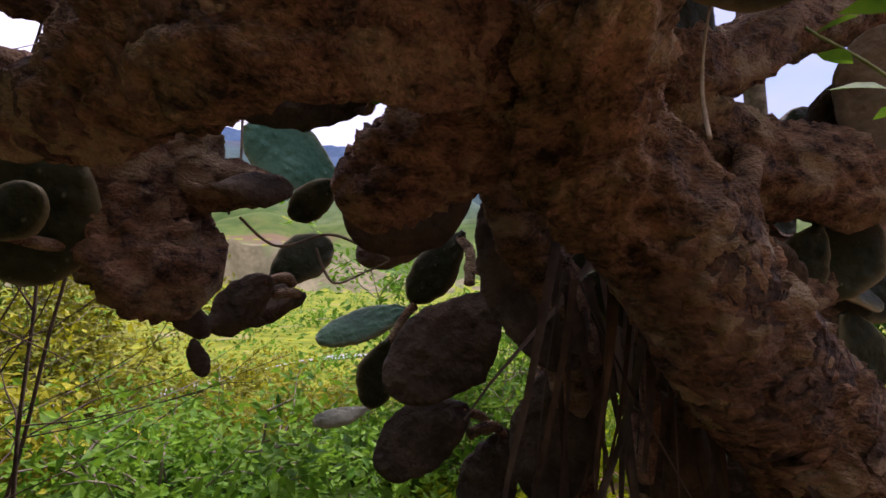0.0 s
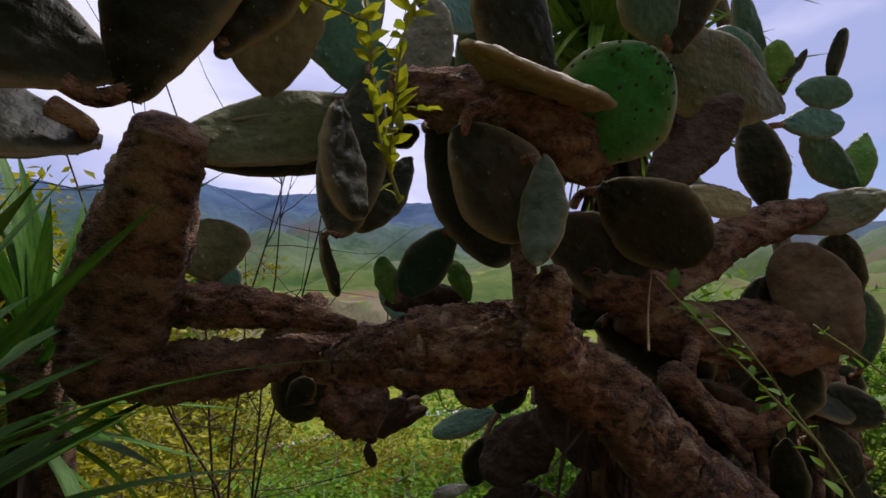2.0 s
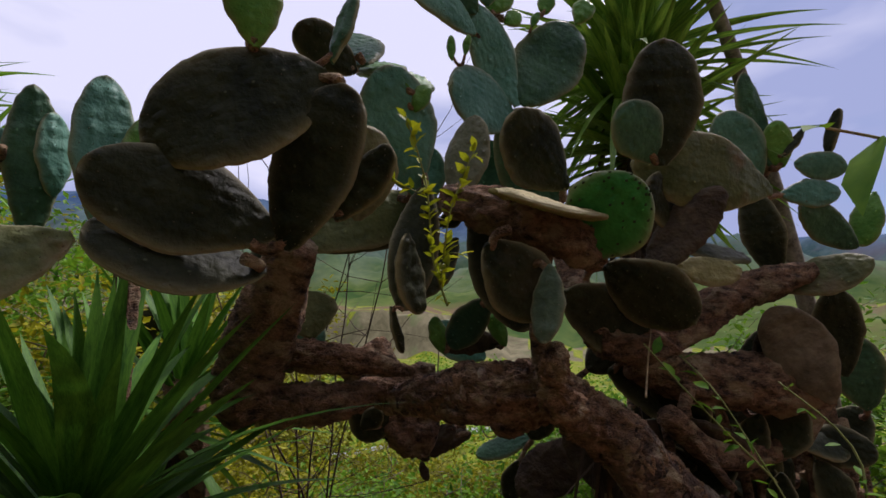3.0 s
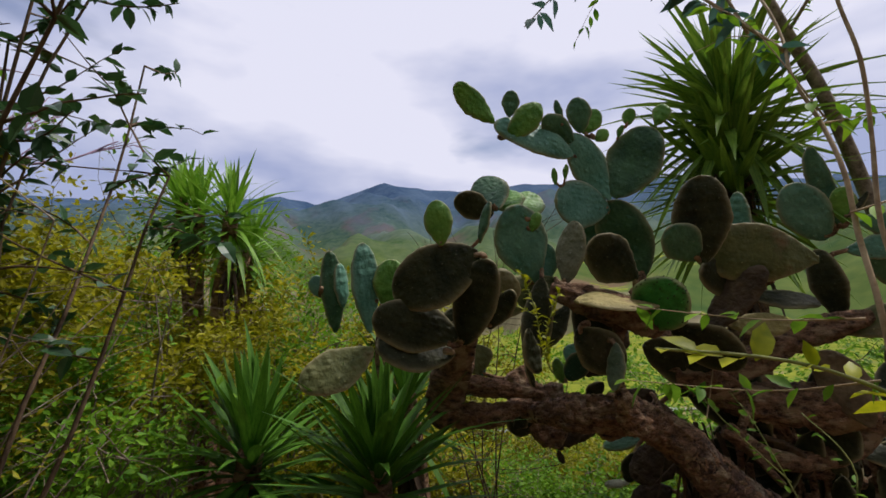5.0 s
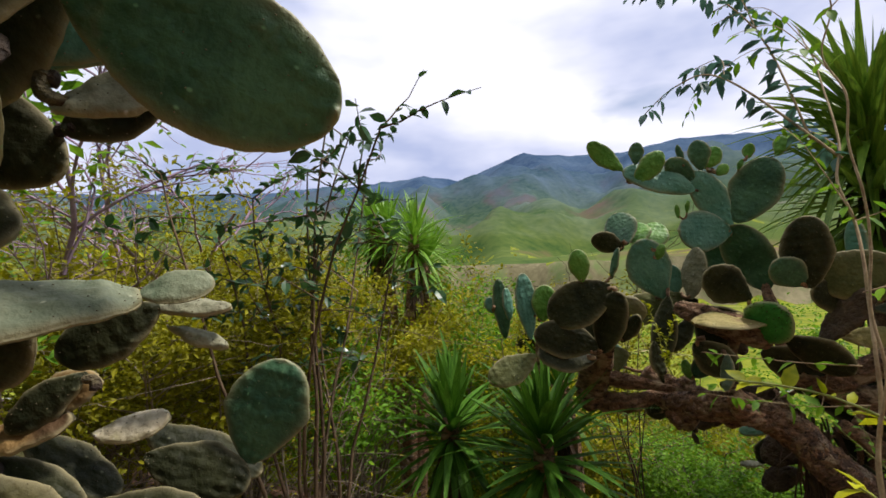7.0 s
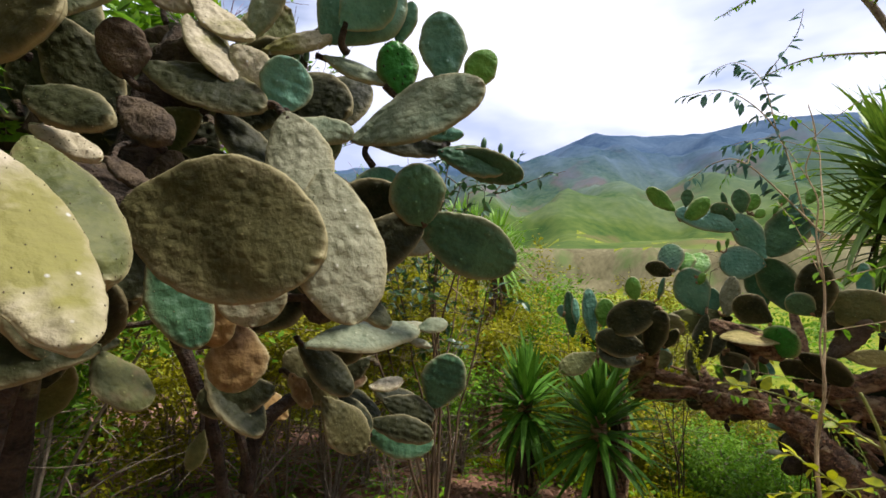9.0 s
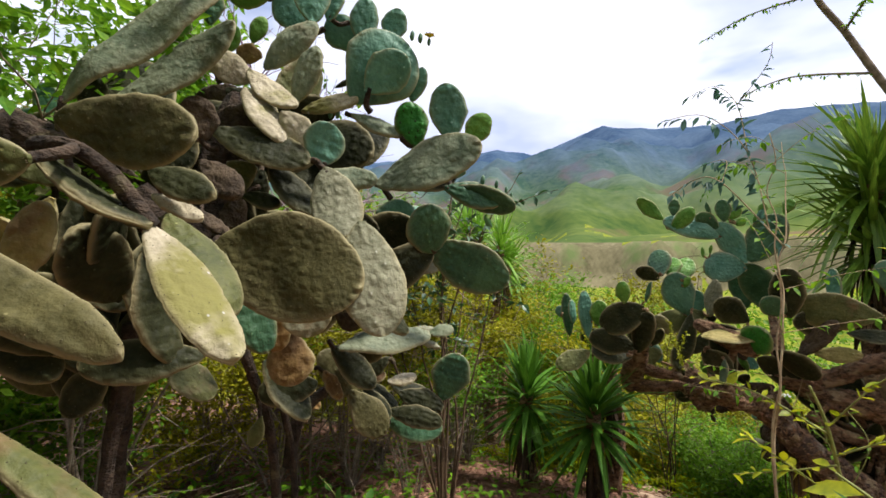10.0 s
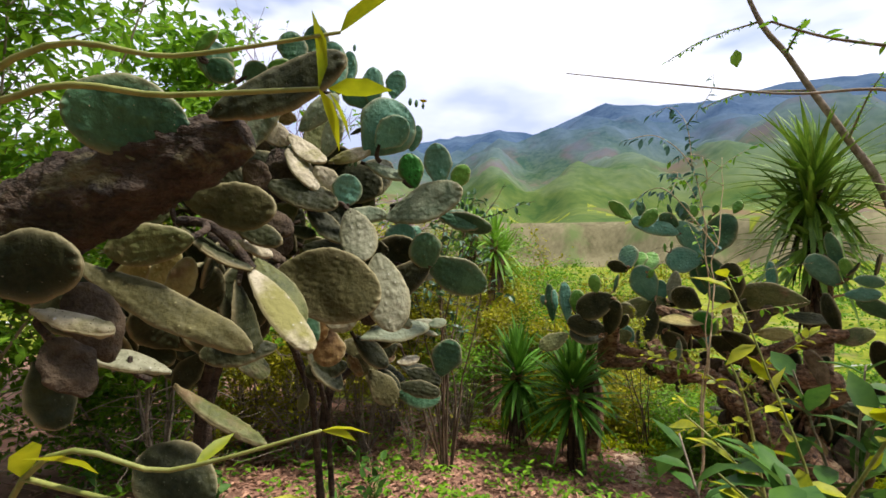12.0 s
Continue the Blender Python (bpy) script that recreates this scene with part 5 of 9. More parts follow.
limb(main, [(0.659, 1.158, 1.150, 0.0110), (0.675, 1.151, 1.134, 0.0121), (0.680, 1.130, 1.143, 0.0137)], "bark", "joint", material_=BARK, rough=0.8, sides=10, sub=4, plates=0)
limb(main, [(1.050, 1.493, 1.099, 0.0110), (0.988, 1.494, 1.088, 0.0121), (0.964, 1.498, 1.075, 0.0137)], "bark", "joint", material_=BARK, rough=0.8, sides=10, sub=4, plates=0)
limb(main, [(0.859, 1.192, 1.202, 0.0110), (0.909, 1.204, 1.279, 0.0121), (0.950, 1.221, 1.328, 0.0137)], "bark", "joint", material_=BARK, rough=0.8, sides=10, sub=4, plates=0)
limb(main, [(0.819, 1.297, 1.245, 0.0110), (0.850, 1.290, 1.204, 0.0121), (0.880, 1.269, 1.200, 0.0137)], "bark", "joint", material_=BARK, rough=0.8, sides=10, sub=4, plates=0)
limb(main, [(0.570, 1.264, 1.068, 0.0110), (0.555, 1.260, 1.085, 0.0121), (0.549, 1.273, 1.084, 0.0137)], "bark", "joint", material_=BARK, rough=0.8, sides=10, sub=4, plates=0)
limb(main, [(1.021, 1.399, 1.102, 0.0110), (0.981, 1.351, 1.112, 0.0121), (0.964, 1.318, 1.119, 0.0137)], "bark", "joint", material_=BARK, rough=0.8, sides=10, sub=4, plates=0)
limb(main, [(0.506, 1.597, 1.074, 0.0110), (0.522, 1.628, 1.096, 0.0121), (0.528, 1.648, 1.090, 0.0137)], "bark", "joint", material_=BARK, rough=0.8, sides=10, sub=4, plates=0)
limb(main, [(0.902, 1.909, 1.149, 0.0110), (0.953, 1.890, 1.151, 0.0121), (0.987, 1.841, 1.121, 0.0137)], "bark", "joint", material_=BARK, rough=0.8, sides=10, sub=4, plates=0)
limb(main, [(0.932, 1.773, 1.213, 0.0110), (0.938, 1.716, 1.210, 0.0121), (0.972, 1.687, 1.189, 0.0137)], "bark", "joint", material_=BARK, rough=0.8, sides=10, sub=4, plates=0)
limb(main, [(0.756, 1.510, 1.070, 0.0110), (0.769, 1.459, 1.118, 0.0121), (0.800, 1.436, 1.138, 0.0137)], "bark", "joint", material_=BARK, rough=0.8, sides=10, sub=4, plates=0)
limb(main, [(0.927, 1.673, 1.167, 0.0110), (0.932, 1.680, 1.159, 0.0121), (0.958, 1.702, 1.121, 0.0137)], "bark", "joint", material_=BARK, rough=0.8, sides=10, sub=4, plates=0)
limb(main, [(0.827, 1.555, 0.983, 0.0110), (0.802, 1.559, 1.012, 0.0121), (0.788, 1.564, 1.014, 0.0137)], "bark", "joint", material_=BARK, rough=0.8, sides=10, sub=4, plates=0)
limb(main, [(0.903, 1.769, 0.969, 0.0110), (0.902, 1.791, 0.995, 0.0121), (0.895, 1.800, 1.000, 0.0137)], "bark", "joint", material_=BARK, rough=0.8, sides=10, sub=4, plates=0)
limb(main, [(0.867, 1.670, 0.985, 0.0110), (0.860, 1.660, 0.963, 0.0121), (0.875, 1.664, 0.952, 0.0137)], "bark", "joint", material_=BARK, rough=0.8, sides=10, sub=4, plates=0)
limb(main, [(0.983, 1.496, 1.025, 0.0110), (0.995, 1.491, 0.991, 0.0121), (0.981, 1.469, 0.957, 0.0137)], "bark", "joint", material_=BARK, rough=0.8, sides=10, sub=4, plates=0)


limb(main, [(-0.86, 0.06, ground_height(-0.86, 0.06) - 0.05, 0.045), (-0.80, 0.03, 0.9, 0.04), (-0.77, 0.0, 1.45, 0.035), (-0.76, -0.02, 1.70, 0.022)], "bark", "branch", rough=1.2)
limb(main, [(0.361, 0.865, 1.465, 0.05), (0.26, 1.02, 1.72, 0.045), (0.16, 1.13, 1.94, 0.03), (0.14, 1.15, 2.02, 0.02)], "bark", "branch", rough=1.2)


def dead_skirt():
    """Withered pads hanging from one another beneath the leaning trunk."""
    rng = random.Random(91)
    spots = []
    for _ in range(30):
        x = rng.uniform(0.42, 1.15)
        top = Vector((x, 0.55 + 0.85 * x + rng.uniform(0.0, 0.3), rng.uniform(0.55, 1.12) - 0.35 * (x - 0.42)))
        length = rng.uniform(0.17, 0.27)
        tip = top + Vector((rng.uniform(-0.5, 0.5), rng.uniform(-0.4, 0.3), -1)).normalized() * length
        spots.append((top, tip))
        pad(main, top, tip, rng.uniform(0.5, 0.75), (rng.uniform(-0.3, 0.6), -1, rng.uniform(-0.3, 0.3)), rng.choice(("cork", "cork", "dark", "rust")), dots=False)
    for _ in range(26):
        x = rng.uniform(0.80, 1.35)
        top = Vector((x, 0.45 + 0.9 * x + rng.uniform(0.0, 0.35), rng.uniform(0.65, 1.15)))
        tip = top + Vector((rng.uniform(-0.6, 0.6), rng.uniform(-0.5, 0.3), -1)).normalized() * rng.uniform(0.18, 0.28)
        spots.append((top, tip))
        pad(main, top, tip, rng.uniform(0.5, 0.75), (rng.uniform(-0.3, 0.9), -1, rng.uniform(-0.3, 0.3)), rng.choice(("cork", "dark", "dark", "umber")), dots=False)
    for top, tip in spots:
        if tip.z < 0.75:
            limb(main, [(*(top + Vector((0, 0, 0.02))), 0.014), (*(top + Vector((0.02, 0.03, 0.14))), 0.016), (*(top + Vector((0.01, 0.05, 0.30))), 0.018)], name="joint", rough=0.8, sides=10, sub=4, plates=0)


dead_skirt()


# ---- the second prickly pear ----
left = thing("prickly_pear", (0.75, -3.1, ground_height(0.75, -3.1)), "sprawling prickly pear with overlapping weathered pads on leaf litter", "cactus", "prickly pears")
pad(left, (1.129, -3.242, 2.324), (1.405, -2.845, 2.235), 0.66, (0.841, -0.530, 0.109), "umber")
pad(left, (1.334, -2.836, 2.412), (1.397, -2.786, 2.067), 0.60, (0.978, -0.132, 0.160), "pale")
pad(left, (1.510, -3.373, 2.363), (1.743, -3.177, 2.082), 0.31, (0.597, 0.335, 0.729), "white")
pad(left, (1.419, -3.346, 2.390), (1.581, -3.201, 2.147), 0.42, (0.787, 0.138, 0.601), "olive")
pad(left, (1.461, -3.601, 2.497), (1.537, -3.369, 2.350), 0.40, (0.353, 0.414, 0.839), "dark")
pad(left, (1.554, -3.894, 2.383), (1.733, -3.364, 2.116), 0.21, (0.800, -0.05, 0.60), "umber")
pad(left, (1.305, -3.603, 2.627), (1.515, -3.290, 2.548), 0.50, (0.836, -0.546, -0.054), "umber")
pad(left, (1.650, -3.554, 2.457), (1.572, -3.807, 2.427), 0.52, (0.951, -0.260, -0.169), "olive")
pad(left, (0.940, -3.699, 2.765), (1.017, -3.211, 3.280), 0.25, (0.813, -0.457, 0.362), "grey")
pad(left, (0.798, -3.602, 2.803), (0.913, -3.200, 3.137), 0.30, (0.841, -0.475, 0.259), "grey")
pad(left, (1.700, -3.604, 1.995), (1.858, -3.346, 1.823), 0.20, (0.443, 0.334, 0.832), "olive")
pad(left, (1.694, -3.610, 2.040), (1.636, -3.848, 2.114), 0.36, (0.45, -0.1, 0.88), "pale")
pad(left, (1.184, -2.970, 2.214), (1.203, -2.970, 2.047), 0.95, (0.977, -0.177, 0.120), "pale")
pad(left, (0.970, -2.979, 2.033), (1.000, -2.984, 1.851), 0.90, (0.974, -0.152, 0.169), "rust")
pad(left, (1.011, -3.048, 2.151), (1.007, -3.039, 1.975), 0.62, (0.993, -0.119, -0.016), "rust")
pad(left, (0.905, -2.871, 1.834), (0.858, -3.079, 1.791), 0.60, (0.933, -0.295, 0.205), "dark")
pad(left, (1.061, -3.180, 2.252), (1.119, -3.090, 1.986), 0.50, (0.934, 0.222, 0.280), "green")
pad(left, (0.745, -2.760, 1.935), (0.715, -2.330, 1.980), 0.38, (0.52, -0.200, 0.82), "grey")
pad(left, (0.715, -2.335, 1.979), (0.743, -2.225, 2.00), 0.60, (0.669, -0.410, 0.620), "grey")
pad(left, (0.310, -2.075, 1.555), (0.355, -2.010, 1.815), 0.80, (0.889, -0.459, -0.007), "green")
pad(left, (0.236, -2.301, 1.596), (0.334, -2.076, 1.514), 0.55, (0.880, -0.236, 0.412), "dark")
pad(left, (0.350, -2.405, 1.485), (0.417, -2.123, 1.415), 0.55, (0.947, -0.161, 0.279), "green")
pad(left, (0.424, -2.625, 1.677), (0.439, -2.448, 1.442), 0.62, (0.942, 0.232, 0.244), "umber")
pad(left, (0.338, -2.572, 1.666), (0.408, -2.401, 1.521), 0.50, (0.878, 0.034, 0.478), "dark")
pad(left, (0.320, -2.598, 1.685), (0.396, -2.434, 1.744), 0.50, (0.619, -0.497, 0.608), "rust")
pad(left, (0.743, -2.458, 2.261), (0.784, -2.279, 2.356), 0.60, (0.853, -0.326, 0.407), "pale")
pad(left, (0.609, -2.539, 2.391), (0.659, -2.443, 2.592), 0.86, (0.943, -0.325, -0.073), "blue")
pad(left, (0.722, -2.511, 2.339), (0.782, -2.377, 2.451), 0.75, (0.921, -0.385, -0.054), "blue")
pad(left, (0.995, -2.885, 2.634), (1.100, -2.814, 2.379), 0.66, (0.902, -0.343, 0.262), "pale")
pad(left, (0.931, -2.876, 2.628), (0.965, -2.678, 2.602), 0.45, (0.977, -0.093, 0.192), "grey")
pad(left, (0.946, -2.683, 2.604), (1.255, -2.376, 2.716), 0.50, (0.568, -0.764, 0.304), "grey")
pad(left, (0.818, -2.319, 2.642), (0.936, -2.093, 2.587), 0.50, (0.879, -0.419, 0.228), "green")
pad(left, (0.616, -2.546, 2.701), (0.746, -2.255, 2.661), 0.40, (0.867, -0.329, 0.375), "dark")
pad(left, (0.931, -2.905, 2.657), (0.961, -2.857, 2.814), 0.95, (0.979, -0.169, -0.112), "blue")
pad(left, (0.813, -2.749, 2.962), (0.898, -2.550, 3.231), 0.95, (0.993, -0.090, -0.081), "blue")
pad(left, (0.890, -2.713, 2.986), (0.969, -2.572, 3.136), 0.80, (0.951, -0.202, -0.234), "blue")
pad(left, (0.875, -2.510, 2.985), (0.911, -2.477, 3.126), 0.60, (0.811, -0.584, 0.033), "blue")
pad(left, (0.931, -2.499, 2.770), (0.930, -2.550, 2.959), 0.74, (0.915, -0.402, -0.028), "bright")
pad(left, (1.124, -2.435, 2.756), (1.133, -2.469, 2.982), 0.66, (0.899, -0.438, -0.033), "blue")
pad(left, (1.152, -2.375, 2.757), (1.188, -2.322, 2.872), 0.75, (0.929, -0.367, -0.050), "young")
pad(left, (0.583, -2.665, 3.288), (0.528, -2.801, 3.451), 0.75, (0.870, -0.481, -0.108), "blue")
pad(left, (0.645, -2.658, 3.281), (0.647, -2.672, 3.510), 0.58, (0.960, -0.280, -0.021), "blue")
pad(left, (0.542, -2.500, 3.376), (0.559, -2.477, 3.554), 0.72, (0.965, -0.256, -0.052), "blue")
pad(left, (0.759, -3.133, 3.000), (0.756, -3.298, 3.069), 0.72, (0.991, -0.098, -0.093), "white")
pad(left, (0.759, -3.150, 3.037), (0.870, -2.991, 2.879), 0.50, (0.743, -0.136, 0.656), "white")
pad(left, (0.781, -3.166, 2.952), (0.889, -3.014, 2.727), 0.48, (0.728, 0.181, 0.661), "white")
pad(left, (0.854, -3.033, 2.863), (0.897, -2.922, 2.734), 0.72, (0.893, -0.438, 0.105), "white")
pad(left, (0.712, -3.088, 3.074), (0.775, -2.898, 3.283), 0.45, (0.973, -0.224, 0.051), "grey")
pad(left, (0.802, -2.975, 2.924), (0.826, -2.890, 3.156), 0.45, (0.887, -0.413, 0.204), "grey")
pad(left, (0.816, -3.310, 2.717), (0.846, -3.313, 2.879), 0.85, (0.985, 0.009, -0.174), "cork")
pad(left, (0.623, -3.093, 3.156), (0.580, -3.191, 3.190), 0.80, (0.862, -0.450, -0.233), "rust")
pad(left, (0.492, -3.128, 3.268), (0.517, -3.083, 3.384), 0.60, (0.980, -0.001, -0.198), "young")
pad(left, (0.530, -3.060, 3.482), (0.452, -3.233, 3.480), 0.62, (0.879, -0.384, -0.282), "young")
pad(left, (0.473, -2.918, 3.372), (0.436, -3.015, 3.578), 0.75, (0.937, -0.348, 0.002), "blue")
pad(left, (0.713, -2.904, 3.307), (0.717, -2.918, 3.590), 0.62, (0.982, -0.187, -0.018), "blue")
pad(left, (0.634, -2.822, 3.374), (0.656, -2.789, 3.582), 0.50, (0.887, -0.462, -0.016), "blue")
pad(left, (0.461, -3.085, 3.516), (0.460, -3.103, 3.721), 0.85, (0.993, -0.122, -0.003), "green")
pad(left, (0.466, -2.949, 3.579), (0.459, -2.980, 3.782), 0.80, (0.977, -0.212, 0.004), "green")
pad(left, (0.681, -3.497, 3.278), (0.683, -3.511, 3.497), 0.80, (0.998, 0.062, 0.001), "green")
pad(left, (0.741, -3.290, 3.195), (0.763, -3.302, 3.336), 0.75, (1.000, -0.027, -0.003), "green")
pad(left, (0.308, -3.271, 3.257), (0.347, -3.196, 3.403), 0.70, (0.964, 0.026, -0.265), "young")
pad(left, (0.227, -3.458, 3.342), (0.260, -3.394, 3.429), 0.70, (0.931, 0.044, -0.362), "young")
pad(left, (0.807, -3.273, 2.775), (0.957, -2.928, 2.667), 0.45, (0.803, -0.324, 0.500), "dark")
pad(left, (0.826, -3.062, 2.661), (0.918, -2.890, 2.473), 0.50, (0.845, -0.052, 0.533), "dark")
pad(left, (0.913, -3.302, 2.627), (1.035, -3.168, 2.499), 0.50, (0.819, -0.241, 0.520), "cork")
pad(left, (1.190, -3.415, 2.534), (1.332, -3.248, 2.450), 0.45, (0.785, -0.406, 0.468), "dark")
pad(left, (0.841, -3.221, 2.372), (0.868, -3.157, 2.516), 0.60, (0.960, -0.259, -0.104), "cork")
pad(left, (0.789, -3.153, 2.539), (0.832, -3.018, 2.510), 0.50, (0.845, -0.265, 0.464), "dark")
pad(left, (1.192, -3.406, 2.469), (1.250, -3.277, 2.397), 0.40, (0.745, 0.057, 0.665), "white")
pad(left, (0.891, -3.649, 2.483), (0.931, -3.502, 2.115), 0.60, (0.944, 0.233, 0.235), "dark")
pad(left, (1.246, -3.252, 2.014), (1.238, -3.551, 1.986), 0.42, (0.864, -0.059, 0.500), "dark")
pad(left, (1.249, -3.414, 2.304), (1.270, -3.342, 1.994), 0.40, (0.653, 0.725, 0.216), "dark")
pad(left, (1.223, -3.623, 2.435), (1.167, -3.720, 2.215), 0.50, (0.969, -0.215, -0.123), "straw")
pad(left, (1.012, -3.909, 2.243), (1.097, -3.740, 2.370), 0.50, (0.925, -0.371, -0.078), "straw")
pad(left, (1.038, -3.303, 2.447), (1.084, -3.198, 2.366), 0.40, (0.845, 0.055, 0.532), "cork")
pad(left, (0.697, -3.244, 2.723), (0.630, -3.466, 2.642), 0.50, (0.907, -0.313, -0.281), "dark")
pad(left, (0.711, -3.529, 2.906), (0.741, -3.330, 2.635), 0.60, (0.972, -0.188, 0.143), "dark")
pad(left, (0.559, -3.223, 3.017), (0.636, -3.026, 2.862), 0.60, (0.918, -0.395, -0.016), "dark")
pad(left, (0.786, -3.406, 2.370), (0.837, -3.232, 2.096), 0.50, (0.907, 0.212, 0.363), "dark")
pad(left, (0.671, -3.075, 2.666), (0.616, -3.210, 2.380), 0.60, (0.977, -0.110, -0.182), "dark")
pad(left, (0.819, -3.915, 2.118), (0.887, -3.662, 1.914), 0.50, (0.854, 0.033, 0.518), "dark")
pad(left, (0.832, -3.546, 1.936), (0.806, -3.674, 1.773), 0.60, (0.959, -0.186, -0.212), "dark")
pad(left, (0.758, -3.053, 1.691), (0.759, -3.086, 1.574), 0.50, (0.975, -0.206, -0.086), "olive")
pad(left, (0.807, -2.747, 2.906), (0.909, -2.562, 2.812), 0.40, (0.765, -0.249, 0.594), "grey")
pad(left, (0.739, -2.940, 2.913), (0.828, -2.713, 2.970), 0.35, (0.811, -0.455, 0.369), "white")
pad(left, (-0.110, -3.920, 2.896), (-0.159, -4.062, 3.134), 0.50, (0.977, -0.026, 0.213), "green")
pad(left, (0.377, -4.148, 2.963), (0.437, -4.019, 3.038), 0.70, (0.853, -0.100, -0.513), "blue")
pad(left, (-0.205, -4.153, 2.953), (-0.152, -4.032, 2.999), 0.60, (0.875, -0.235, -0.424), "blue")
pad(left, (0.566, -3.721, 2.861), (0.599, -3.657, 2.970), 0.70, (0.938, 0.104, -0.331), "dark")
pad(left, (0.425, -2.743, 3.153), (0.463, -2.661, 3.200), 0.30, (0.916, -0.238, -0.322), "dark")
pad(left, (2.176, -3.537, 2.700), (2.155, -3.780, 2.714), 0.78, (0.973, -0.086, -0.216), "green")
pad(left, (2.196, -3.495, 2.725), (2.329, -3.205, 2.842), 0.38, (0.908, -0.417, 0.027), "dark")
pad(left, (2.115, -3.944, 2.386), (2.187, -3.731, 2.379), 0.70, (0.950, -0.307, 0.048), "dark")
pad(left, (2.022, -3.864, 2.280), (2.104, -3.684, 2.234), 0.30, (0.292, 0.105, 0.951), "white")
pad(left, (1.960, -3.717, 2.138), (1.927, -3.795, 2.337), 0.60, (0.907, 0.315, 0.279), "cork")
pad(left, (2.077, -3.740, 2.086), (2.041, -3.822, 2.215), 0.70, (0.864, 0.276, 0.421), "cork")
pad(left, (1.951, -3.878, 2.151), (1.977, -3.816, 1.988), 0.60, (0.773, 0.539, 0.336), "dark")
pad(left, (1.740, -3.486, 1.649), (1.638, -3.711, 1.755), 0.80, (0.854, -0.145, 0.499), "dark")
pad(left, (1.205, -3.574, 3.228), (1.245, -3.490, 3.321), 0.40, (0.927, -0.372, -0.042), "young")
pad(left, (1.224, -3.531, 3.193), (1.271, -3.426, 3.124), 0.80, (0.894, -0.442, -0.075), "green")
pad(left, (1.034, -3.386, 3.209), (1.079, -3.292, 3.272), 0.80, (0.909, -0.136, -0.394), "green")
pad(left, (1.447, -3.638, 2.208), (1.481, -3.567, 2.397), 0.50, (0.941, -0.338, -0.034), "straw")
pad(left, (0.330, -2.400, 1.680), (0.381, -2.260, 1.718), 0.55, (0.5, -0.3, 0.8), "white")
pad(left, (1.023, -2.458, 2.337), (1.071, -2.530, 2.516), 0.95, (0.951, -0.110, -0.289), "green")
pad(left, (0.909, -2.752, 2.151), (1.009, -2.448, 2.355), 0.45, (0.959, -0.283, -0.030), "dark")
pad(left, (0.806, -2.290, 2.645), (0.961, -2.034, 2.552), 0.42, (0.722, -0.574, -0.386), "green")
pad(left, (0.819, -2.525, 2.280), (0.689, -2.630, 2.142), 0.75, (0.800, -0.253, -0.544), "green")
pad(left, (0.932, -2.712, 2.165), (0.962, -2.530, 2.024), 0.42, (0.817, 0.256, 0.517), "dark")
pad(left, (0.388, -2.561, 1.649), (0.405, -2.776, 1.860), 0.60, (0.982, 0.165, 0.097), "umber")
pad(left, (0.155, -2.563, 1.635), (0.339, -2.405, 1.457), 0.62, (0.738, -0.135, 0.661), "umber")
pad(left, (0.933, -2.658, 2.420), (0.912, -2.804, 2.453), 0.75, (0.929, -0.201, -0.310), "dark")
pad(left, (0.923, -2.440, 2.372), (1.027, -2.118, 2.203), 0.58, (0.900, -0.392, -0.190), "green")
pad(left, (0.493, -2.517, 2.419), (0.562, -2.322, 2.573), 0.50, (0.967, -0.190, -0.168), "blue")
pad(left, (0.627, -2.455, 2.261), (0.657, -2.313, 2.343), 0.60, (0.979, -0.093, -0.181), "dark")
pad(left, (0.229, -2.854, 1.697), (0.276, -2.743, 1.560), 0.50, (0.929, 0.038, 0.368), "rust")
pad(left, (0.055, -2.551, 1.712), (0.146, -2.398, 1.775), 0.60, (0.752, -0.582, 0.310), "rust")
pad(left, (0.769, -2.782, 2.079), (0.816, -2.689, 2.025), 0.70, (0.887, -0.221, 0.405), "cork")
pad(left, (0.718, -2.381, 2.735), (0.812, -2.209, 2.719), 0.35, (0.877, -0.480, -0.004), "blue")
pad(left, (0.534, -2.499, 1.963), (0.451, -2.617, 1.832), 0.90, (0.891, -0.420, -0.172), "dark")
pad(left, (0.369, -2.284, 1.956), (0.305, -2.471, 1.841), 0.60, (0.922, -0.372, 0.107), "dark")
pad(left, (0.361, -2.298, 1.956), (0.448, -2.148, 1.950), 0.32, (0.634, -0.349, 0.690), "pale")
pad(left, (0.372, -2.269, 1.909), (0.439, -2.149, 1.867), 0.30, (0.752, -0.208, 0.625), "pale")
pad(left, (0.505, -2.738, 1.909), (0.598, -2.547, 1.730), 0.50, (0.870, 0.018, 0.494), "dark")
pad(left, (0.395, -2.415, 1.824), (0.368, -2.541, 1.722), 0.50, (0.938, -0.311, 0.153), "dark")
pad(left, (0.254, -2.532, 1.691), (0.345, -2.351, 1.551), 0.45, (0.792, 0.053, 0.608), "dark")
pad(left, (0.366, -2.413, 1.542), (0.511, -2.160, 1.507), 0.40, (0.756, -0.366, 0.543), "dark")
pad(left, (0.476, -2.764, 1.793), (0.510, -2.685, 1.663), 0.50, (0.882, 0.255, 0.397), "rust")
pad(left, (0.032, -2.300, 1.621), (0.180, -2.022, 1.467), 0.40, (0.794, -0.099, 0.600), "dark")
pad(left, (0.631, -2.777, 2.222), (0.822, -2.458, 2.477), 0.60, (0.867, -0.114, -0.485), "dark")
pad(left, (0.512, -2.700, 2.329), (0.591, -2.446, 2.211), 0.60, (0.950, -0.310, -0.029), "dark")
pad(left, (0.557, -2.802, 2.213), (0.677, -2.509, 2.054), 0.50, (0.939, -0.310, 0.149), "dark")
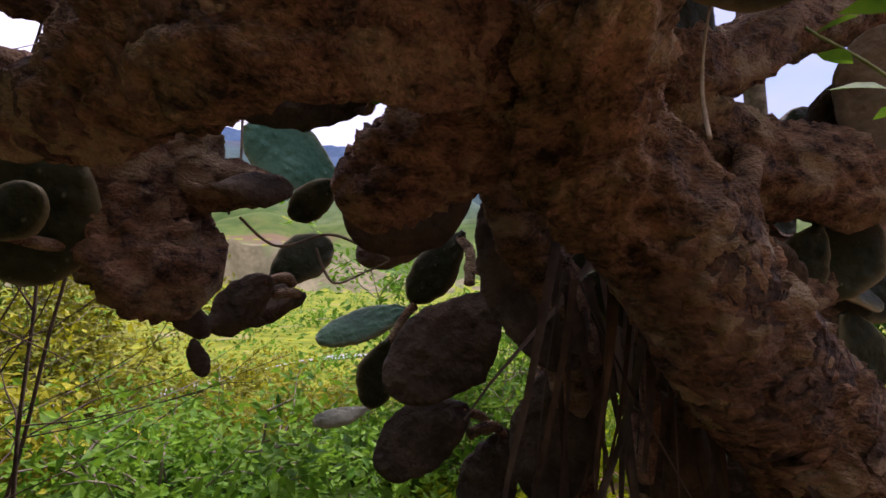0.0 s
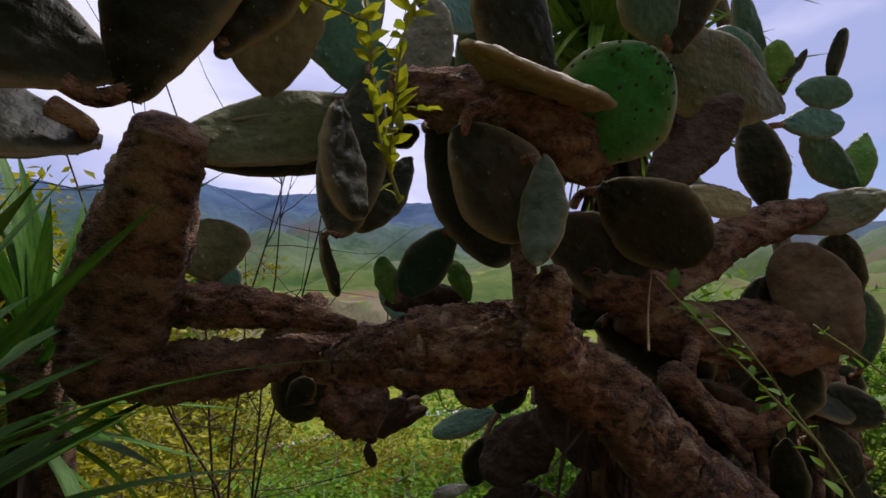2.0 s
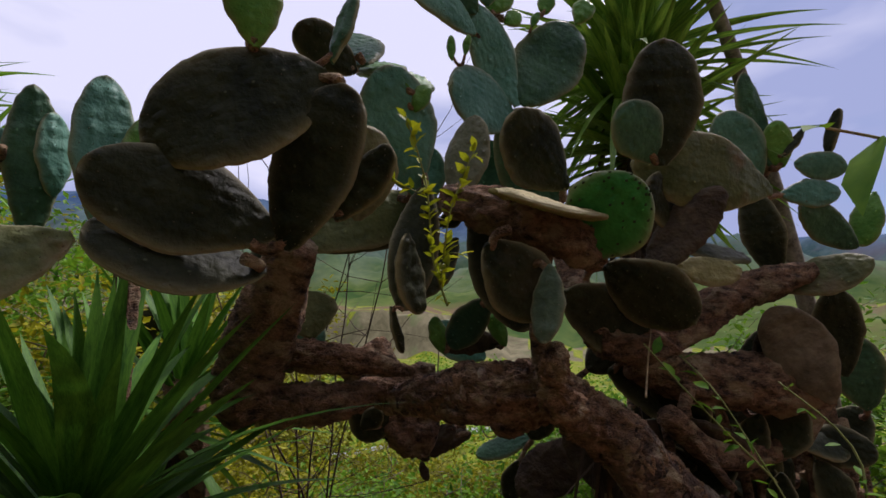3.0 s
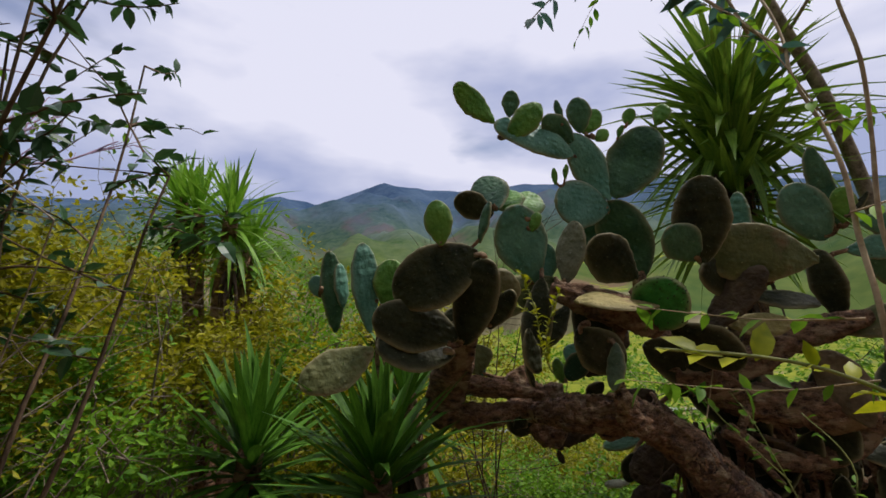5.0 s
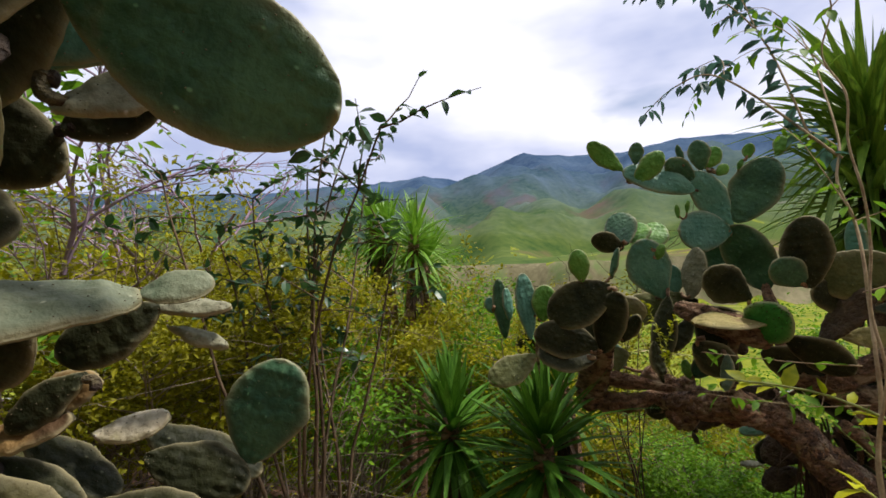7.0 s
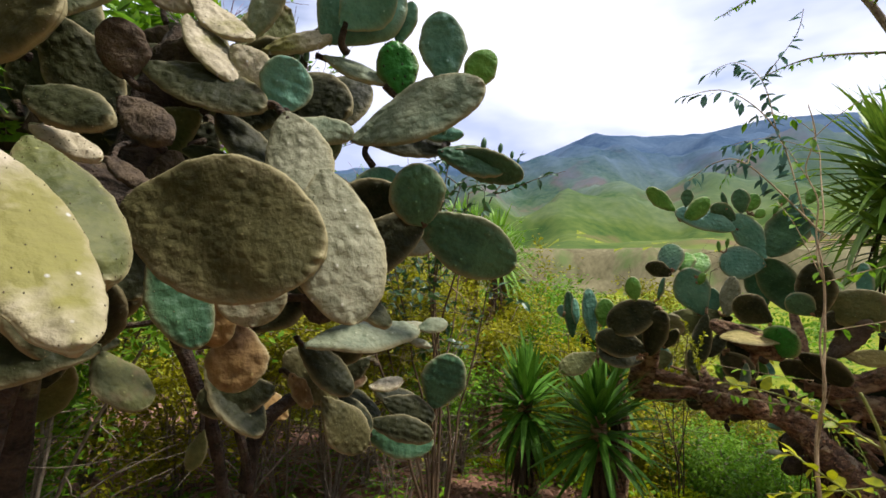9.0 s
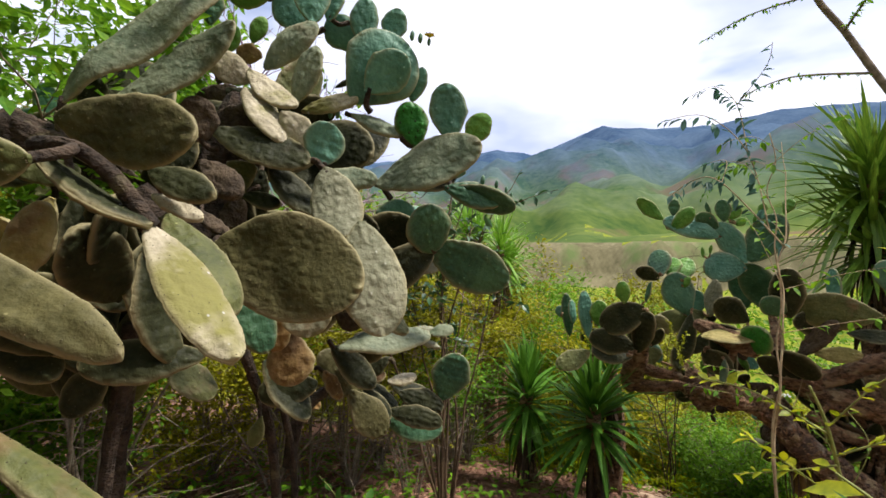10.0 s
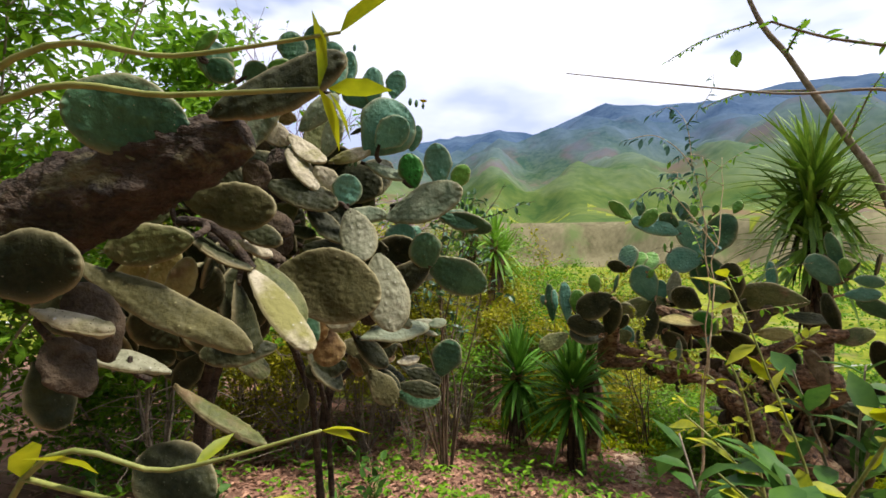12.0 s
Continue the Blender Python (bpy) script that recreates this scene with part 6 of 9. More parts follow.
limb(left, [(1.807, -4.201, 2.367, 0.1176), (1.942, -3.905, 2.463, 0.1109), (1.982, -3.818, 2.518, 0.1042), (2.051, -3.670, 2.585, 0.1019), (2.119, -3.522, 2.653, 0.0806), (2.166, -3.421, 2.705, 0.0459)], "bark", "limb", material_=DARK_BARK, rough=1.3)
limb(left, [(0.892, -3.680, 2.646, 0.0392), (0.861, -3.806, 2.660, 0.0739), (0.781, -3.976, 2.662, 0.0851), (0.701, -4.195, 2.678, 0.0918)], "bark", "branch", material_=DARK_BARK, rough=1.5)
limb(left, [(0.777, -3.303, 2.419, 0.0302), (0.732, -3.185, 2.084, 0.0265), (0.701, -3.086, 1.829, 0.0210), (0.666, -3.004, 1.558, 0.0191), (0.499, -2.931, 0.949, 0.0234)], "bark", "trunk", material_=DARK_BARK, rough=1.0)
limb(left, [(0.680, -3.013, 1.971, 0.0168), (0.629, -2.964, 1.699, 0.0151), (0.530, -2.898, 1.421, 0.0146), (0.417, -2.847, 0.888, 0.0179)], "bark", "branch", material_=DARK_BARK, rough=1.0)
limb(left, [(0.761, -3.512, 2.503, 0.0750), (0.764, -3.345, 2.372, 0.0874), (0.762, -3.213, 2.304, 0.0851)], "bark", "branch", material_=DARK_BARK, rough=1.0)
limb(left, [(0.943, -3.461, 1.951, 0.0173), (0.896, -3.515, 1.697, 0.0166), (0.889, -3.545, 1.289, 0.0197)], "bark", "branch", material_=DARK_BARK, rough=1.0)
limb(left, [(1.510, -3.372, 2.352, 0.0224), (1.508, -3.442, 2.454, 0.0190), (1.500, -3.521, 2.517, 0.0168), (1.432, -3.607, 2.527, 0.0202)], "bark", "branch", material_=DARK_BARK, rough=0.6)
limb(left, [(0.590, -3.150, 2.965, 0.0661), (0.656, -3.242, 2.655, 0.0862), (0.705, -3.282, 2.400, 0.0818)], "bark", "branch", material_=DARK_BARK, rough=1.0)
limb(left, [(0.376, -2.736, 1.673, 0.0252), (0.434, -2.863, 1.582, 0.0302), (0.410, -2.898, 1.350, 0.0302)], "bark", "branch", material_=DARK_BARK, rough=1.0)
# Filler pads closing gaps; the dark ones stand in for inner shade.
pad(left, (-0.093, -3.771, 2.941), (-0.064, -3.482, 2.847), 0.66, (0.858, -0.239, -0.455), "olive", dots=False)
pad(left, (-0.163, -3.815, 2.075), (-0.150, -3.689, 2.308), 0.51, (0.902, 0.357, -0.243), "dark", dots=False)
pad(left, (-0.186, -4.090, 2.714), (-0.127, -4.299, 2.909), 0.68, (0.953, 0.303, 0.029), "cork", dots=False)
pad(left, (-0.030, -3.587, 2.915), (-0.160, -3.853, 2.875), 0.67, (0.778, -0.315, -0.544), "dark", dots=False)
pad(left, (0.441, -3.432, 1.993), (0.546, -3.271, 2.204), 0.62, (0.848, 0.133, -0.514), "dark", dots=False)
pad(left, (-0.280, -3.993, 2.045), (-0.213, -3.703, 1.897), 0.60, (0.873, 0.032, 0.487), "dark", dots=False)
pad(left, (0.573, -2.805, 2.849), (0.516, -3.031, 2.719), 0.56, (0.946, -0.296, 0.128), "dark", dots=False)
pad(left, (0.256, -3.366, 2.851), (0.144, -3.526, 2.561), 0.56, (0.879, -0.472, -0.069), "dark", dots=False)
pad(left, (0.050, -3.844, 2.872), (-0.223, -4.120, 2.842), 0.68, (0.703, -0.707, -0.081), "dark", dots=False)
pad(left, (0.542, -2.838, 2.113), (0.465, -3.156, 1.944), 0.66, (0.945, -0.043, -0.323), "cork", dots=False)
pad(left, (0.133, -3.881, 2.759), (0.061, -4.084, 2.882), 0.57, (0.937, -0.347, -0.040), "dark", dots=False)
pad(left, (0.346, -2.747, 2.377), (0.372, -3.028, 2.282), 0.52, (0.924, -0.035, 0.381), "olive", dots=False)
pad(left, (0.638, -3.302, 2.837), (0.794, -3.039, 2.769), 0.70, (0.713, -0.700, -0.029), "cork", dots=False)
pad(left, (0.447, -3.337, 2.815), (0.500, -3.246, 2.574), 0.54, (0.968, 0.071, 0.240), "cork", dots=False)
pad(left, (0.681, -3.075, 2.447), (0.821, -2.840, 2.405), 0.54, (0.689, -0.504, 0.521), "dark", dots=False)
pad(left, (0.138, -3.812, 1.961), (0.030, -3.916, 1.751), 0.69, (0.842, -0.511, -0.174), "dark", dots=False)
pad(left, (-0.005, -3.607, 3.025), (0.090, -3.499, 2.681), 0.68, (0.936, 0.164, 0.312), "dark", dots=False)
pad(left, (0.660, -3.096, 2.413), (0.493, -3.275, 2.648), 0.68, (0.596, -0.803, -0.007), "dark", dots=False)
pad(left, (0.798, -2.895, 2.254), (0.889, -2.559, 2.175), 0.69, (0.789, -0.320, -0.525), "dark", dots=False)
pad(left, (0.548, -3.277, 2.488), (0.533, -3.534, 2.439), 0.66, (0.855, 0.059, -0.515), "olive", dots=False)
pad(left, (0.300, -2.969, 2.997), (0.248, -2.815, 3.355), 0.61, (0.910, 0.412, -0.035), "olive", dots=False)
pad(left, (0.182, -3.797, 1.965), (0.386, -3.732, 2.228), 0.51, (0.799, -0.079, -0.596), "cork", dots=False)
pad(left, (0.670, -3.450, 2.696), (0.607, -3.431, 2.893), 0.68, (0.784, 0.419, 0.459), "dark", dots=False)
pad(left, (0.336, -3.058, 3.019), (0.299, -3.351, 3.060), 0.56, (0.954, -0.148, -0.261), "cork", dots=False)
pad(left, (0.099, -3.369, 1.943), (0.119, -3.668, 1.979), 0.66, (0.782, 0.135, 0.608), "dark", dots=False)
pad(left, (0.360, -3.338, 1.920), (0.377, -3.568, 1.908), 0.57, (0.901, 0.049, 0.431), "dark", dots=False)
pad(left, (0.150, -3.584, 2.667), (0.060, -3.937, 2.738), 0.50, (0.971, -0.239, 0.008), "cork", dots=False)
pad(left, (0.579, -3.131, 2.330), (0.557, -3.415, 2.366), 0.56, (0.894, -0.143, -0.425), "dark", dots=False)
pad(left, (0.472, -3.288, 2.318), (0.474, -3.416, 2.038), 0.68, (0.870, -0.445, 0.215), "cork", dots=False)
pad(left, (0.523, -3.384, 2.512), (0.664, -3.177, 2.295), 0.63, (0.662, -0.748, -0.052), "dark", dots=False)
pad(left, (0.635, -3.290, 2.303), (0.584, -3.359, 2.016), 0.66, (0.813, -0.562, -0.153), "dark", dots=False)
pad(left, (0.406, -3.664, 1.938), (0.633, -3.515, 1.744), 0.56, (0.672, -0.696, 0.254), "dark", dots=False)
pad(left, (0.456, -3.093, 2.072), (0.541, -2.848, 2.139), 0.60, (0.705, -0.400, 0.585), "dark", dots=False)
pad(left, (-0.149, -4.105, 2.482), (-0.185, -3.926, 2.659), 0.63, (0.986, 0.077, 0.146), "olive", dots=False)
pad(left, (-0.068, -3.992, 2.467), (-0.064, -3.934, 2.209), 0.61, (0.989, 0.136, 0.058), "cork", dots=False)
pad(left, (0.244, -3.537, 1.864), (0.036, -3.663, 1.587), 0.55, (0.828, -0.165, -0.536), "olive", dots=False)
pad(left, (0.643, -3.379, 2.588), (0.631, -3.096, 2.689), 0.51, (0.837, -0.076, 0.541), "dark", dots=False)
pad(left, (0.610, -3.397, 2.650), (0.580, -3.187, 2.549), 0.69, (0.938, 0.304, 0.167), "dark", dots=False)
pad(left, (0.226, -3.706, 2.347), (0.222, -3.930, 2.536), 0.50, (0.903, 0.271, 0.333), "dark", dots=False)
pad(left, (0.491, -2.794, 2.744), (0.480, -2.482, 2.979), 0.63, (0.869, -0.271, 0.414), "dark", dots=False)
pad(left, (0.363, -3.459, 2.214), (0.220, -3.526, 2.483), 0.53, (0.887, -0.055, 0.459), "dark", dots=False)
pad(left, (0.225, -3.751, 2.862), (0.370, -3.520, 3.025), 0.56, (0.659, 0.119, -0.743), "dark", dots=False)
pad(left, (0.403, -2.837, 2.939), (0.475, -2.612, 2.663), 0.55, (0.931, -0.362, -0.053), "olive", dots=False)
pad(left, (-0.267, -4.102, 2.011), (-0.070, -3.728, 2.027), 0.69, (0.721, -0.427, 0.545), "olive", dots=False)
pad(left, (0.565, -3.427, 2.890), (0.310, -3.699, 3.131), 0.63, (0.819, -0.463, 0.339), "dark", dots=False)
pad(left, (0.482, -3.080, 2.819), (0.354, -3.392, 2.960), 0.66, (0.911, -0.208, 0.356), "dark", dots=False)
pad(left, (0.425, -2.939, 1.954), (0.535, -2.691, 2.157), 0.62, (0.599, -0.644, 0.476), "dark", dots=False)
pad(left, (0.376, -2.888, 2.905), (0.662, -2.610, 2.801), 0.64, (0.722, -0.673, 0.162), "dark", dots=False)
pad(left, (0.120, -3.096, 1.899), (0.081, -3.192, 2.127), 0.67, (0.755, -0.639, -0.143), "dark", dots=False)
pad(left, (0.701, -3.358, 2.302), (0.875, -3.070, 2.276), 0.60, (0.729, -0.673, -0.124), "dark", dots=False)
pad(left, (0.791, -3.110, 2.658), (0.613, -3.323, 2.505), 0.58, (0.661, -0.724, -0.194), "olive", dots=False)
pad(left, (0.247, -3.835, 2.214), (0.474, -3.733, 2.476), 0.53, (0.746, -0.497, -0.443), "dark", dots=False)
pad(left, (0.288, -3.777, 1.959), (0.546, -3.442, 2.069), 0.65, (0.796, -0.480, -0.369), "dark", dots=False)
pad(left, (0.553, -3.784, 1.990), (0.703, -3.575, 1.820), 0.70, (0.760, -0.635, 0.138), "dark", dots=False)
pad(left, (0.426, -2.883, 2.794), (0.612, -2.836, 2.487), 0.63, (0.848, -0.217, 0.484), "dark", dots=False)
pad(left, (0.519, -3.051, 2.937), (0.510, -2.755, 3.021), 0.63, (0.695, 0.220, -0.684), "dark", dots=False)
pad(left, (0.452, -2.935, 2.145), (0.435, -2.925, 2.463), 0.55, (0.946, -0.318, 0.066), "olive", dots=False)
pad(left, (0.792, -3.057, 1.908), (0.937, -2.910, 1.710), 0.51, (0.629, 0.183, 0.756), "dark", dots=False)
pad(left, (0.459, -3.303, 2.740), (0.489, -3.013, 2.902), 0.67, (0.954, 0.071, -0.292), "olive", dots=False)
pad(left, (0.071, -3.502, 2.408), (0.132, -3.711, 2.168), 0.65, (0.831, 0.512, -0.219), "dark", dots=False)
pad(left, (0.038, -3.889, 2.628), (0.145, -3.645, 2.885), 0.58, (0.690, 0.365, -0.625), "dark", dots=False)
pad(left, (0.568, -3.907, 2.580), (0.541, -3.715, 2.620), 0.54, (0.974, 0.108, 0.199), "olive", dots=False)
pad(left, (0.434, -3.561, 2.982), (0.426, -3.658, 2.713), 0.53, (0.972, 0.210, -0.101), "dark", dots=False)
pad(left, (-0.389, -4.404, 2.183), (-0.417, -4.701, 2.082), 0.64, (0.948, -0.001, -0.317), "olive", dots=False)
pad(left, (0.334, -3.457, 1.965), (0.123, -3.831, 1.917), 0.54, (0.839, -0.495, 0.225), "olive", dots=False)
pad(left, (-0.072, -4.284, 2.242), (-0.009, -4.418, 2.096), 0.62, (0.946, 0.264, 0.191), "dark", dots=False)
pad(left, (0.428, -3.637, 2.655), (0.344, -3.800, 2.810), 0.64, (0.752, 0.208, 0.625), "dark", dots=False)
pad(left, (0.296, -3.889, 2.631), (0.295, -4.134, 2.670), 0.67, (0.993, -0.016, -0.114), "dark", dots=False)
pad(left, (-0.006, -4.195, 2.285), (-0.106, -4.142, 2.069), 0.53, (0.846, 0.438, -0.305), "dark", dots=False)
pad(left, (0.722, -2.909, 2.117), (0.651, -3.143, 2.270), 0.51, (0.837, 0.032, 0.546), "dark", dots=False)
pad(left, (0.693, -3.330, 2.152), (0.499, -3.634, 2.195), 0.53, (0.635, -0.635, -0.439), "dark", dots=False)
pad(left, (0.397, -3.495, 2.024), (0.485, -3.372, 2.193), 0.52, (0.771, -0.633, 0.070), "dark", dots=False)
pad(left, (-0.073, -4.041, 2.220), (0.124, -3.913, 2.019), 0.65, (0.742, -0.550, 0.384), "dark", dots=False)
pad(left, (0.611, -2.874, 2.434), (0.602, -3.113, 2.456), 0.57, (0.886, 0.001, -0.464), "olive", dots=False)
pad(left, (0.059, -4.078, 1.875), (0.129, -3.809, 2.077), 0.60, (0.835, 0.183, -0.519), "olive", dots=False)
pad(left, (0.396, -4.024, 2.275), (0.507, -3.733, 2.156), 0.65, (0.944, -0.289, 0.160), "dark", dots=False)
pad(left, (0.415, -3.402, 1.891), (0.498, -3.241, 1.702), 0.70, (0.650, 0.414, 0.637), "olive", dots=False)
pad(left, (-0.034, -3.511, 2.356), (-0.224, -3.786, 2.463), 0.64, (0.657, -0.189, 0.730), "cork", dots=False)
pad(left, (0.370, -2.859, 2.930), (0.450, -2.633, 2.634), 0.64, (0.972, -0.213, 0.097), "dark", dots=False)
pad(left, (-0.029, -3.785, 2.240), (-0.224, -3.955, 1.915), 0.57, (0.717, 0.322, -0.618), "dark", dots=False)
pad(left, (0.318, -2.790, 2.741), (0.138, -3.044, 2.778), 0.68, (0.661, -0.532, -0.529), "dark", dots=False)
pad(left, (-0.154, -3.799, 2.263), (-0.275, -4.065, 2.053), 0.59, (0.891, -0.072, -0.448), "dark", dots=False)
limb(left, [(1.143, -3.223, 2.320, 0.0110), (1.099, -3.238, 2.344, 0.0121), (1.078, -3.222, 2.360, 0.0137)], "bark", "joint", material_=DARK_BARK, rough=0.8, sides=10, sub=4, plates=0)
limb(left, [(1.560, -3.794, 2.256, 0.0102), (1.556, -3.806, 2.331, 0.0113), (1.576, -3.770, 2.386, 0.0128)], "bark", "joint", material_=DARK_BARK, rough=0.8, sides=10, sub=4, plates=0)
limb(left, [(1.643, -3.576, 2.454, 0.0110), (1.580, -3.520, 2.489, 0.0121), (1.500, -3.521, 2.517, 0.0137)], "bark", "joint", material_=DARK_BARK, rough=0.8, sides=10, sub=4, plates=0)
limb(left, [(0.941, -3.684, 2.782, 0.0110), (0.915, -3.697, 2.697, 0.0121), (0.892, -3.680, 2.646, 0.0137)], "bark", "joint", material_=DARK_BARK, rough=0.8, sides=10, sub=4, plates=0)
limb(left, [(0.803, -3.585, 2.817, 0.0110), (0.751, -3.587, 2.774, 0.0121), (0.711, -3.548, 2.769, 0.0137)], "bark", "joint", material_=DARK_BARK, rough=0.8, sides=10, sub=4, plates=0)
limb(left, [(1.686, -3.720, 2.098, 0.0073), (1.693, -3.713, 2.054, 0.0081), (1.712, -3.663, 2.027, 0.0091)], "bark", "joint", material_=DARK_BARK, rough=0.8, sides=10, sub=4, plates=0)
limb(left, [(0.899, -2.893, 1.829, 0.0109), (0.898, -2.880, 1.824, 0.0120), (0.891, -2.898, 1.811, 0.0136)], "bark", "joint", material_=DARK_BARK, rough=0.8, sides=10, sub=4, plates=0)
limb(left, [(0.354, -2.386, 1.481, 0.0110), (0.344, -2.409, 1.472, 0.0121), (0.339, -2.405, 1.457, 0.0137)], "bark", "joint", material_=DARK_BARK, rough=0.8, sides=10, sub=4, plates=0)
limb(left, [(0.748, -2.439, 2.271, 0.0110), (0.739, -2.470, 2.286, 0.0121), (0.738, -2.469, 2.317, 0.0137)], "bark", "joint", material_=DARK_BARK, rough=0.8, sides=10, sub=4, plates=0)
limb(left, [(0.613, -2.530, 2.411, 0.0110), (0.609, -2.526, 2.375, 0.0121), (0.611, -2.509, 2.367, 0.0137)], "bark", "joint", material_=DARK_BARK, rough=0.8, sides=10, sub=4, plates=0)
limb(left, [(0.729, -2.495, 2.352, 0.0110), (0.728, -2.489, 2.319, 0.0121), (0.740, -2.454, 2.309, 0.0137)], "bark", "joint", material_=DARK_BARK, rough=0.8, sides=10, sub=4, plates=0)
limb(left, [(1.004, -2.880, 2.613, 0.0110), (0.971, -2.909, 2.659, 0.0121), (0.957, -2.928, 2.667, 0.0137)], "bark", "joint", material_=DARK_BARK, rough=0.8, sides=10, sub=4, plates=0)
limb(left, [(0.934, -2.853, 2.625, 0.0087), (0.934, -2.881, 2.648, 0.0096), (0.938, -2.875, 2.668, 0.0109)], "bark", "joint", material_=DARK_BARK, rough=0.8, sides=10, sub=4, plates=0)
limb(left, [(0.828, -2.300, 2.637, 0.0110), (0.813, -2.312, 2.641, 0.0121), (0.811, -2.299, 2.637, 0.0137)], "bark", "joint", material_=DARK_BARK, rough=0.8, sides=10, sub=4, plates=0)
limb(left, [(0.625, -2.527, 2.698, 0.0110), (0.620, -2.540, 2.651, 0.0121), (0.637, -2.509, 2.598, 0.0137)], "bark", "joint", material_=DARK_BARK, rough=0.8, sides=10, sub=4, plates=0)
limb(left, [(0.898, -2.698, 3.001, 0.0110), (0.866, -2.704, 2.944, 0.0121), (0.851, -2.679, 2.919, 0.0137)], "bark", "joint", material_=DARK_BARK, rough=0.8, sides=10, sub=4, plates=0)
limb(left, [(0.931, -2.505, 2.791, 0.0110), (0.920, -2.527, 2.781, 0.0121), (0.909, -2.562, 2.812, 0.0137)], "bark", "joint", material_=DARK_BARK, rough=0.8, sides=10, sub=4, plates=0)
limb(left, [(1.124, -2.439, 2.780, 0.0110), (1.135, -2.414, 2.765, 0.0121), (1.146, -2.395, 2.787, 0.0137)], "bark", "joint", material_=DARK_BARK, rough=0.8, sides=10, sub=4, plates=0)
limb(left, [(1.158, -2.366, 2.777, 0.0091), (1.147, -2.387, 2.769, 0.0100), (1.146, -2.395, 2.789, 0.0113)], "bark", "joint", material_=DARK_BARK, rough=0.8, sides=10, sub=4, plates=0)
limb(left, [(0.645, -2.660, 3.303, 0.0110), (0.617, -2.661, 3.294, 0.0121), (0.588, -2.664, 3.324, 0.0137)], "bark", "joint", material_=DARK_BARK, rough=0.8, sides=10, sub=4, plates=0)
limb(left, [(0.787, -3.156, 2.936, 0.0110), (0.775, -3.155, 2.948, 0.0121), (0.771, -3.142, 2.938, 0.0137)], "bark", "joint", material_=DARK_BARK, rough=0.8, sides=10, sub=4, plates=0)
limb(left, [(0.820, -3.311, 2.740, 0.0110), (0.812, -3.277, 2.703, 0.0121), (0.813, -3.245, 2.704, 0.0137)], "bark", "joint", material_=DARK_BARK, rough=0.8, sides=10, sub=4, plates=0)
limb(left, [(0.522, -3.079, 3.482, 0.0106), (0.502, -3.050, 3.513, 0.0116), (0.465, -3.060, 3.543, 0.0132)], "bark", "joint", material_=DARK_BARK, rough=0.8, sides=10, sub=4, plates=0)
limb(left, [(0.468, -2.927, 3.391, 0.0110), (0.494, -2.862, 3.371, 0.0121), (0.511, -2.817, 3.396, 0.0137)], "bark", "joint", material_=DARK_BARK, rough=0.8, sides=10, sub=4, plates=0)
limb(left, [(0.637, -2.819, 3.395, 0.0099), (0.629, -2.777, 3.372, 0.0109), (0.627, -2.729, 3.392, 0.0124)], "bark", "joint", material_=DARK_BARK, rough=0.8, sides=10, sub=4, plates=0)
limb(left, [(0.461, -3.086, 3.538, 0.0110), (0.442, -3.067, 3.515, 0.0121), (0.422, -3.051, 3.528, 0.0137)], "bark", "joint", material_=DARK_BARK, rough=0.8, sides=10, sub=4, plates=0)
limb(left, [(0.314, -3.262, 3.275, 0.0106), (0.316, -3.271, 3.176, 0.0116), (0.331, -3.255, 3.122, 0.0132)], "bark", "joint", material_=DARK_BARK, rough=0.8, sides=10, sub=4, plates=0)
limb(left, [(0.923, -3.288, 2.614, 0.0096), (0.881, -3.260, 2.581, 0.0106), (0.864, -3.193, 2.512, 0.0120)], "bark", "joint", material_=DARK_BARK, rough=0.8, sides=10, sub=4, plates=0)
limb(left, [(1.204, -3.399, 2.525, 0.0093), (1.190, -3.403, 2.509, 0.0103), (1.201, -3.380, 2.478, 0.0117)], "bark", "joint", material_=DARK_BARK, rough=0.8, sides=10, sub=4, plates=0)
limb(left, [(0.846, -3.212, 2.393, 0.0090), (0.800, -3.220, 2.332, 0.0099), (0.762, -3.213, 2.304, 0.0112)], "bark", "joint", material_=DARK_BARK, rough=0.8, sides=10, sub=4, plates=0)
limb(left, [(0.796, -3.132, 2.535, 0.0079), (0.773, -3.132, 2.563, 0.0087), (0.764, -3.092, 2.583, 0.0098)], "bark", "joint", material_=DARK_BARK, rough=0.8, sides=10, sub=4, plates=0)
limb(left, [(0.893, -3.641, 2.462, 0.0110), (0.891, -3.671, 2.579, 0.0121), (0.892, -3.680, 2.646, 0.0137)], "bark", "joint", material_=DARK_BARK, rough=0.8, sides=10, sub=4, plates=0)
limb(left, [(1.251, -3.409, 2.280, 0.0105), (1.233, -3.389, 2.368, 0.0116), (1.219, -3.357, 2.406, 0.0132)], "bark", "joint", material_=DARK_BARK, rough=0.8, sides=10, sub=4, plates=0)
limb(left, [(1.046, -3.285, 2.434, 0.0069), (1.011, -3.280, 2.480, 0.0075), (0.991, -3.240, 2.499, 0.0086)], "bark", "joint", material_=DARK_BARK, rough=0.8, sides=10, sub=4, plates=0)
limb(left, [(0.712, -3.516, 2.889, 0.0110), (0.676, -3.535, 2.869, 0.0121), (0.644, -3.523, 2.807, 0.0137)], "bark", "joint", material_=DARK_BARK, rough=0.8, sides=10, sub=4, plates=0)
limb(left, [(0.566, -3.208, 3.004, 0.0110), (0.574, -3.189, 2.993, 0.0121), (0.590, -3.150, 2.965, 0.0137)], "bark", "joint", material_=DARK_BARK, rough=0.8, sides=10, sub=4, plates=0)
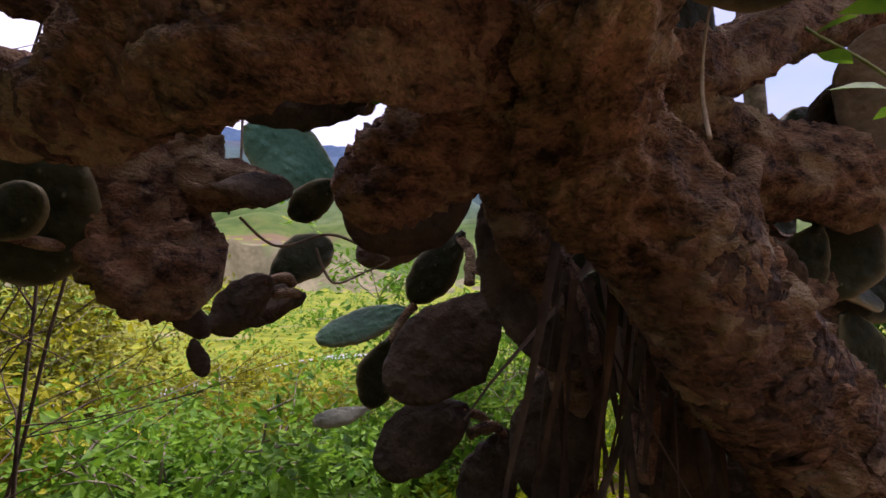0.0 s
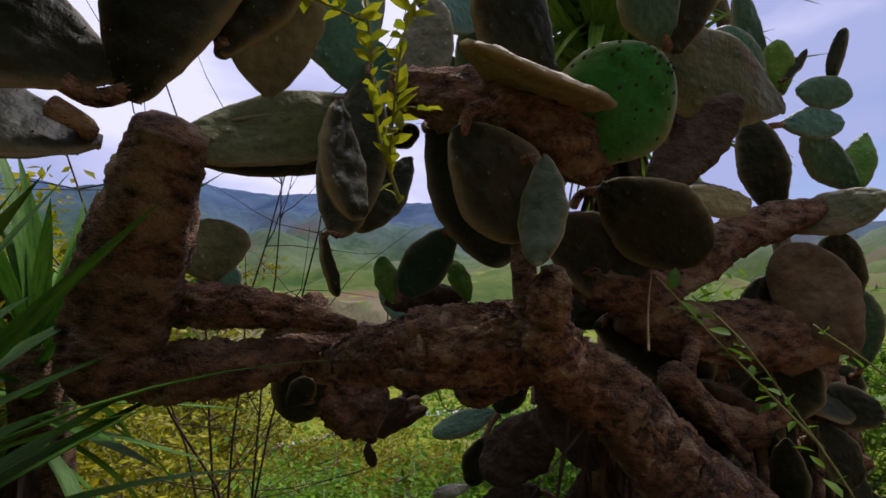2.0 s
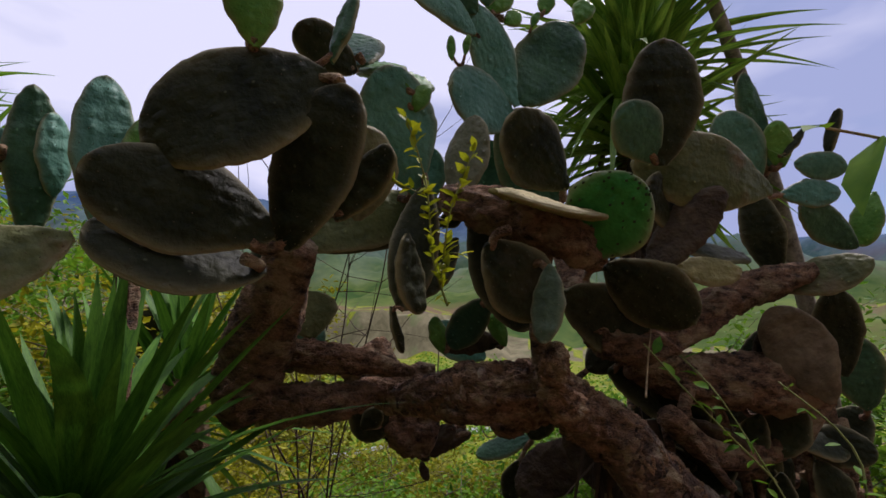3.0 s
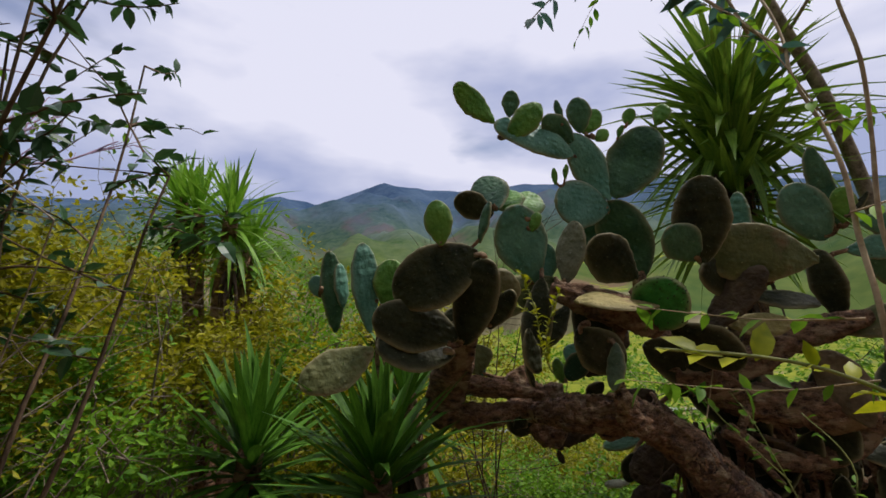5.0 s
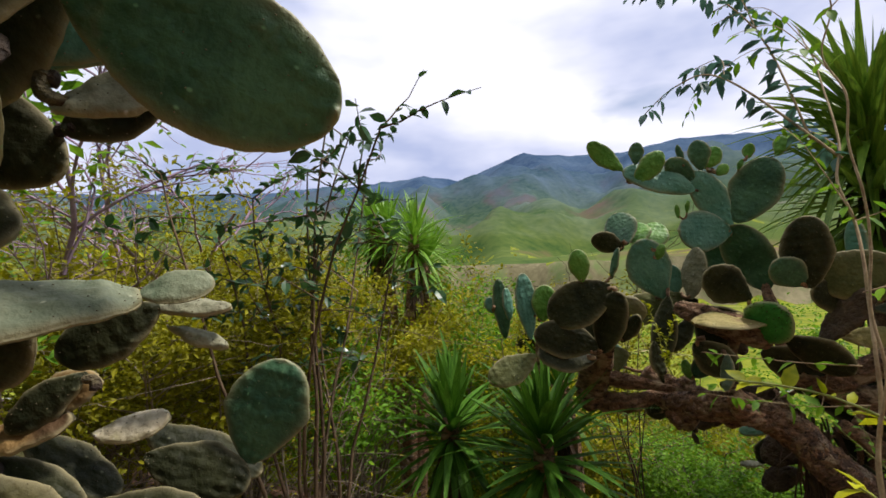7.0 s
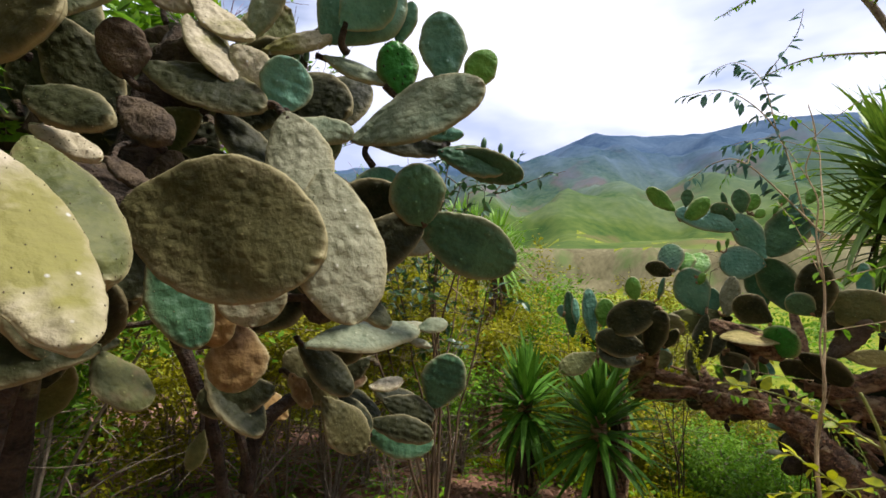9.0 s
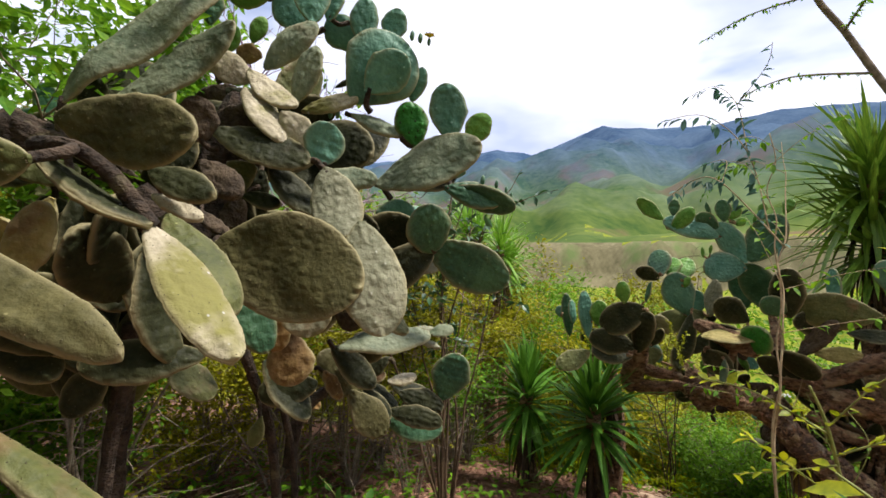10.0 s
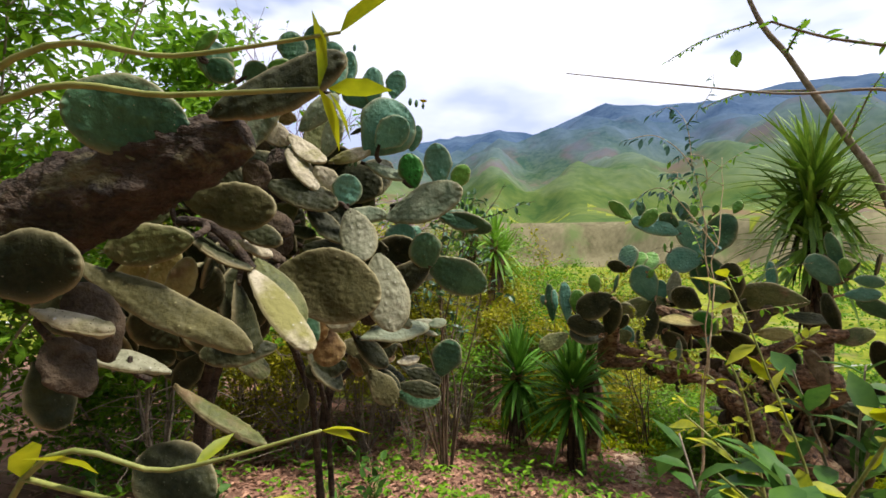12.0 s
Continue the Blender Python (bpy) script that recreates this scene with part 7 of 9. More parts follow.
limb(left, [(0.667, -3.085, 2.646, 0.0110), (0.652, -3.082, 2.685, 0.0121), (0.631, -3.096, 2.689, 0.0137)], "bark", "joint", material_=DARK_BARK, rough=0.8, sides=10, sub=4, plates=0)
limb(left, [(0.758, -3.059, 1.671, 0.0075), (0.729, -3.065, 1.773, 0.0082), (0.701, -3.086, 1.829, 0.0093)], "bark", "joint", material_=DARK_BARK, rough=0.8, sides=10, sub=4, plates=0)
limb(left, [(0.816, -2.729, 2.897, 0.0092), (0.799, -2.760, 2.912, 0.0101), (0.793, -2.769, 2.916, 0.0115)], "bark", "joint", material_=DARK_BARK, rough=0.8, sides=10, sub=4, plates=0)
limb(left, [(-0.197, -4.135, 2.959, 0.0088), (-0.190, -4.141, 2.937, 0.0097), (-0.170, -4.117, 2.926, 0.0110)], "bark", "joint", material_=DARK_BARK, rough=0.8, sides=10, sub=4, plates=0)
limb(left, [(0.571, -3.710, 2.879, 0.0090), (0.501, -3.707, 2.854, 0.0099), (0.444, -3.680, 2.872, 0.0113)], "bark", "joint", material_=DARK_BARK, rough=0.8, sides=10, sub=4, plates=0)
limb(left, [(2.124, -3.922, 2.384, 0.0110), (2.026, -3.933, 2.424, 0.0121), (1.942, -3.905, 2.463, 0.0137)], "bark", "joint", material_=DARK_BARK, rough=0.8, sides=10, sub=4, plates=0)
limb(left, [(2.032, -3.843, 2.274, 0.0071), (2.028, -3.852, 2.250, 0.0078), (2.041, -3.822, 2.215, 0.0089)], "bark", "joint", material_=DARK_BARK, rough=0.8, sides=10, sub=4, plates=0)
limb(left, [(2.072, -3.753, 2.105, 0.0097), (2.025, -3.744, 2.104, 0.0106), (1.966, -3.766, 2.147, 0.0121)], "bark", "joint", material_=DARK_BARK, rough=0.8, sides=10, sub=4, plates=0)
limb(left, [(1.954, -3.870, 2.129, 0.0095), (1.956, -3.841, 2.174, 0.0104), (1.963, -3.796, 2.178, 0.0118)], "bark", "joint", material_=DARK_BARK, rough=0.8, sides=10, sub=4, plates=0)
limb(left, [(1.212, -3.559, 3.244, 0.0067), (1.216, -3.552, 3.200, 0.0074), (1.230, -3.518, 3.185, 0.0084)], "bark", "joint", material_=DARK_BARK, rough=0.8, sides=10, sub=4, plates=0)
limb(left, [(1.232, -3.513, 3.181, 0.0095), (1.214, -3.545, 3.214, 0.0105), (1.207, -3.551, 3.229, 0.0119)], "bark", "joint", material_=DARK_BARK, rough=0.8, sides=10, sub=4, plates=0)
limb(left, [(1.043, -3.368, 3.220, 0.0090), (1.028, -3.407, 3.195, 0.0099), (1.026, -3.420, 3.187, 0.0113)], "bark", "joint", material_=DARK_BARK, rough=0.8, sides=10, sub=4, plates=0)
limb(left, [(1.029, -2.466, 2.355, 0.0110), (1.015, -2.452, 2.343, 0.0121), (1.009, -2.448, 2.355, 0.0137)], "bark", "joint", material_=DARK_BARK, rough=0.8, sides=10, sub=4, plates=0)
limb(left, [(0.816, -2.274, 2.639, 0.0110), (0.783, -2.279, 2.673, 0.0121), (0.769, -2.255, 2.696, 0.0137)], "bark", "joint", material_=DARK_BARK, rough=0.8, sides=10, sub=4, plates=0)
limb(left, [(0.807, -2.534, 2.268, 0.0110), (0.791, -2.512, 2.329, 0.0121), (0.697, -2.612, 2.384, 0.0137)], "bark", "joint", material_=DARK_BARK, rough=0.8, sides=10, sub=4, plates=0)
limb(left, [(0.389, -2.575, 1.663, 0.0110), (0.367, -2.552, 1.645, 0.0121), (0.346, -2.551, 1.649, 0.0137)], "bark", "joint", material_=DARK_BARK, rough=0.8, sides=10, sub=4, plates=0)
limb(left, [(0.167, -2.552, 1.624, 0.0110), (0.105, -2.549, 1.668, 0.0121), (0.071, -2.522, 1.685, 0.0137)], "bark", "joint", material_=DARK_BARK, rough=0.8, sides=10, sub=4, plates=0)
limb(left, [(0.630, -2.438, 2.271, 0.0100), (0.608, -2.459, 2.267, 0.0110), (0.590, -2.455, 2.277, 0.0125)], "bark", "joint", material_=DARK_BARK, rough=0.8, sides=10, sub=4, plates=0)
limb(left, [(0.728, -2.364, 2.733, 0.0081), (0.706, -2.374, 2.716, 0.0089), (0.701, -2.358, 2.696, 0.0102)], "bark", "joint", material_=DARK_BARK, rough=0.8, sides=10, sub=4, plates=0)
limb(left, [(0.511, -2.725, 1.896, 0.0110), (0.500, -2.745, 1.925, 0.0121), (0.498, -2.748, 1.937, 0.0137)], "bark", "joint", material_=DARK_BARK, rough=0.8, sides=10, sub=4, plates=0)
limb(left, [(0.391, -2.430, 1.811, 0.0089), (0.404, -2.403, 1.811, 0.0098), (0.411, -2.398, 1.791, 0.0112)], "bark", "joint", material_=DARK_BARK, rough=0.8, sides=10, sub=4, plates=0)
limb(left, [(0.376, -2.396, 1.539, 0.0110), (0.351, -2.407, 1.542, 0.0121), (0.340, -2.396, 1.542, 0.0137)], "bark", "joint", material_=DARK_BARK, rough=0.8, sides=10, sub=4, plates=0)
limb(left, [(0.481, -2.754, 1.776, 0.0087), (0.443, -2.781, 1.800, 0.0095), (0.413, -2.790, 1.793, 0.0108)], "bark", "joint", material_=DARK_BARK, rough=0.8, sides=10, sub=4, plates=0)
limb(left, [(0.639, -2.763, 2.234, 0.0110), (0.599, -2.770, 2.217, 0.0121), (0.572, -2.753, 2.219, 0.0137)], "bark", "joint", material_=DARK_BARK, rough=0.8, sides=10, sub=4, plates=0)
limb(left, [(0.517, -2.683, 2.320, 0.0110), (0.506, -2.716, 2.339, 0.0121), (0.503, -2.725, 2.347, 0.0137)], "bark", "joint", material_=DARK_BARK, rough=0.8, sides=10, sub=4, plates=0)
limb(left, [(0.563, -2.785, 2.203, 0.0110), (0.553, -2.808, 2.200, 0.0121), (0.552, -2.808, 2.184, 0.0137)], "bark", "joint", material_=DARK_BARK, rough=0.8, sides=10, sub=4, plates=0)
limb(left, [(-0.182, -4.106, 2.729, 0.0110), (-0.200, -4.068, 2.734, 0.0121), (-0.211, -4.058, 2.764, 0.0137)], "bark", "joint", material_=DARK_BARK, rough=0.8, sides=10, sub=4, plates=0)
limb(left, [(-0.039, -3.607, 2.912, 0.0110), (-0.045, -3.567, 2.917, 0.0121), (-0.066, -3.556, 2.919, 0.0137)], "bark", "joint", material_=DARK_BARK, rough=0.8, sides=10, sub=4, plates=0)
limb(left, [(0.448, -3.420, 2.009, 0.0110), (0.422, -3.445, 2.004, 0.0121), (0.408, -3.450, 2.022, 0.0137)], "bark", "joint", material_=DARK_BARK, rough=0.8, sides=10, sub=4, plates=0)
limb(left, [(0.568, -2.823, 2.839, 0.0110), (0.547, -2.769, 2.856, 0.0121), (0.518, -2.748, 2.854, 0.0137)], "bark", "joint", material_=DARK_BARK, rough=0.8, sides=10, sub=4, plates=0)
limb(left, [(0.538, -2.856, 2.103, 0.0110), (0.542, -2.841, 2.127, 0.0121), (0.541, -2.848, 2.139, 0.0137)], "bark", "joint", material_=DARK_BARK, rough=0.8, sides=10, sub=4, plates=0)
limb(left, [(0.126, -3.899, 2.770, 0.0110), (0.113, -3.881, 2.760, 0.0121), (0.090, -3.890, 2.766, 0.0137)], "bark", "joint", material_=DARK_BARK, rough=0.8, sides=10, sub=4, plates=0)
limb(left, [(0.646, -3.286, 2.833, 0.0110), (0.626, -3.337, 2.832, 0.0121), (0.621, -3.361, 2.825, 0.0137)], "bark", "joint", material_=DARK_BARK, rough=0.8, sides=10, sub=4, plates=0)
limb(left, [(0.452, -3.330, 2.795, 0.0110), (0.459, -3.322, 2.823, 0.0121), (0.472, -3.304, 2.822, 0.0137)], "bark", "joint", material_=DARK_BARK, rough=0.8, sides=10, sub=4, plates=0)
limb(left, [(0.690, -3.058, 2.443, 0.0110), (0.661, -3.086, 2.460, 0.0121), (0.647, -3.086, 2.469, 0.0137)], "bark", "joint", material_=DARK_BARK, rough=0.8, sides=10, sub=4, plates=0)
limb(left, [(-0.000, -3.600, 3.006, 0.0110), (-0.021, -3.624, 3.006, 0.0121), (-0.031, -3.636, 2.972, 0.0137)], "bark", "joint", material_=DARK_BARK, rough=0.8, sides=10, sub=4, plates=0)
limb(left, [(0.651, -3.107, 2.427, 0.0110), (0.649, -3.090, 2.417, 0.0121), (0.635, -3.090, 2.427, 0.0137)], "bark", "joint", material_=DARK_BARK, rough=0.8, sides=10, sub=4, plates=0)
limb(left, [(0.803, -2.873, 2.250, 0.0110), (0.798, -2.878, 2.241, 0.0121), (0.801, -2.850, 2.225, 0.0137)], "bark", "joint", material_=DARK_BARK, rough=0.8, sides=10, sub=4, plates=0)
limb(left, [(0.547, -3.299, 2.484, 0.0110), (0.550, -3.290, 2.496, 0.0121), (0.551, -3.312, 2.501, 0.0137)], "bark", "joint", material_=DARK_BARK, rough=0.8, sides=10, sub=4, plates=0)
limb(left, [(0.195, -3.793, 1.982, 0.0110), (0.160, -3.794, 1.959, 0.0121), (0.144, -3.788, 1.961, 0.0137)], "bark", "joint", material_=DARK_BARK, rough=0.8, sides=10, sub=4, plates=0)
limb(left, [(0.664, -3.448, 2.713, 0.0110), (0.665, -3.436, 2.703, 0.0121), (0.658, -3.423, 2.719, 0.0137)], "bark", "joint", material_=DARK_BARK, rough=0.8, sides=10, sub=4, plates=0)
limb(left, [(0.333, -3.079, 3.022, 0.0110), (0.315, -3.032, 3.044, 0.0121), (0.292, -3.023, 3.070, 0.0137)], "bark", "joint", material_=DARK_BARK, rough=0.8, sides=10, sub=4, plates=0)
limb(left, [(0.101, -3.390, 1.945, 0.0110), (0.098, -3.277, 1.959, 0.0121), (0.100, -3.221, 1.980, 0.0137)], "bark", "joint", material_=DARK_BARK, rough=0.8, sides=10, sub=4, plates=0)
limb(left, [(0.144, -3.604, 2.671, 0.0110), (0.158, -3.567, 2.644, 0.0121), (0.165, -3.563, 2.625, 0.0137)], "bark", "joint", material_=DARK_BARK, rough=0.8, sides=10, sub=4, plates=0)
limb(left, [(0.577, -3.152, 2.332, 0.0110), (0.591, -3.098, 2.368, 0.0121), (0.600, -3.088, 2.409, 0.0137)], "bark", "joint", material_=DARK_BARK, rough=0.8, sides=10, sub=4, plates=0)
limb(left, [(0.536, -3.372, 2.499, 0.0110), (0.532, -3.375, 2.514, 0.0121), (0.545, -3.362, 2.512, 0.0137)], "bark", "joint", material_=DARK_BARK, rough=0.8, sides=10, sub=4, plates=0)
limb(left, [(0.632, -3.295, 2.283, 0.0110), (0.630, -3.284, 2.317, 0.0121), (0.622, -3.278, 2.324, 0.0137)], "bark", "joint", material_=DARK_BARK, rough=0.8, sides=10, sub=4, plates=0)
limb(left, [(0.421, -3.654, 1.926, 0.0110), (0.386, -3.664, 1.936, 0.0121), (0.370, -3.660, 1.930, 0.0137)], "bark", "joint", material_=DARK_BARK, rough=0.8, sides=10, sub=4, plates=0)
limb(left, [(0.462, -3.073, 2.078, 0.0110), (0.462, -3.105, 2.082, 0.0121), (0.471, -3.109, 2.094, 0.0137)], "bark", "joint", material_=DARK_BARK, rough=0.8, sides=10, sub=4, plates=0)
limb(left, [(-0.069, -3.988, 2.446, 0.0110), (-0.122, -3.999, 2.488, 0.0121), (-0.174, -4.002, 2.482, 0.0137)], "bark", "joint", material_=DARK_BARK, rough=0.8, sides=10, sub=4, plates=0)
limb(left, [(0.492, -2.776, 2.757, 0.0110), (0.498, -2.785, 2.735, 0.0121), (0.503, -2.771, 2.730, 0.0137)], "bark", "joint", material_=DARK_BARK, rough=0.8, sides=10, sub=4, plates=0)
limb(left, [(0.235, -3.735, 2.873, 0.0110), (0.181, -3.747, 2.874, 0.0121), (0.146, -3.726, 2.897, 0.0137)], "bark", "joint", material_=DARK_BARK, rough=0.8, sides=10, sub=4, plates=0)
limb(left, [(-0.257, -4.084, 2.012, 0.0110), (-0.275, -4.090, 2.032, 0.0121), (-0.275, -4.065, 2.053, 0.0137)], "bark", "joint", material_=DARK_BARK, rough=0.8, sides=10, sub=4, plates=0)
limb(left, [(0.391, -2.873, 2.900, 0.0110), (0.368, -2.878, 2.889, 0.0121), (0.368, -2.862, 2.870, 0.0137)], "bark", "joint", material_=DARK_BARK, rough=0.8, sides=10, sub=4, plates=0)
limb(left, [(0.779, -3.124, 2.649, 0.0110), (0.779, -3.090, 2.681, 0.0121), (0.757, -3.081, 2.695, 0.0137)], "bark", "joint", material_=DARK_BARK, rough=0.8, sides=10, sub=4, plates=0)
limb(left, [(0.300, -3.760, 1.965, 0.0110), (0.240, -3.791, 1.975, 0.0121), (0.206, -3.789, 1.996, 0.0137)], "bark", "joint", material_=DARK_BARK, rough=0.8, sides=10, sub=4, plates=0)
limb(left, [(0.566, -3.770, 1.981, 0.0110), (0.519, -3.800, 2.055, 0.0121), (0.503, -3.797, 2.106, 0.0137)], "bark", "joint", material_=DARK_BARK, rough=0.8, sides=10, sub=4, plates=0)
limb(left, [(0.437, -2.881, 2.776, 0.0110), (0.405, -2.874, 2.806, 0.0121), (0.390, -2.864, 2.810, 0.0137)], "bark", "joint", material_=DARK_BARK, rough=0.8, sides=10, sub=4, plates=0)
limb(left, [(0.518, -3.029, 2.944, 0.0110), (0.505, -3.062, 2.924, 0.0121), (0.491, -3.066, 2.914, 0.0137)], "bark", "joint", material_=DARK_BARK, rough=0.8, sides=10, sub=4, plates=0)
limb(left, [(0.451, -2.934, 2.166, 0.0110), (0.446, -2.928, 2.112, 0.0121), (0.439, -2.920, 2.093, 0.0137)], "bark", "joint", material_=DARK_BARK, rough=0.8, sides=10, sub=4, plates=0)
limb(left, [(0.076, -3.516, 2.393, 0.0110), (0.003, -3.506, 2.418, 0.0121), (-0.058, -3.530, 2.403, 0.0137)], "bark", "joint", material_=DARK_BARK, rough=0.8, sides=10, sub=4, plates=0)
limb(left, [(0.434, -3.568, 2.962, 0.0110), (0.437, -3.561, 3.000, 0.0121), (0.437, -3.563, 3.010, 0.0137)], "bark", "joint", material_=DARK_BARK, rough=0.8, sides=10, sub=4, plates=0)
limb(left, [(0.420, -3.652, 2.669, 0.0110), (0.429, -3.642, 2.679, 0.0121), (0.426, -3.658, 2.713, 0.0137)], "bark", "joint", material_=DARK_BARK, rough=0.8, sides=10, sub=4, plates=0)
limb(left, [(0.296, -3.911, 2.634, 0.0110), (0.257, -3.867, 2.588, 0.0121), (0.218, -3.873, 2.550, 0.0137)], "bark", "joint", material_=DARK_BARK, rough=0.8, sides=10, sub=4, plates=0)
limb(left, [(-0.015, -4.190, 2.265, 0.0110), (-0.030, -4.244, 2.261, 0.0121), (-0.069, -4.286, 2.210, 0.0137)], "bark", "joint", material_=DARK_BARK, rough=0.8, sides=10, sub=4, plates=0)
limb(left, [(0.716, -2.927, 2.129, 0.0110), (0.710, -2.883, 2.100, 0.0121), (0.773, -2.757, 2.095, 0.0137)], "bark", "joint", material_=DARK_BARK, rough=0.8, sides=10, sub=4, plates=0)
limb(left, [(0.405, -3.483, 2.041, 0.0105), (0.376, -3.504, 1.992, 0.0116), (0.362, -3.503, 1.972, 0.0131)], "bark", "joint", material_=DARK_BARK, rough=0.8, sides=10, sub=4, plates=0)
limb(left, [(-0.060, -4.032, 2.206, 0.0110), (-0.067, -4.019, 2.230, 0.0121), (-0.054, -3.991, 2.230, 0.0137)], "bark", "joint", material_=DARK_BARK, rough=0.8, sides=10, sub=4, plates=0)
limb(left, [(0.610, -2.895, 2.435, 0.0110), (0.612, -2.846, 2.459, 0.0121), (0.612, -2.836, 2.487, 0.0137)], "bark", "joint", material_=DARK_BARK, rough=0.8, sides=10, sub=4, plates=0)
limb(left, [(0.064, -4.062, 1.887, 0.0110), (0.063, -4.031, 1.852, 0.0121), (0.072, -3.960, 1.847, 0.0137)], "bark", "joint", material_=DARK_BARK, rough=0.8, sides=10, sub=4, plates=0)
limb(left, [(0.404, -4.006, 2.268, 0.0110), (0.357, -3.973, 2.300, 0.0121), (0.330, -3.889, 2.312, 0.0137)], "bark", "joint", material_=DARK_BARK, rough=0.8, sides=10, sub=4, plates=0)
limb(left, [(0.422, -3.389, 1.876, 0.0110), (0.391, -3.407, 1.893, 0.0121), (0.369, -3.405, 1.886, 0.0137)], "bark", "joint", material_=DARK_BARK, rough=0.8, sides=10, sub=4, plates=0)
limb(left, [(-0.039, -3.794, 2.223, 0.0110), (-0.045, -3.833, 2.257, 0.0121), (-0.075, -3.892, 2.251, 0.0137)], "bark", "joint", material_=DARK_BARK, rough=0.8, sides=10, sub=4, plates=0)



def shade_fill():
    """Added pads whose dark colour stands for shade inside the sprawling cactus."""
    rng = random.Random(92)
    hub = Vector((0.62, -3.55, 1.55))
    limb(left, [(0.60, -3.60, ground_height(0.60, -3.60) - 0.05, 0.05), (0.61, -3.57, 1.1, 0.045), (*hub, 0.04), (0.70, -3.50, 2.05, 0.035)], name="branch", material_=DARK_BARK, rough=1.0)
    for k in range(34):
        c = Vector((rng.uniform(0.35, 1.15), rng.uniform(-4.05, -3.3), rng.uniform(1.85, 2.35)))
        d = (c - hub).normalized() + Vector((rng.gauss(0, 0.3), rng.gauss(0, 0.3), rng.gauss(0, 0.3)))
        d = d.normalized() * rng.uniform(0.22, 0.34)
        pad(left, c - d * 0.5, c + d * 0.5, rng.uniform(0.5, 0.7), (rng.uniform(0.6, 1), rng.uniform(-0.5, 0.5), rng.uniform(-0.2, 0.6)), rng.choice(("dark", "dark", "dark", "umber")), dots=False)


shade_fill()


# ---- yuccas ----
def yucca(at, heads, label, leaf_mat, leaf_len, leaf_w, n_leaves, seed, trunk_r=0.07):
    """Stems with rosettes of sword leaves; heads are (x, y, z) of each rosette's heart."""
    rng = random.Random(seed)
    base = Vector((at[0], at[1], ground_height(at[0], at[1]) - 0.02))
    y = thing("yucca", base, label, "yucca", "yuccas")
    variants = []
    for k in range(6):
        v, f = [], []
        bend = (0.06, 0.16, 0.28, 0.4, 0.03, 0.55)[k]
        n = 8
        for i in range(n + 1):
            s = i / n
            w = (0.55 + 0.45 * min(1, s * 3)) * (1 - max(0, (s - 0.35) / 0.65) ** 1.6)
            zc = -bend * s * s
            for u, zz in ((-1, 0.35), (0, 0), (1, 0.35)):
                v.append((u * w * 0.5, s, zc + zz * w * 0.028))
        for i in range(n):
            a = 3 * i
            f += [(a, a + 1, a + 4, a + 3), (a + 1, a + 2, a + 5, a + 4)]
        variants.append(mesh_from("sword_leaf", v, f, leaf_mat))
    dead = mesh_from("dead_leaf", v, f, DEAD_STRAP)
    for hx, hy, hz in heads:
        h = Vector((hx, hy, hz))
        foot = base + Vector((rng.uniform(-0.05, 0.05), rng.uniform(-0.05, 0.05), 0))
        mid = foot.lerp(h, 0.55) + Vector((rng.uniform(-0.06, 0.06), rng.uniform(-0.06, 0.06), 0))
        limb(y, [(*foot, trunk_r * 1.3), (*mid, trunk_r), (*h, trunk_r * 0.9)], name="stem", rough=1.2, sides=12, sub=5)
        for i in range(n_leaves):
            f = (i + 0.5) / n_leaves
            el = radians(86 - 128 * f ** 1.15 + rng.uniform(-10, 10))
            az = i * 2.39996 + rng.uniform(-0.2, 0.2)
            d = Vector((math.cos(az) * math.cos(el), math.sin(az) * math.cos(el), math.sin(el)))
            L = leaf_len * rng.uniform(0.75, 1.08) * (1 if f > 0.12 else 0.75)
            start = h - Vector((0, 0, 1)) * (0.34 * leaf_len * f) + d * trunk_r * 0.5
            up = Vector((0, 0, 1)) if abs(d.z) < 0.95 else Vector((1, 0, 0))
            m = frame_of(start, d, up) @ Matrix.Diagonal((leaf_w * rng.uniform(0.8, 1.15), L, L, 1))
            part("sword_leaf", rng.choice(variants), y, m)
        for i in range(44):
            az = i * 2.39996 + rng.uniform(-0.3, 0.3)
            el = radians(rng.uniform(-84, -40))
            d = Vector((math.cos(az) * math.cos(el), math.sin(az) * math.cos(el), math.sin(el)))
            m = frame_of(h - Vector((0, 0, leaf_len * rng.uniform(0.25, 0.95))), d, (0, 0, 1)) @ Matrix.Diagonal((leaf_w * 0.8, leaf_len * rng.uniform(0.5, 0.85), leaf_len * 0.5, 1))
            part("dead_leaf", dead, y, m, "dark withered leaf")
    return y


yucca((-0.70, 0.0), [(-0.66, -0.12, 1.07)], "green yucca rosette with broad sword leaves", YUCCA_LEAF, 0.66, 0.062, 105, 1)
yucca((-1.42, -0.30), [(-1.36, -0.34, 1.08)], "green yucca rosette with drooping sword leaves", YUCCA_LEAF, 0.62, 0.060, 105, 2)
yucca((-1.1, 0.5), [(-1.02, 0.42, 1.30)], "slender upright yucca rosette behind the cactus", YUCCA_LEAF, 0.6, 0.045, 60, 5)
yucca((0.5, 2.0), [(0.52, 1.95, 2.72), (0.54, 1.9, 3.2)], "tall yucca with bright crown over dark sword leaves", YUCCA_DARK, 0.82, 0.064, 170, 3, 0.08)
yucca((-2.75, 0.15), [(-2.71, 0.14, 2.62), (-3.35, 0.15, 2.75), (-3.68, 0.13, 2.9), (-3.1, 0.5, 2.4)], "tall yucca with skylight-brightened green crowns among shrubs", YUCCA_SKYLIT, 0.55, 0.042, 90, 4, 0.06)


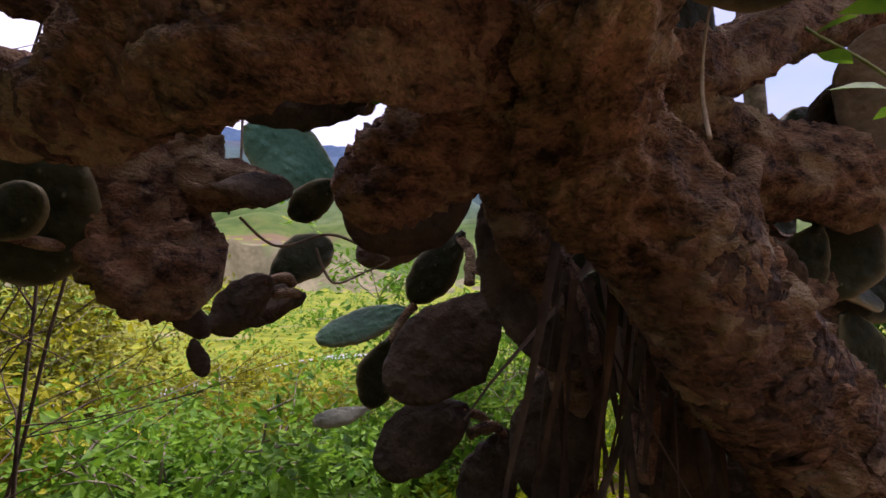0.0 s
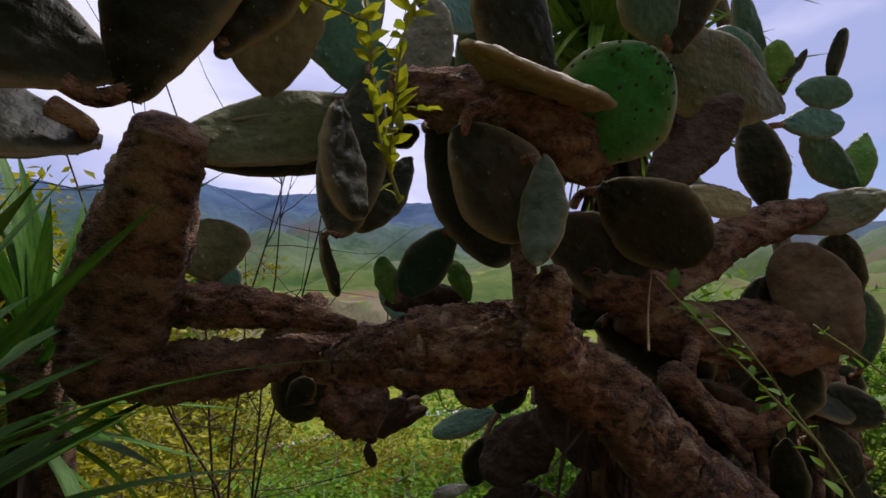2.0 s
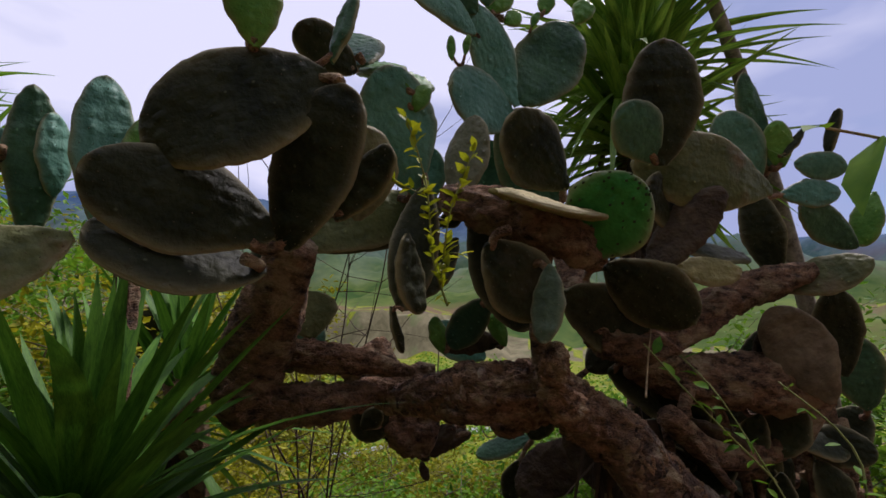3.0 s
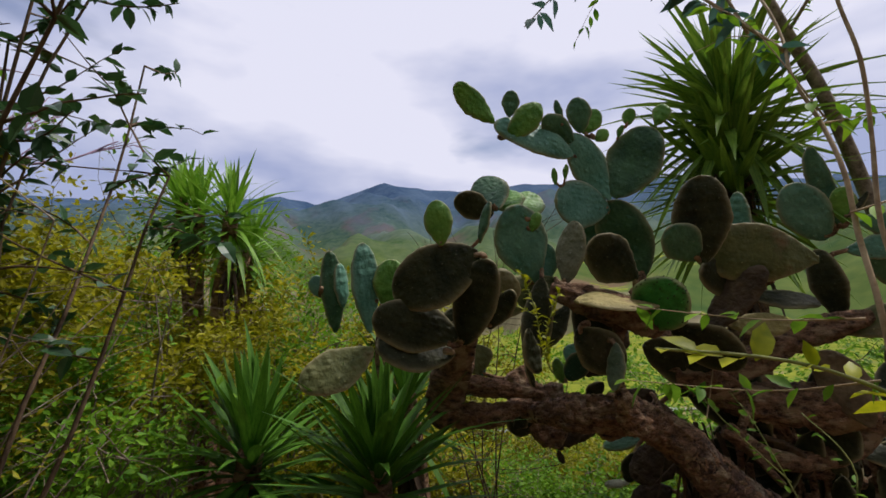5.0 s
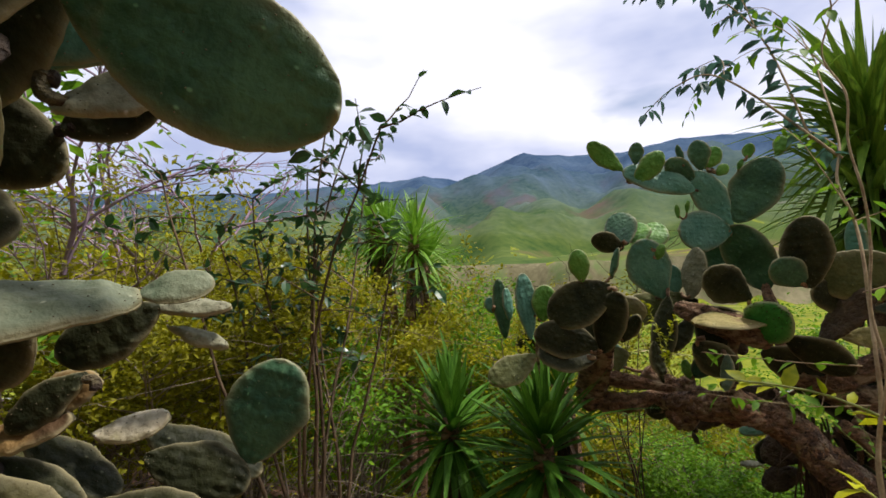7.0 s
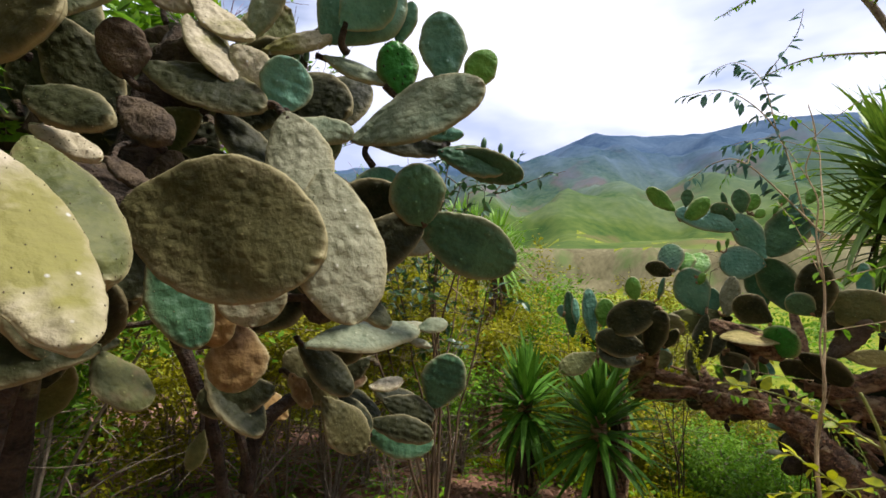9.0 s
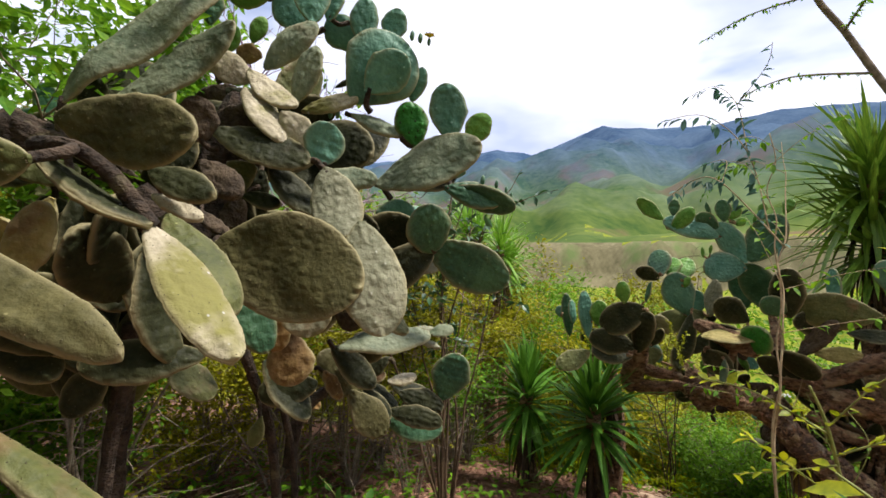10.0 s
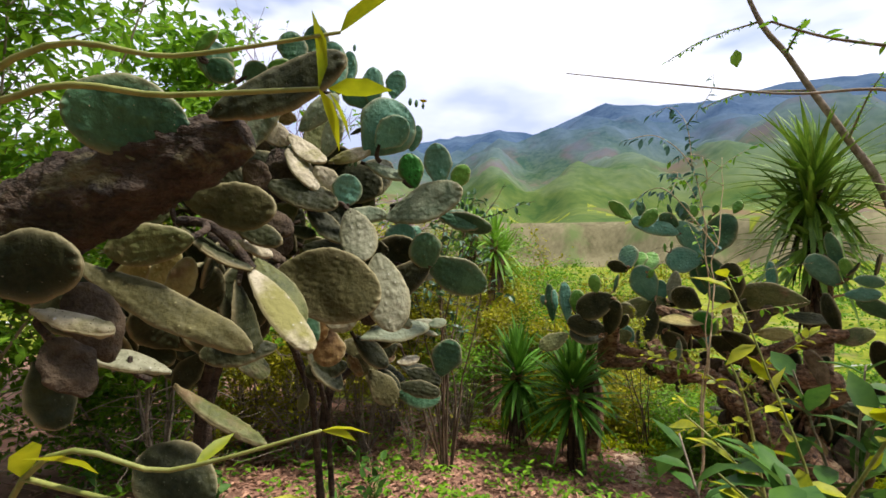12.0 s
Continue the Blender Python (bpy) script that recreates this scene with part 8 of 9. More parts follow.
# ---- shrubs ----
def shrub(at, height, spread, n_stems, n_leaves, leaf_len, mat, label, seed, name="shrub", stem_r=0.012, bare=0.25, twig_mat=None, lean=(0, 0), tips=0.7, top=1.0):
    rng = random.Random(seed)
    g = ground_height(*at)
    root = Vector((at[0], at[1], g))
    ob = thing(name, root, label, "shrub" if name == "shrub" else "tree", "shrubs")
    lv, lf, ends = [], [], []
    inv = WORLD_OF[ob].inverted()
    for _ in range(n_stems):
        sv, sf = [], []
        a = rng.uniform(0, 6.283)
        d = Vector((math.cos(a) * spread * 0.4 + lean[0], math.sin(a) * spread * 0.4 + lean[1], height))
        path = wander(rng, root + Vector((math.cos(a), math.sin(a), 0)) * 0.04 - Vector((0, 0, 0.05)), d, height * rng.uniform(0.75, 1.05) * top, 9, 0.09)
        tube(sv, sf, path, stem_r, stem_r * 0.35)
        for k in range(2, len(path)):
            if k / len(path) < bare:
                continue
            for _ in range(rng.choice((1, 2, 2))):
                b = rng.uniform(0, 6.283)
                tw = wander(rng, path[k], Vector((math.cos(b), math.sin(b), rng.uniform(0.0, 0.8))), spread * rng.uniform(0.3, 0.75), 5, 0.18)
                tube(sv, sf, tw, stem_r * 0.4, stem_r * 0.12, 4)
                ends.append(tw)
        part("stem", mesh_from("stem", [inv @ v for v in sv], sf, twig_mat or TWIG), ob)
    for _ in range(n_leaves):
        tw = rng.choice(ends)
        i = rng.randrange(1, len(tw))
        p = tw[i].lerp(tw[i - 1], rng.random())
        d = Vector((rng.gauss(0, 1), rng.gauss(0, 1), rng.gauss(0.0, 0.6)))
        L = leaf_len * rng.uniform(0.6, 1.25)
        leaf_shape(lv, lf, p, d, Vector((rng.gauss(0, 0.5), rng.gauss(0, 0.5), 1)), L, L * rng.uniform(0.42, 0.6), 0.3, rng.uniform(0.05, 0.4))
    if lv:
        tagged(part("foliage", mesh_from("foliage", [inv @ Vector(v) for v in lv], lf, mat, False), ob, None, "many small leaves"), kind="stuff")
    return ob


def quick_leaf(verts, faces, p, d, n, length, width):
    """A small folded leaf of two quads."""
    y = d.normalized()
    x = y.cross(n)
    x = x.normalized() if x.length > 1e-4 else y.orthogonal().normalized()
    z = x.cross(y)
    q = len(verts)
    m = p + y * length * 0.5
    e = p + y * length
    verts += [p, m - x * width * 0.5 + z * width * 0.15, e, m + x * width * 0.5 + z * width * 0.15]
    faces += [(q, q + 2, q + 1), (q, q + 3, q + 2)]


def bush(at, height, spread, n_leaves, leaf_len, mat, label, seed, twigs=42, low=0.1):
    """A dense bush: wandering stems, twigs, and leaves clumped along them with gaps between."""
    rng = random.Random(seed)
    root = Vector((at[0], at[1], ground_height(*at)))
    ob = thing("shrub", root, label, "shrub", "shrubs")
    sv, sf, lv, lf, clumps = [], [], [], [], []
    for _ in range(9):
        a = rng.uniform(0, 6.283)
        path = wander(rng, root - Vector((0, 0, 0.05)), Vector((math.cos(a) * spread * 0.5, math.sin(a) * spread * 0.5, height)), height * rng.uniform(0.7, 1.05), 8, 0.08)
        tube(sv, sf, path, 0.013, 0.004, 5)
        for _ in range(twigs // 3):
            k = rng.randrange(1, len(path))
            b = rng.uniform(0, 6.283)
            tw = wander(rng, path[k], Vector((math.cos(b), math.sin(b), rng.uniform(-0.1, 0.7))), spread * rng.uniform(0.25, 0.8), 5, 0.2)
            tube(sv, sf, tw, 0.005, 0.0015, 4)
            clumps += tw[2:]
    clumps = [c for c in clumps if c.z > root.z + low * height]
    for _ in range(n_leaves):
        c = rng.choice(clumps)
        p = c + Vector((rng.gauss(0, 1), rng.gauss(0, 1), rng.gauss(0, 0.8))) * 0.075 * (0.6 + spread * 0.5)
        L = leaf_len * rng.uniform(0.6, 1.3)
        quick_leaf(lv, lf, p, Vector((rng.gauss(0, 1), rng.gauss(0, 1), rng.gauss(-0.1, 0.6))), Vector((rng.gauss(0, 0.6), rng.gauss(0, 0.6), 1)), L, L * 0.5)
    inv = WORLD_OF[ob].inverted()
    tagged(part("twig_tangle", mesh_from("twig_tangle", [inv @ v for v in sv], sf, TWIG), ob, None, "thin brown twigs"), kind="stuff")
    tagged(part("foliage", mesh_from("foliage", [inv @ v for v in lv], lf, mat, False), ob, None, "many small leaves"), kind="stuff")
    return ob


shrub((-0.94, -1.45), 2.75, 0.85, 10, 750, 0.08, LEAF_DARK, "tall brown-stemmed shrub with dark oval leaves at its crown", 11, bare=0.55, stem_r=0.013, twig_mat=BROWN_STEM)
for k, (x, y, h) in enumerate([(-1.3, -1.6, 1.9), (-1.75, -2.45, 2.2)]):
    shrub((x, y), h, 1.1, 11, 500, 0.03, LEAF_GOLD, "tangle of bare tan stems with few yellowing leaves", 70 + k, bare=0.15, stem_r=0.0065, twig_mat=TWIG)
shrub((-1.05, 1.35), 2.8, 1.15, 6, 0, 0.02, LEAF, "leafless shrub with fine dark crossing twigs", 75, bare=0.3, stem_r=0.007, twig_mat=DEAD_STRAP)
# x, y, height, spread, leaves, leaf length, yellow or green
SHRUBS_NEAR = [
    (-1.7, -2.05, 1.85, 0.9, 5200, 0.032, 1, "tangled yellow-green shrub with fine leaves"),
    (-2.3, -1.6, 2.3, 1.0, 6000, 0.040, 1, "feathery yellow-green shrub in the thicket"),
    (-1.9, -0.9, 1.3, 0.7, 2400, 0.040, 0, "leafy green shrub beside the yuccas"),
    (-2.4, -0.45, 1.9, 0.9, 6000, 0.038, 1, "bright yellow-green shrub behind the yuccas"),
    (-2.0, 0.75, 1.7, 0.8, 5600, 0.040, 1, "fine-leaved yellow-green shrub below the yuccas"),
    (-3.1, 0.95, 2.3, 1.0, 6000, 0.045, 0, "broad green shrub on the slope"),
    (-2.1, 1.7, 1.1, 0.8, 4200, 0.042, 1, "low green shrub under the cactus arm"),
    (-3.3, -1.3, 2.6, 1.1, 6000, 0.045, 1, "dense yellow-green thicket shrub"),
    (-3.0, -2.6, 2.75, 1.2, 6000, 0.036, 1, "dry yellow-green thicket shrub with bare twigs"),
    (-2.1, -3.2, 2.3, 1.0, 5200, 0.036, 1, "olive thicket shrub with many thin stems"),
    (-0.9, -3.9, 2.6, 1.2, 5200, 0.05, 0, "green thicket shrub behind the sprawling cactus"),
    (0.2, -4.9, 2.9, 1.3, 5200, 0.055, 0, "tall green shrub behind the sprawling cactus"),
]
SHRUBS_THICKET = [
    (-4.4, 0.3, 2.8, 1.2, 5200, 0.05, 0, "rounded green shrub in the thicket"),
    (-4.3, 2.0, 2.8, 1.3, 5200, 0.055, 1, "yellow-green shrub lower on the slope"),
    (-5.4, -1.2, 3.2, 1.4, 5200, 0.055, 1, "tall olive shrub in the thicket"),
    (-3.4, 2.9, 1.6, 1.1, 5200, 0.05, 1, "green shrub on the lower slope"),
    (-1.4, 5.0, 1.0, 0.9, 4200, 0.045, 1, "spreading green shrub on the slope"),
    (0.1, 3.9, 1.7, 1.2, 5200, 0.05, 0, "green bush behind the tall yucca"),
    (1.7, 3.3, 1.45, 1.2, 5200, 0.05, 0, "green bush beyond the leaning trunk"),
    (2.7, 1.9, 1.3, 0.9, 5200, 0.05, 0, "dark green bush beside the trunk"),
    (-6.0, 3.6, 3.4, 1.6, 5200, 0.07, 0, "large green bush down the slope"),
    (-7.5, 0.8, 3.6, 1.7, 5200, 0.07, 1, "large yellow-green bush down the slope"),
    (-4.6, 5.4, 3.0, 1.5, 5200, 0.07, 1, "yellow-green bush near the valley floor"),
    (-1.6, -2.75, 1.75, 0.8, 5200, 0.032, 1, "golden-green shrub with crossing twigs"),
]
SHRUBS_SLOPE = [
    (-2.5, -3.9, 3.2, 1.3, 5200, 0.05, 1, "tall golden-green thicket shrub"),
    (-4.3, -2.3, 3.2, 1.4, 5200, 0.05, 1, "tall yellow-green thicket shrub"),
    (-1.2, -5.2, 3.8, 1.5, 5200, 0.06, 0, "tall leafy shrub behind the sprawling cactus"),
    (1.0, -5.6, 3.6, 1.5, 5200, 0.06, 0, "tall shrub with light green leaves behind the cactus"),
    (-0.75, 1.75, 0.75, 0.6, 4200, 0.036, 0, "low green shrub beneath the yuccas"),
    (-5.2, 6.8, 1.8, 1.2, 4200, 0.05, 1, "green shrub on the valley slope"),
    (-3.2, 6.4, 1.4, 1.2, 4200, 0.05, 1, "spreading green shrub below the slope"),
    (-1.5, -4.2, 1.5, 1.0, 4200, 0.045, 0, "dense green undergrowth shrub beneath the thicket"),
    (-5.6, 1.9, 2.2, 1.2, 4600, 0.055, 1, "bright yellow-green shrub above the river"),
    (-6.6, 5.2, 2.6, 1.5, 4600, 0.065, 0, "rounded bright green shrub above the river"),
    (-8.6, 3.0, 2.8, 1.6, 4600, 0.07, 0, "spreading bright green shrub on the lower slope"),
    (-0.6, 3.4, 0.7, 0.6, 3200, 0.045, 0, "low bright green shrub below the trunk"),
    (-0.25, 1.45, 0.45, 0.5, 3600, 0.034, 0, "low sunlit shrub beside the path"),
    (-1.75, 2.5, 0.9, 0.8, 4200, 0.042, 0, "sunlit yellow-green shrub below the path"),
]
for i, (x, y, h, w, n, leaf, kind, label) in enumerate(SHRUBS_NEAR + SHRUBS_THICKET + SHRUBS_SLOPE):
    tall = 0.98 if kind and y < -0.8 else 1.12
    bush((x, y), h * tall, w * 1.05, int(n * 1.6), leaf * 1.35, LEAF_GOLD if kind else LEAF, label, 200 + i, low=0.55 if -3 < y < -0.4 and x > -2.6 else 0.35 if y < -3.5 and x > -1 else 0.08)


def bare_tree(at, height, label, seed, mat, n_leaves=0):
    """A leafless tree of fine forking twigs."""
    rng = random.Random(seed)
    root = Vector((at[0], at[1], ground_height(*at)))
    ob = thing("bare_tree", root, label, "tree")
    v, f, ends = [], [], []

    def fork(p, d, length, r, level):
        path = wander(rng, p, d, length, 5, 0.12)
        tube(v, f, path, r, r * 0.6, 5 if level < 2 else 3)
        if level > 3:
            ends.extend(path[2:])
        if level < 5:
            for _ in range(2 if level < 1 else 3):
                k = rng.randrange(2, 6)
                fork(path[k], (d + Vector((rng.gauss(0, 0.55), rng.gauss(0, 0.55), rng.gauss(0.05, 0.35)))).normalized(), length * rng.uniform(0.5, 0.75), r * 0.62, level + 1)
    for _ in range(5):
        fork(root, Vector((rng.gauss(0, 0.25), rng.gauss(0, 0.25), 1)), height * 0.42, 0.035, 0)
    inv = WORLD_OF[ob].inverted()
    part("branch_tangle", mesh_from("branch_tangle", [inv @ q for q in v], f, mat), ob)
    if n_leaves:
        lv, lf = [], []
        for _ in range(n_leaves):
            L = rng.uniform(0.05, 0.1)
            leaf_shape(lv, lf, inv @ rng.choice(ends), (rng.gauss(0, 1), rng.gauss(0, 1), rng.gauss(-0.3, 0.5)), (rng.gauss(0, 0.4), rng.gauss(0, 0.4), 1), L, L * 0.5)
        tagged(part("foliage", mesh_from("foliage", lv, lf, LEAF, False), ob, None, "scattered yellow-green leaves"), kind="stuff")
    return ob


bare_tree((-3.2, -2.75), 4.7, "thin tree with fine lilac-grey twigs and scattered leaves", 31, BLOSSOM, 900)
bare_tree((-1.3, -6.0), 5.2, "leafless tree with fine grey twigs", 32, TWIG)


def big_tree(at, height, crown, n_leaves, label, seed, mat):
    """A tall tree: tapered trunk, forked limbs, crown of leaves in uneven clumps."""
    rng = random.Random(seed)
    root = Vector((at[0], at[1], ground_height(*at)))
    ob = thing("tree", root, label, "tree", "trees")
    path = wander(rng, root - Vector((0, 0, 0.1)), (0, 0, 1), height * 0.75, 5, 0.07)
    limb(ob, [(*p, 0.16 - 0.022 * i) for i, p in enumerate(path)], name="trunk", rough=0.8, sides=14, sub=5)
    lv, lf, ends = [], [], []
    for i in range(9):
        a = rng.uniform(0, 6.283)
        start = path[rng.choice((2, 3, 3, 4, 5))]
        br = wander(rng, start, Vector((math.cos(a), math.sin(a), rng.uniform(0.2, 1.0))), crown * rng.uniform(0.7, 1.2), 5, 0.15)
        limb(ob, [(*p, 0.05 - 0.008 * k) for k, p in enumerate(br)], name="limb", rough=0.5, sides=8, sub=3, plates=0)
        for _ in range(7):
            tw = wander(rng, br[rng.randrange(2, 6)], Vector((rng.gauss(0, 1), rng.gauss(0, 1), rng.gauss(0.3, 0.6))), crown * rng.uniform(0.25, 0.5), 4, 0.2)
            ends += tw[1:]
    for _ in range(n_leaves):
        p = rng.choice(ends) + Vector((rng.gauss(0, 1), rng.gauss(0, 1), rng.gauss(0, 0.8))) * 0.2
        L = rng.uniform(0.14, 0.28)
        quick_leaf(lv, lf, p, Vector((rng.gauss(0, 1), rng.gauss(0, 1), rng.gauss(-0.2, 0.6))), Vector((rng.gauss(0, 0.6), rng.gauss(0, 0.6), 1)), L, L * 0.5)
    inv = WORLD_OF[ob].inverted()
    tagged(part("crown", mesh_from("crown", [inv @ q for q in lv], lf, mat, False), ob, None, "many leaves in uneven clumps"), kind="stuff")


# Added trees, nearly all out of view, that cut skylight from behind.
SHADE_TREES = [(-2.2, -7.0, 6.5, 2.4), (2.0, -8.2, 8.0, 3.0), (5.6, -7.6, 8.5, 3.2), (7.6, -4.4, 8.5, 3.2), (-5.6, -5.4, 6.0, 2.4), (8.6, -9.5, 9.0, 3.4), (9.2, -0.6, 8.0, 3.0), (4.2, -7.4, 8.5, 3.2)]
for i, (x, y, h, c) in enumerate(SHADE_TREES):
    big_tree((x, y), h, c, 7500, "tall leafy tree added behind the path to cut skylight", 300 + i, LEAF)


def leafy_branch_thing(name, root, stems, leaves, label, category, stem_mat, leaf_mat, seed, group=""):
    """A plant of a few hand-placed stems with single leaves as parts. stems: lists of points with radius; leaves: (point, direction, length, width)."""
    rng = random.Random(seed)
    ob = thing(name, root, label, category, group)
    for pts in stems:
        limb(ob, pts, name="stem", rough=0.35, material_=stem_mat, sides=8, sub=6, plates=0)
    for p, d, L, wd in leaves:
        v, f = [], []
        leaf_shape(v, f, (0, 0, 0), (0, 1, 0), (0, 0, 1), L, wd, 0.3, rng.uniform(0.05, 0.3))
        up = Vector((rng.gauss(0, 0.35), rng.gauss(0, 0.35), 1))
        part("leaf", mesh_from("leaf", v, f, leaf_mat), ob, frame_of(p, d, up))
    return ob


def leaves_on(stems, every, length, ratio, seed, start=0.3, lift=0.1):
    rng = random.Random(seed)
    out = []
    for pts in stems:
        for (a, b) in zip(pts, pts[1:]):
            A, B = Vector(a[:3]), Vector(b[:3])
            n = max(1, int((B - A).length / every))
            for k in range(n):
                if rng.random() < start:
                    continue
                p = A.lerp(B, (k + rng.random()) / n)
                along = (B - A).normalized()
                d = along * 0.6 + Vector((rng.gauss(0, 0.8), rng.gauss(0, 0.8), rng.gauss(lift, 0.5)))
                L = length * rng.uniform(0.6, 1.2)
                out.append((p, d, L, L * ratio))
    return out


# slender young tree with two pale stems
tree_root = (1.18, -0.62, ground_height(1.18, -0.62))
tree_trunks = [
    [(1.18, -0.62, 0.2, 0.021), (1.15, -0.50, 1.0, 0.018), (1.10, -0.38, 1.6, 0.013), (1.07, -0.29, 2.05, 0.011), (0.98, -0.10, 2.5, 0.009), (0.86, 0.12, 2.95, 0.006), (0.76, 0.25, 3.2, 0.004)],
    [(1.15, -0.52, 0.9, 0.012), (1.10, -0.44, 1.5, 0.011), (1.12, -0.39, 2.1, 0.009), (1.10, -0.39, 2.6, 0.007), (1.05, -0.36, 3.1, 0.005)],
]
low_twigs = [
    [(1.07, -0.33, 1.95, 0.005), (1.28, -0.22, 2.02, 0.004), (1.55, -0.05, 2.1, 0.002)],
    [(1.07, -0.40, 1.72, 0.005), (0.9, -0.45, 1.72, 0.003), (0.68, -0.62, 1.75, 0.002)],
    [(1.08, -0.4, 1.60, 0.005), (0.88, -0.36, 1.56, 0.003), (0.62, -0.5, 1.58, 0.002)],
    [(1.05, -0.25, 2.2, 0.005), (0.92, -0.25, 2.5, 0.003), (0.8, -0.2, 2.65, 0.002)],
    [(1.06, -0.38, 2.7, 0.005), (0.9, -0.35, 2.95, 0.003), (0.72, -0.32, 3.0, 0.002)],
]
high_twigs = [
    [(1.06, -0.38, 2.9, 0.005), (1.2, -0.3, 3.05, 0.003), (1.35, -0.2, 3.15, 0.002)],
    [(1.04, -0.22, 2.2, 0.005), (1.2, 0.1, 2.3, 0.003), (1.4, 0.3, 2.35, 0.002)],
    [(0.98, -0.1, 2.5, 0.005), (0.85, 0.0, 2.62, 0.003), (0.7, 0.1, 2.66, 0.002)],
    [(0.86, 0.12, 2.95, 0.004), (0.7, 0.0, 3.05, 0.003), (0.45, 0.0, 2.98, 0.002), (0.3, 0.05, 2.85, 0.002)],
    [(0.8, 0.2, 3.1, 0.004), (0.75, -0.05, 3.2, 0.003), (0.6, -0.2, 3.15, 0.002)],
]


def crooked(pts, amount, seed):
    """The same stem with small kinks between its joints."""
    rng = random.Random(seed)
    out = [pts[0]]
    for a, b in zip(pts, pts[1:]):
        for u in (0.33, 0.67):
            out.append(tuple(p + (q - p) * u + (rng.gauss(0, amount) if i < 2 else 0) for i, (p, q) in enumerate(zip(a, b))))
        out.append(b)
    return out


tree_trunks = [crooked(s, 0.016, 90 + i) for i, s in enumerate(tree_trunks)]
tree_stems = tree_trunks + low_twigs + high_twigs
young = leafy_branch_thing("young_tree", tree_root, [[(*p[:3], p[3] * 0.5) for p in s] for s in tree_stems], leaves_on(tree_stems[2:], 0.028, 0.062, 0.45, 41, 0.2, -0.5), "slender young tree with two pale stems and few drooping leaves", "tree", TAN_STEM, LEAF, 42)

# bluish drooping leaves at the young tree's top
top_stems = [
    [(0.99, -0.12, 2.45, 0.006), (0.62, -0.17, 2.9, 0.004), (0.4, -0.17, 2.95, 0.003), (0.19, -0.17, 2.85, 0.002)],
    [(0.9, -0.12, 2.55, 0.005), (0.72, -0.05, 3.1, 0.004), (0.52, -0.2, 3.38, 0.003), (0.33, -0.4, 3.36, 0.002)],
    [(0.72, -0.05, 3.1, 0.004), (0.55, 0.1, 3.5, 0.003), (0.33, 0.17, 3.72, 0.002), (0.15, 0.1, 3.68, 0.002)],
    [(0.62, -0.17, 2.9, 0.003), (0.5, 0.05, 3.1, 0.002), (0.3, 0.1, 3.12, 0.002)],
    [(0.55, 0.1, 3.5, 0.003), (0.7, 0.2, 3.75, 0.002), (0.8, 0.1, 3.85, 0.002)],
]
for pts in top_stems:
    limb(young, pts, name="stem", rough=0.35, material_=TAN_STEM, sides=8, sub=6, plates=0)
for p, d, size, wide in leaves_on([s[-4:] for s in top_stems], 0.022, 0.085, 0.45, 61, 0.25, -0.9):
    lv, lf = [], []
    leaf_shape(lv, lf, (0, 0, 0), (0, 1, 0), (0, 0, 1), size, wide, 0.3, 0.2)
    part("leaf", mesh_from("leaf", lv, lf, LEAF_BLUE), young, frame_of(p, d, (0.1, 0.2, 1)), "bluish green leaf")

# leaning feathery tree beyond the tall yucca
lean_root = (1.55, 2.6, ground_height(1.55, 2.6))
lean_stems = [
    [(1.55, 2.6, lean_root[2] - 0.05, 0.05), (1.35, 2.3, 1.6, 0.045), (1.1, 2.0, 2.9, 0.038), (0.92, 1.75, 3.46, 0.034), (0.75, 1.51, 3.93, 0.03), (0.63, 1.33, 4.29, 0.027), (0.53, 1.11, 4.59, 0.024), (0.4, 0.9, 5.2, 0.015)],
    [(0.75, 1.51, 3.93, 0.012), (0.3, 1.2, 4.0, 0.007), (0.0, 1.0, 3.9, 0.003)],
    [(0.92, 1.75, 3.46, 0.012), (1.25, 1.35, 3.7, 0.007), (1.5, 1.0, 3.75, 0.003)],
    [(0.63, 1.33, 4.29, 0.012), (1.0, 0.9, 4.3, 0.007), (1.2, 0.6, 4.2, 0.003)],
    [(0.53, 1.11, 4.59, 0.010), (0.2, 0.8, 4.5, 0.006), (0.0, 0.5, 4.3, 0.003)],
]
leafy_branch_thing("tree", lean_root, lean_stems, leaves_on(lean_stems[1:], 0.012, 0.05, 0.4, 63, 0.1, -0.2), "leaning grey tree with fine feathery leaves", "tree", TWIG, LEAF, 64)

# shrub with yellow-green leaves in front of the trunk
r2 = (1.45, -0.15, ground_height(1.45, -0.15))
st2 = [
    [(1.45, -0.15, 0.1, 0.014), (1.35, -0.2, 0.9, 0.012), (1.3, -0.3, 1.45, 0.009), (1.25, -0.38, 1.7, 0.006)],
    [(1.3, -0.3, 1.45, 0.006), (1.0, -0.45, 1.62, 0.004), (0.72, -0.6, 1.66, 0.003)],
    [(1.3, -0.3, 1.5, 0.006), (1.5, -0.3, 1.75, 0.004), (1.7, -0.2, 1.95, 0.003)],
    [(1.32, -0.28, 1.3, 0.006), (1.1, -0.35, 1.2, 0.004), (0.85, -0.42, 1.1, 0.003)],
    [(1.32, -0.28, 1.35, 0.006), (1.55, -0.15, 1.5, 0.004), (1.8, 0.0, 1.6, 0.003)],
    [(1.35, -0.25, 1.1, 0.006), (1.2, -0.5, 1.3, 0.004), (1.12, -0.72, 1.45, 0.003)],
]
leafy_branch_thing("shrub", r2, st2, leaves_on(st2[1:], 0.03, 0.085, 0.55, 43, 0.2), "young shrub with yellow-green leaves and pale wiry twigs", "shrub", STEM, LEAF_YELLOW, 44, "shrubs")

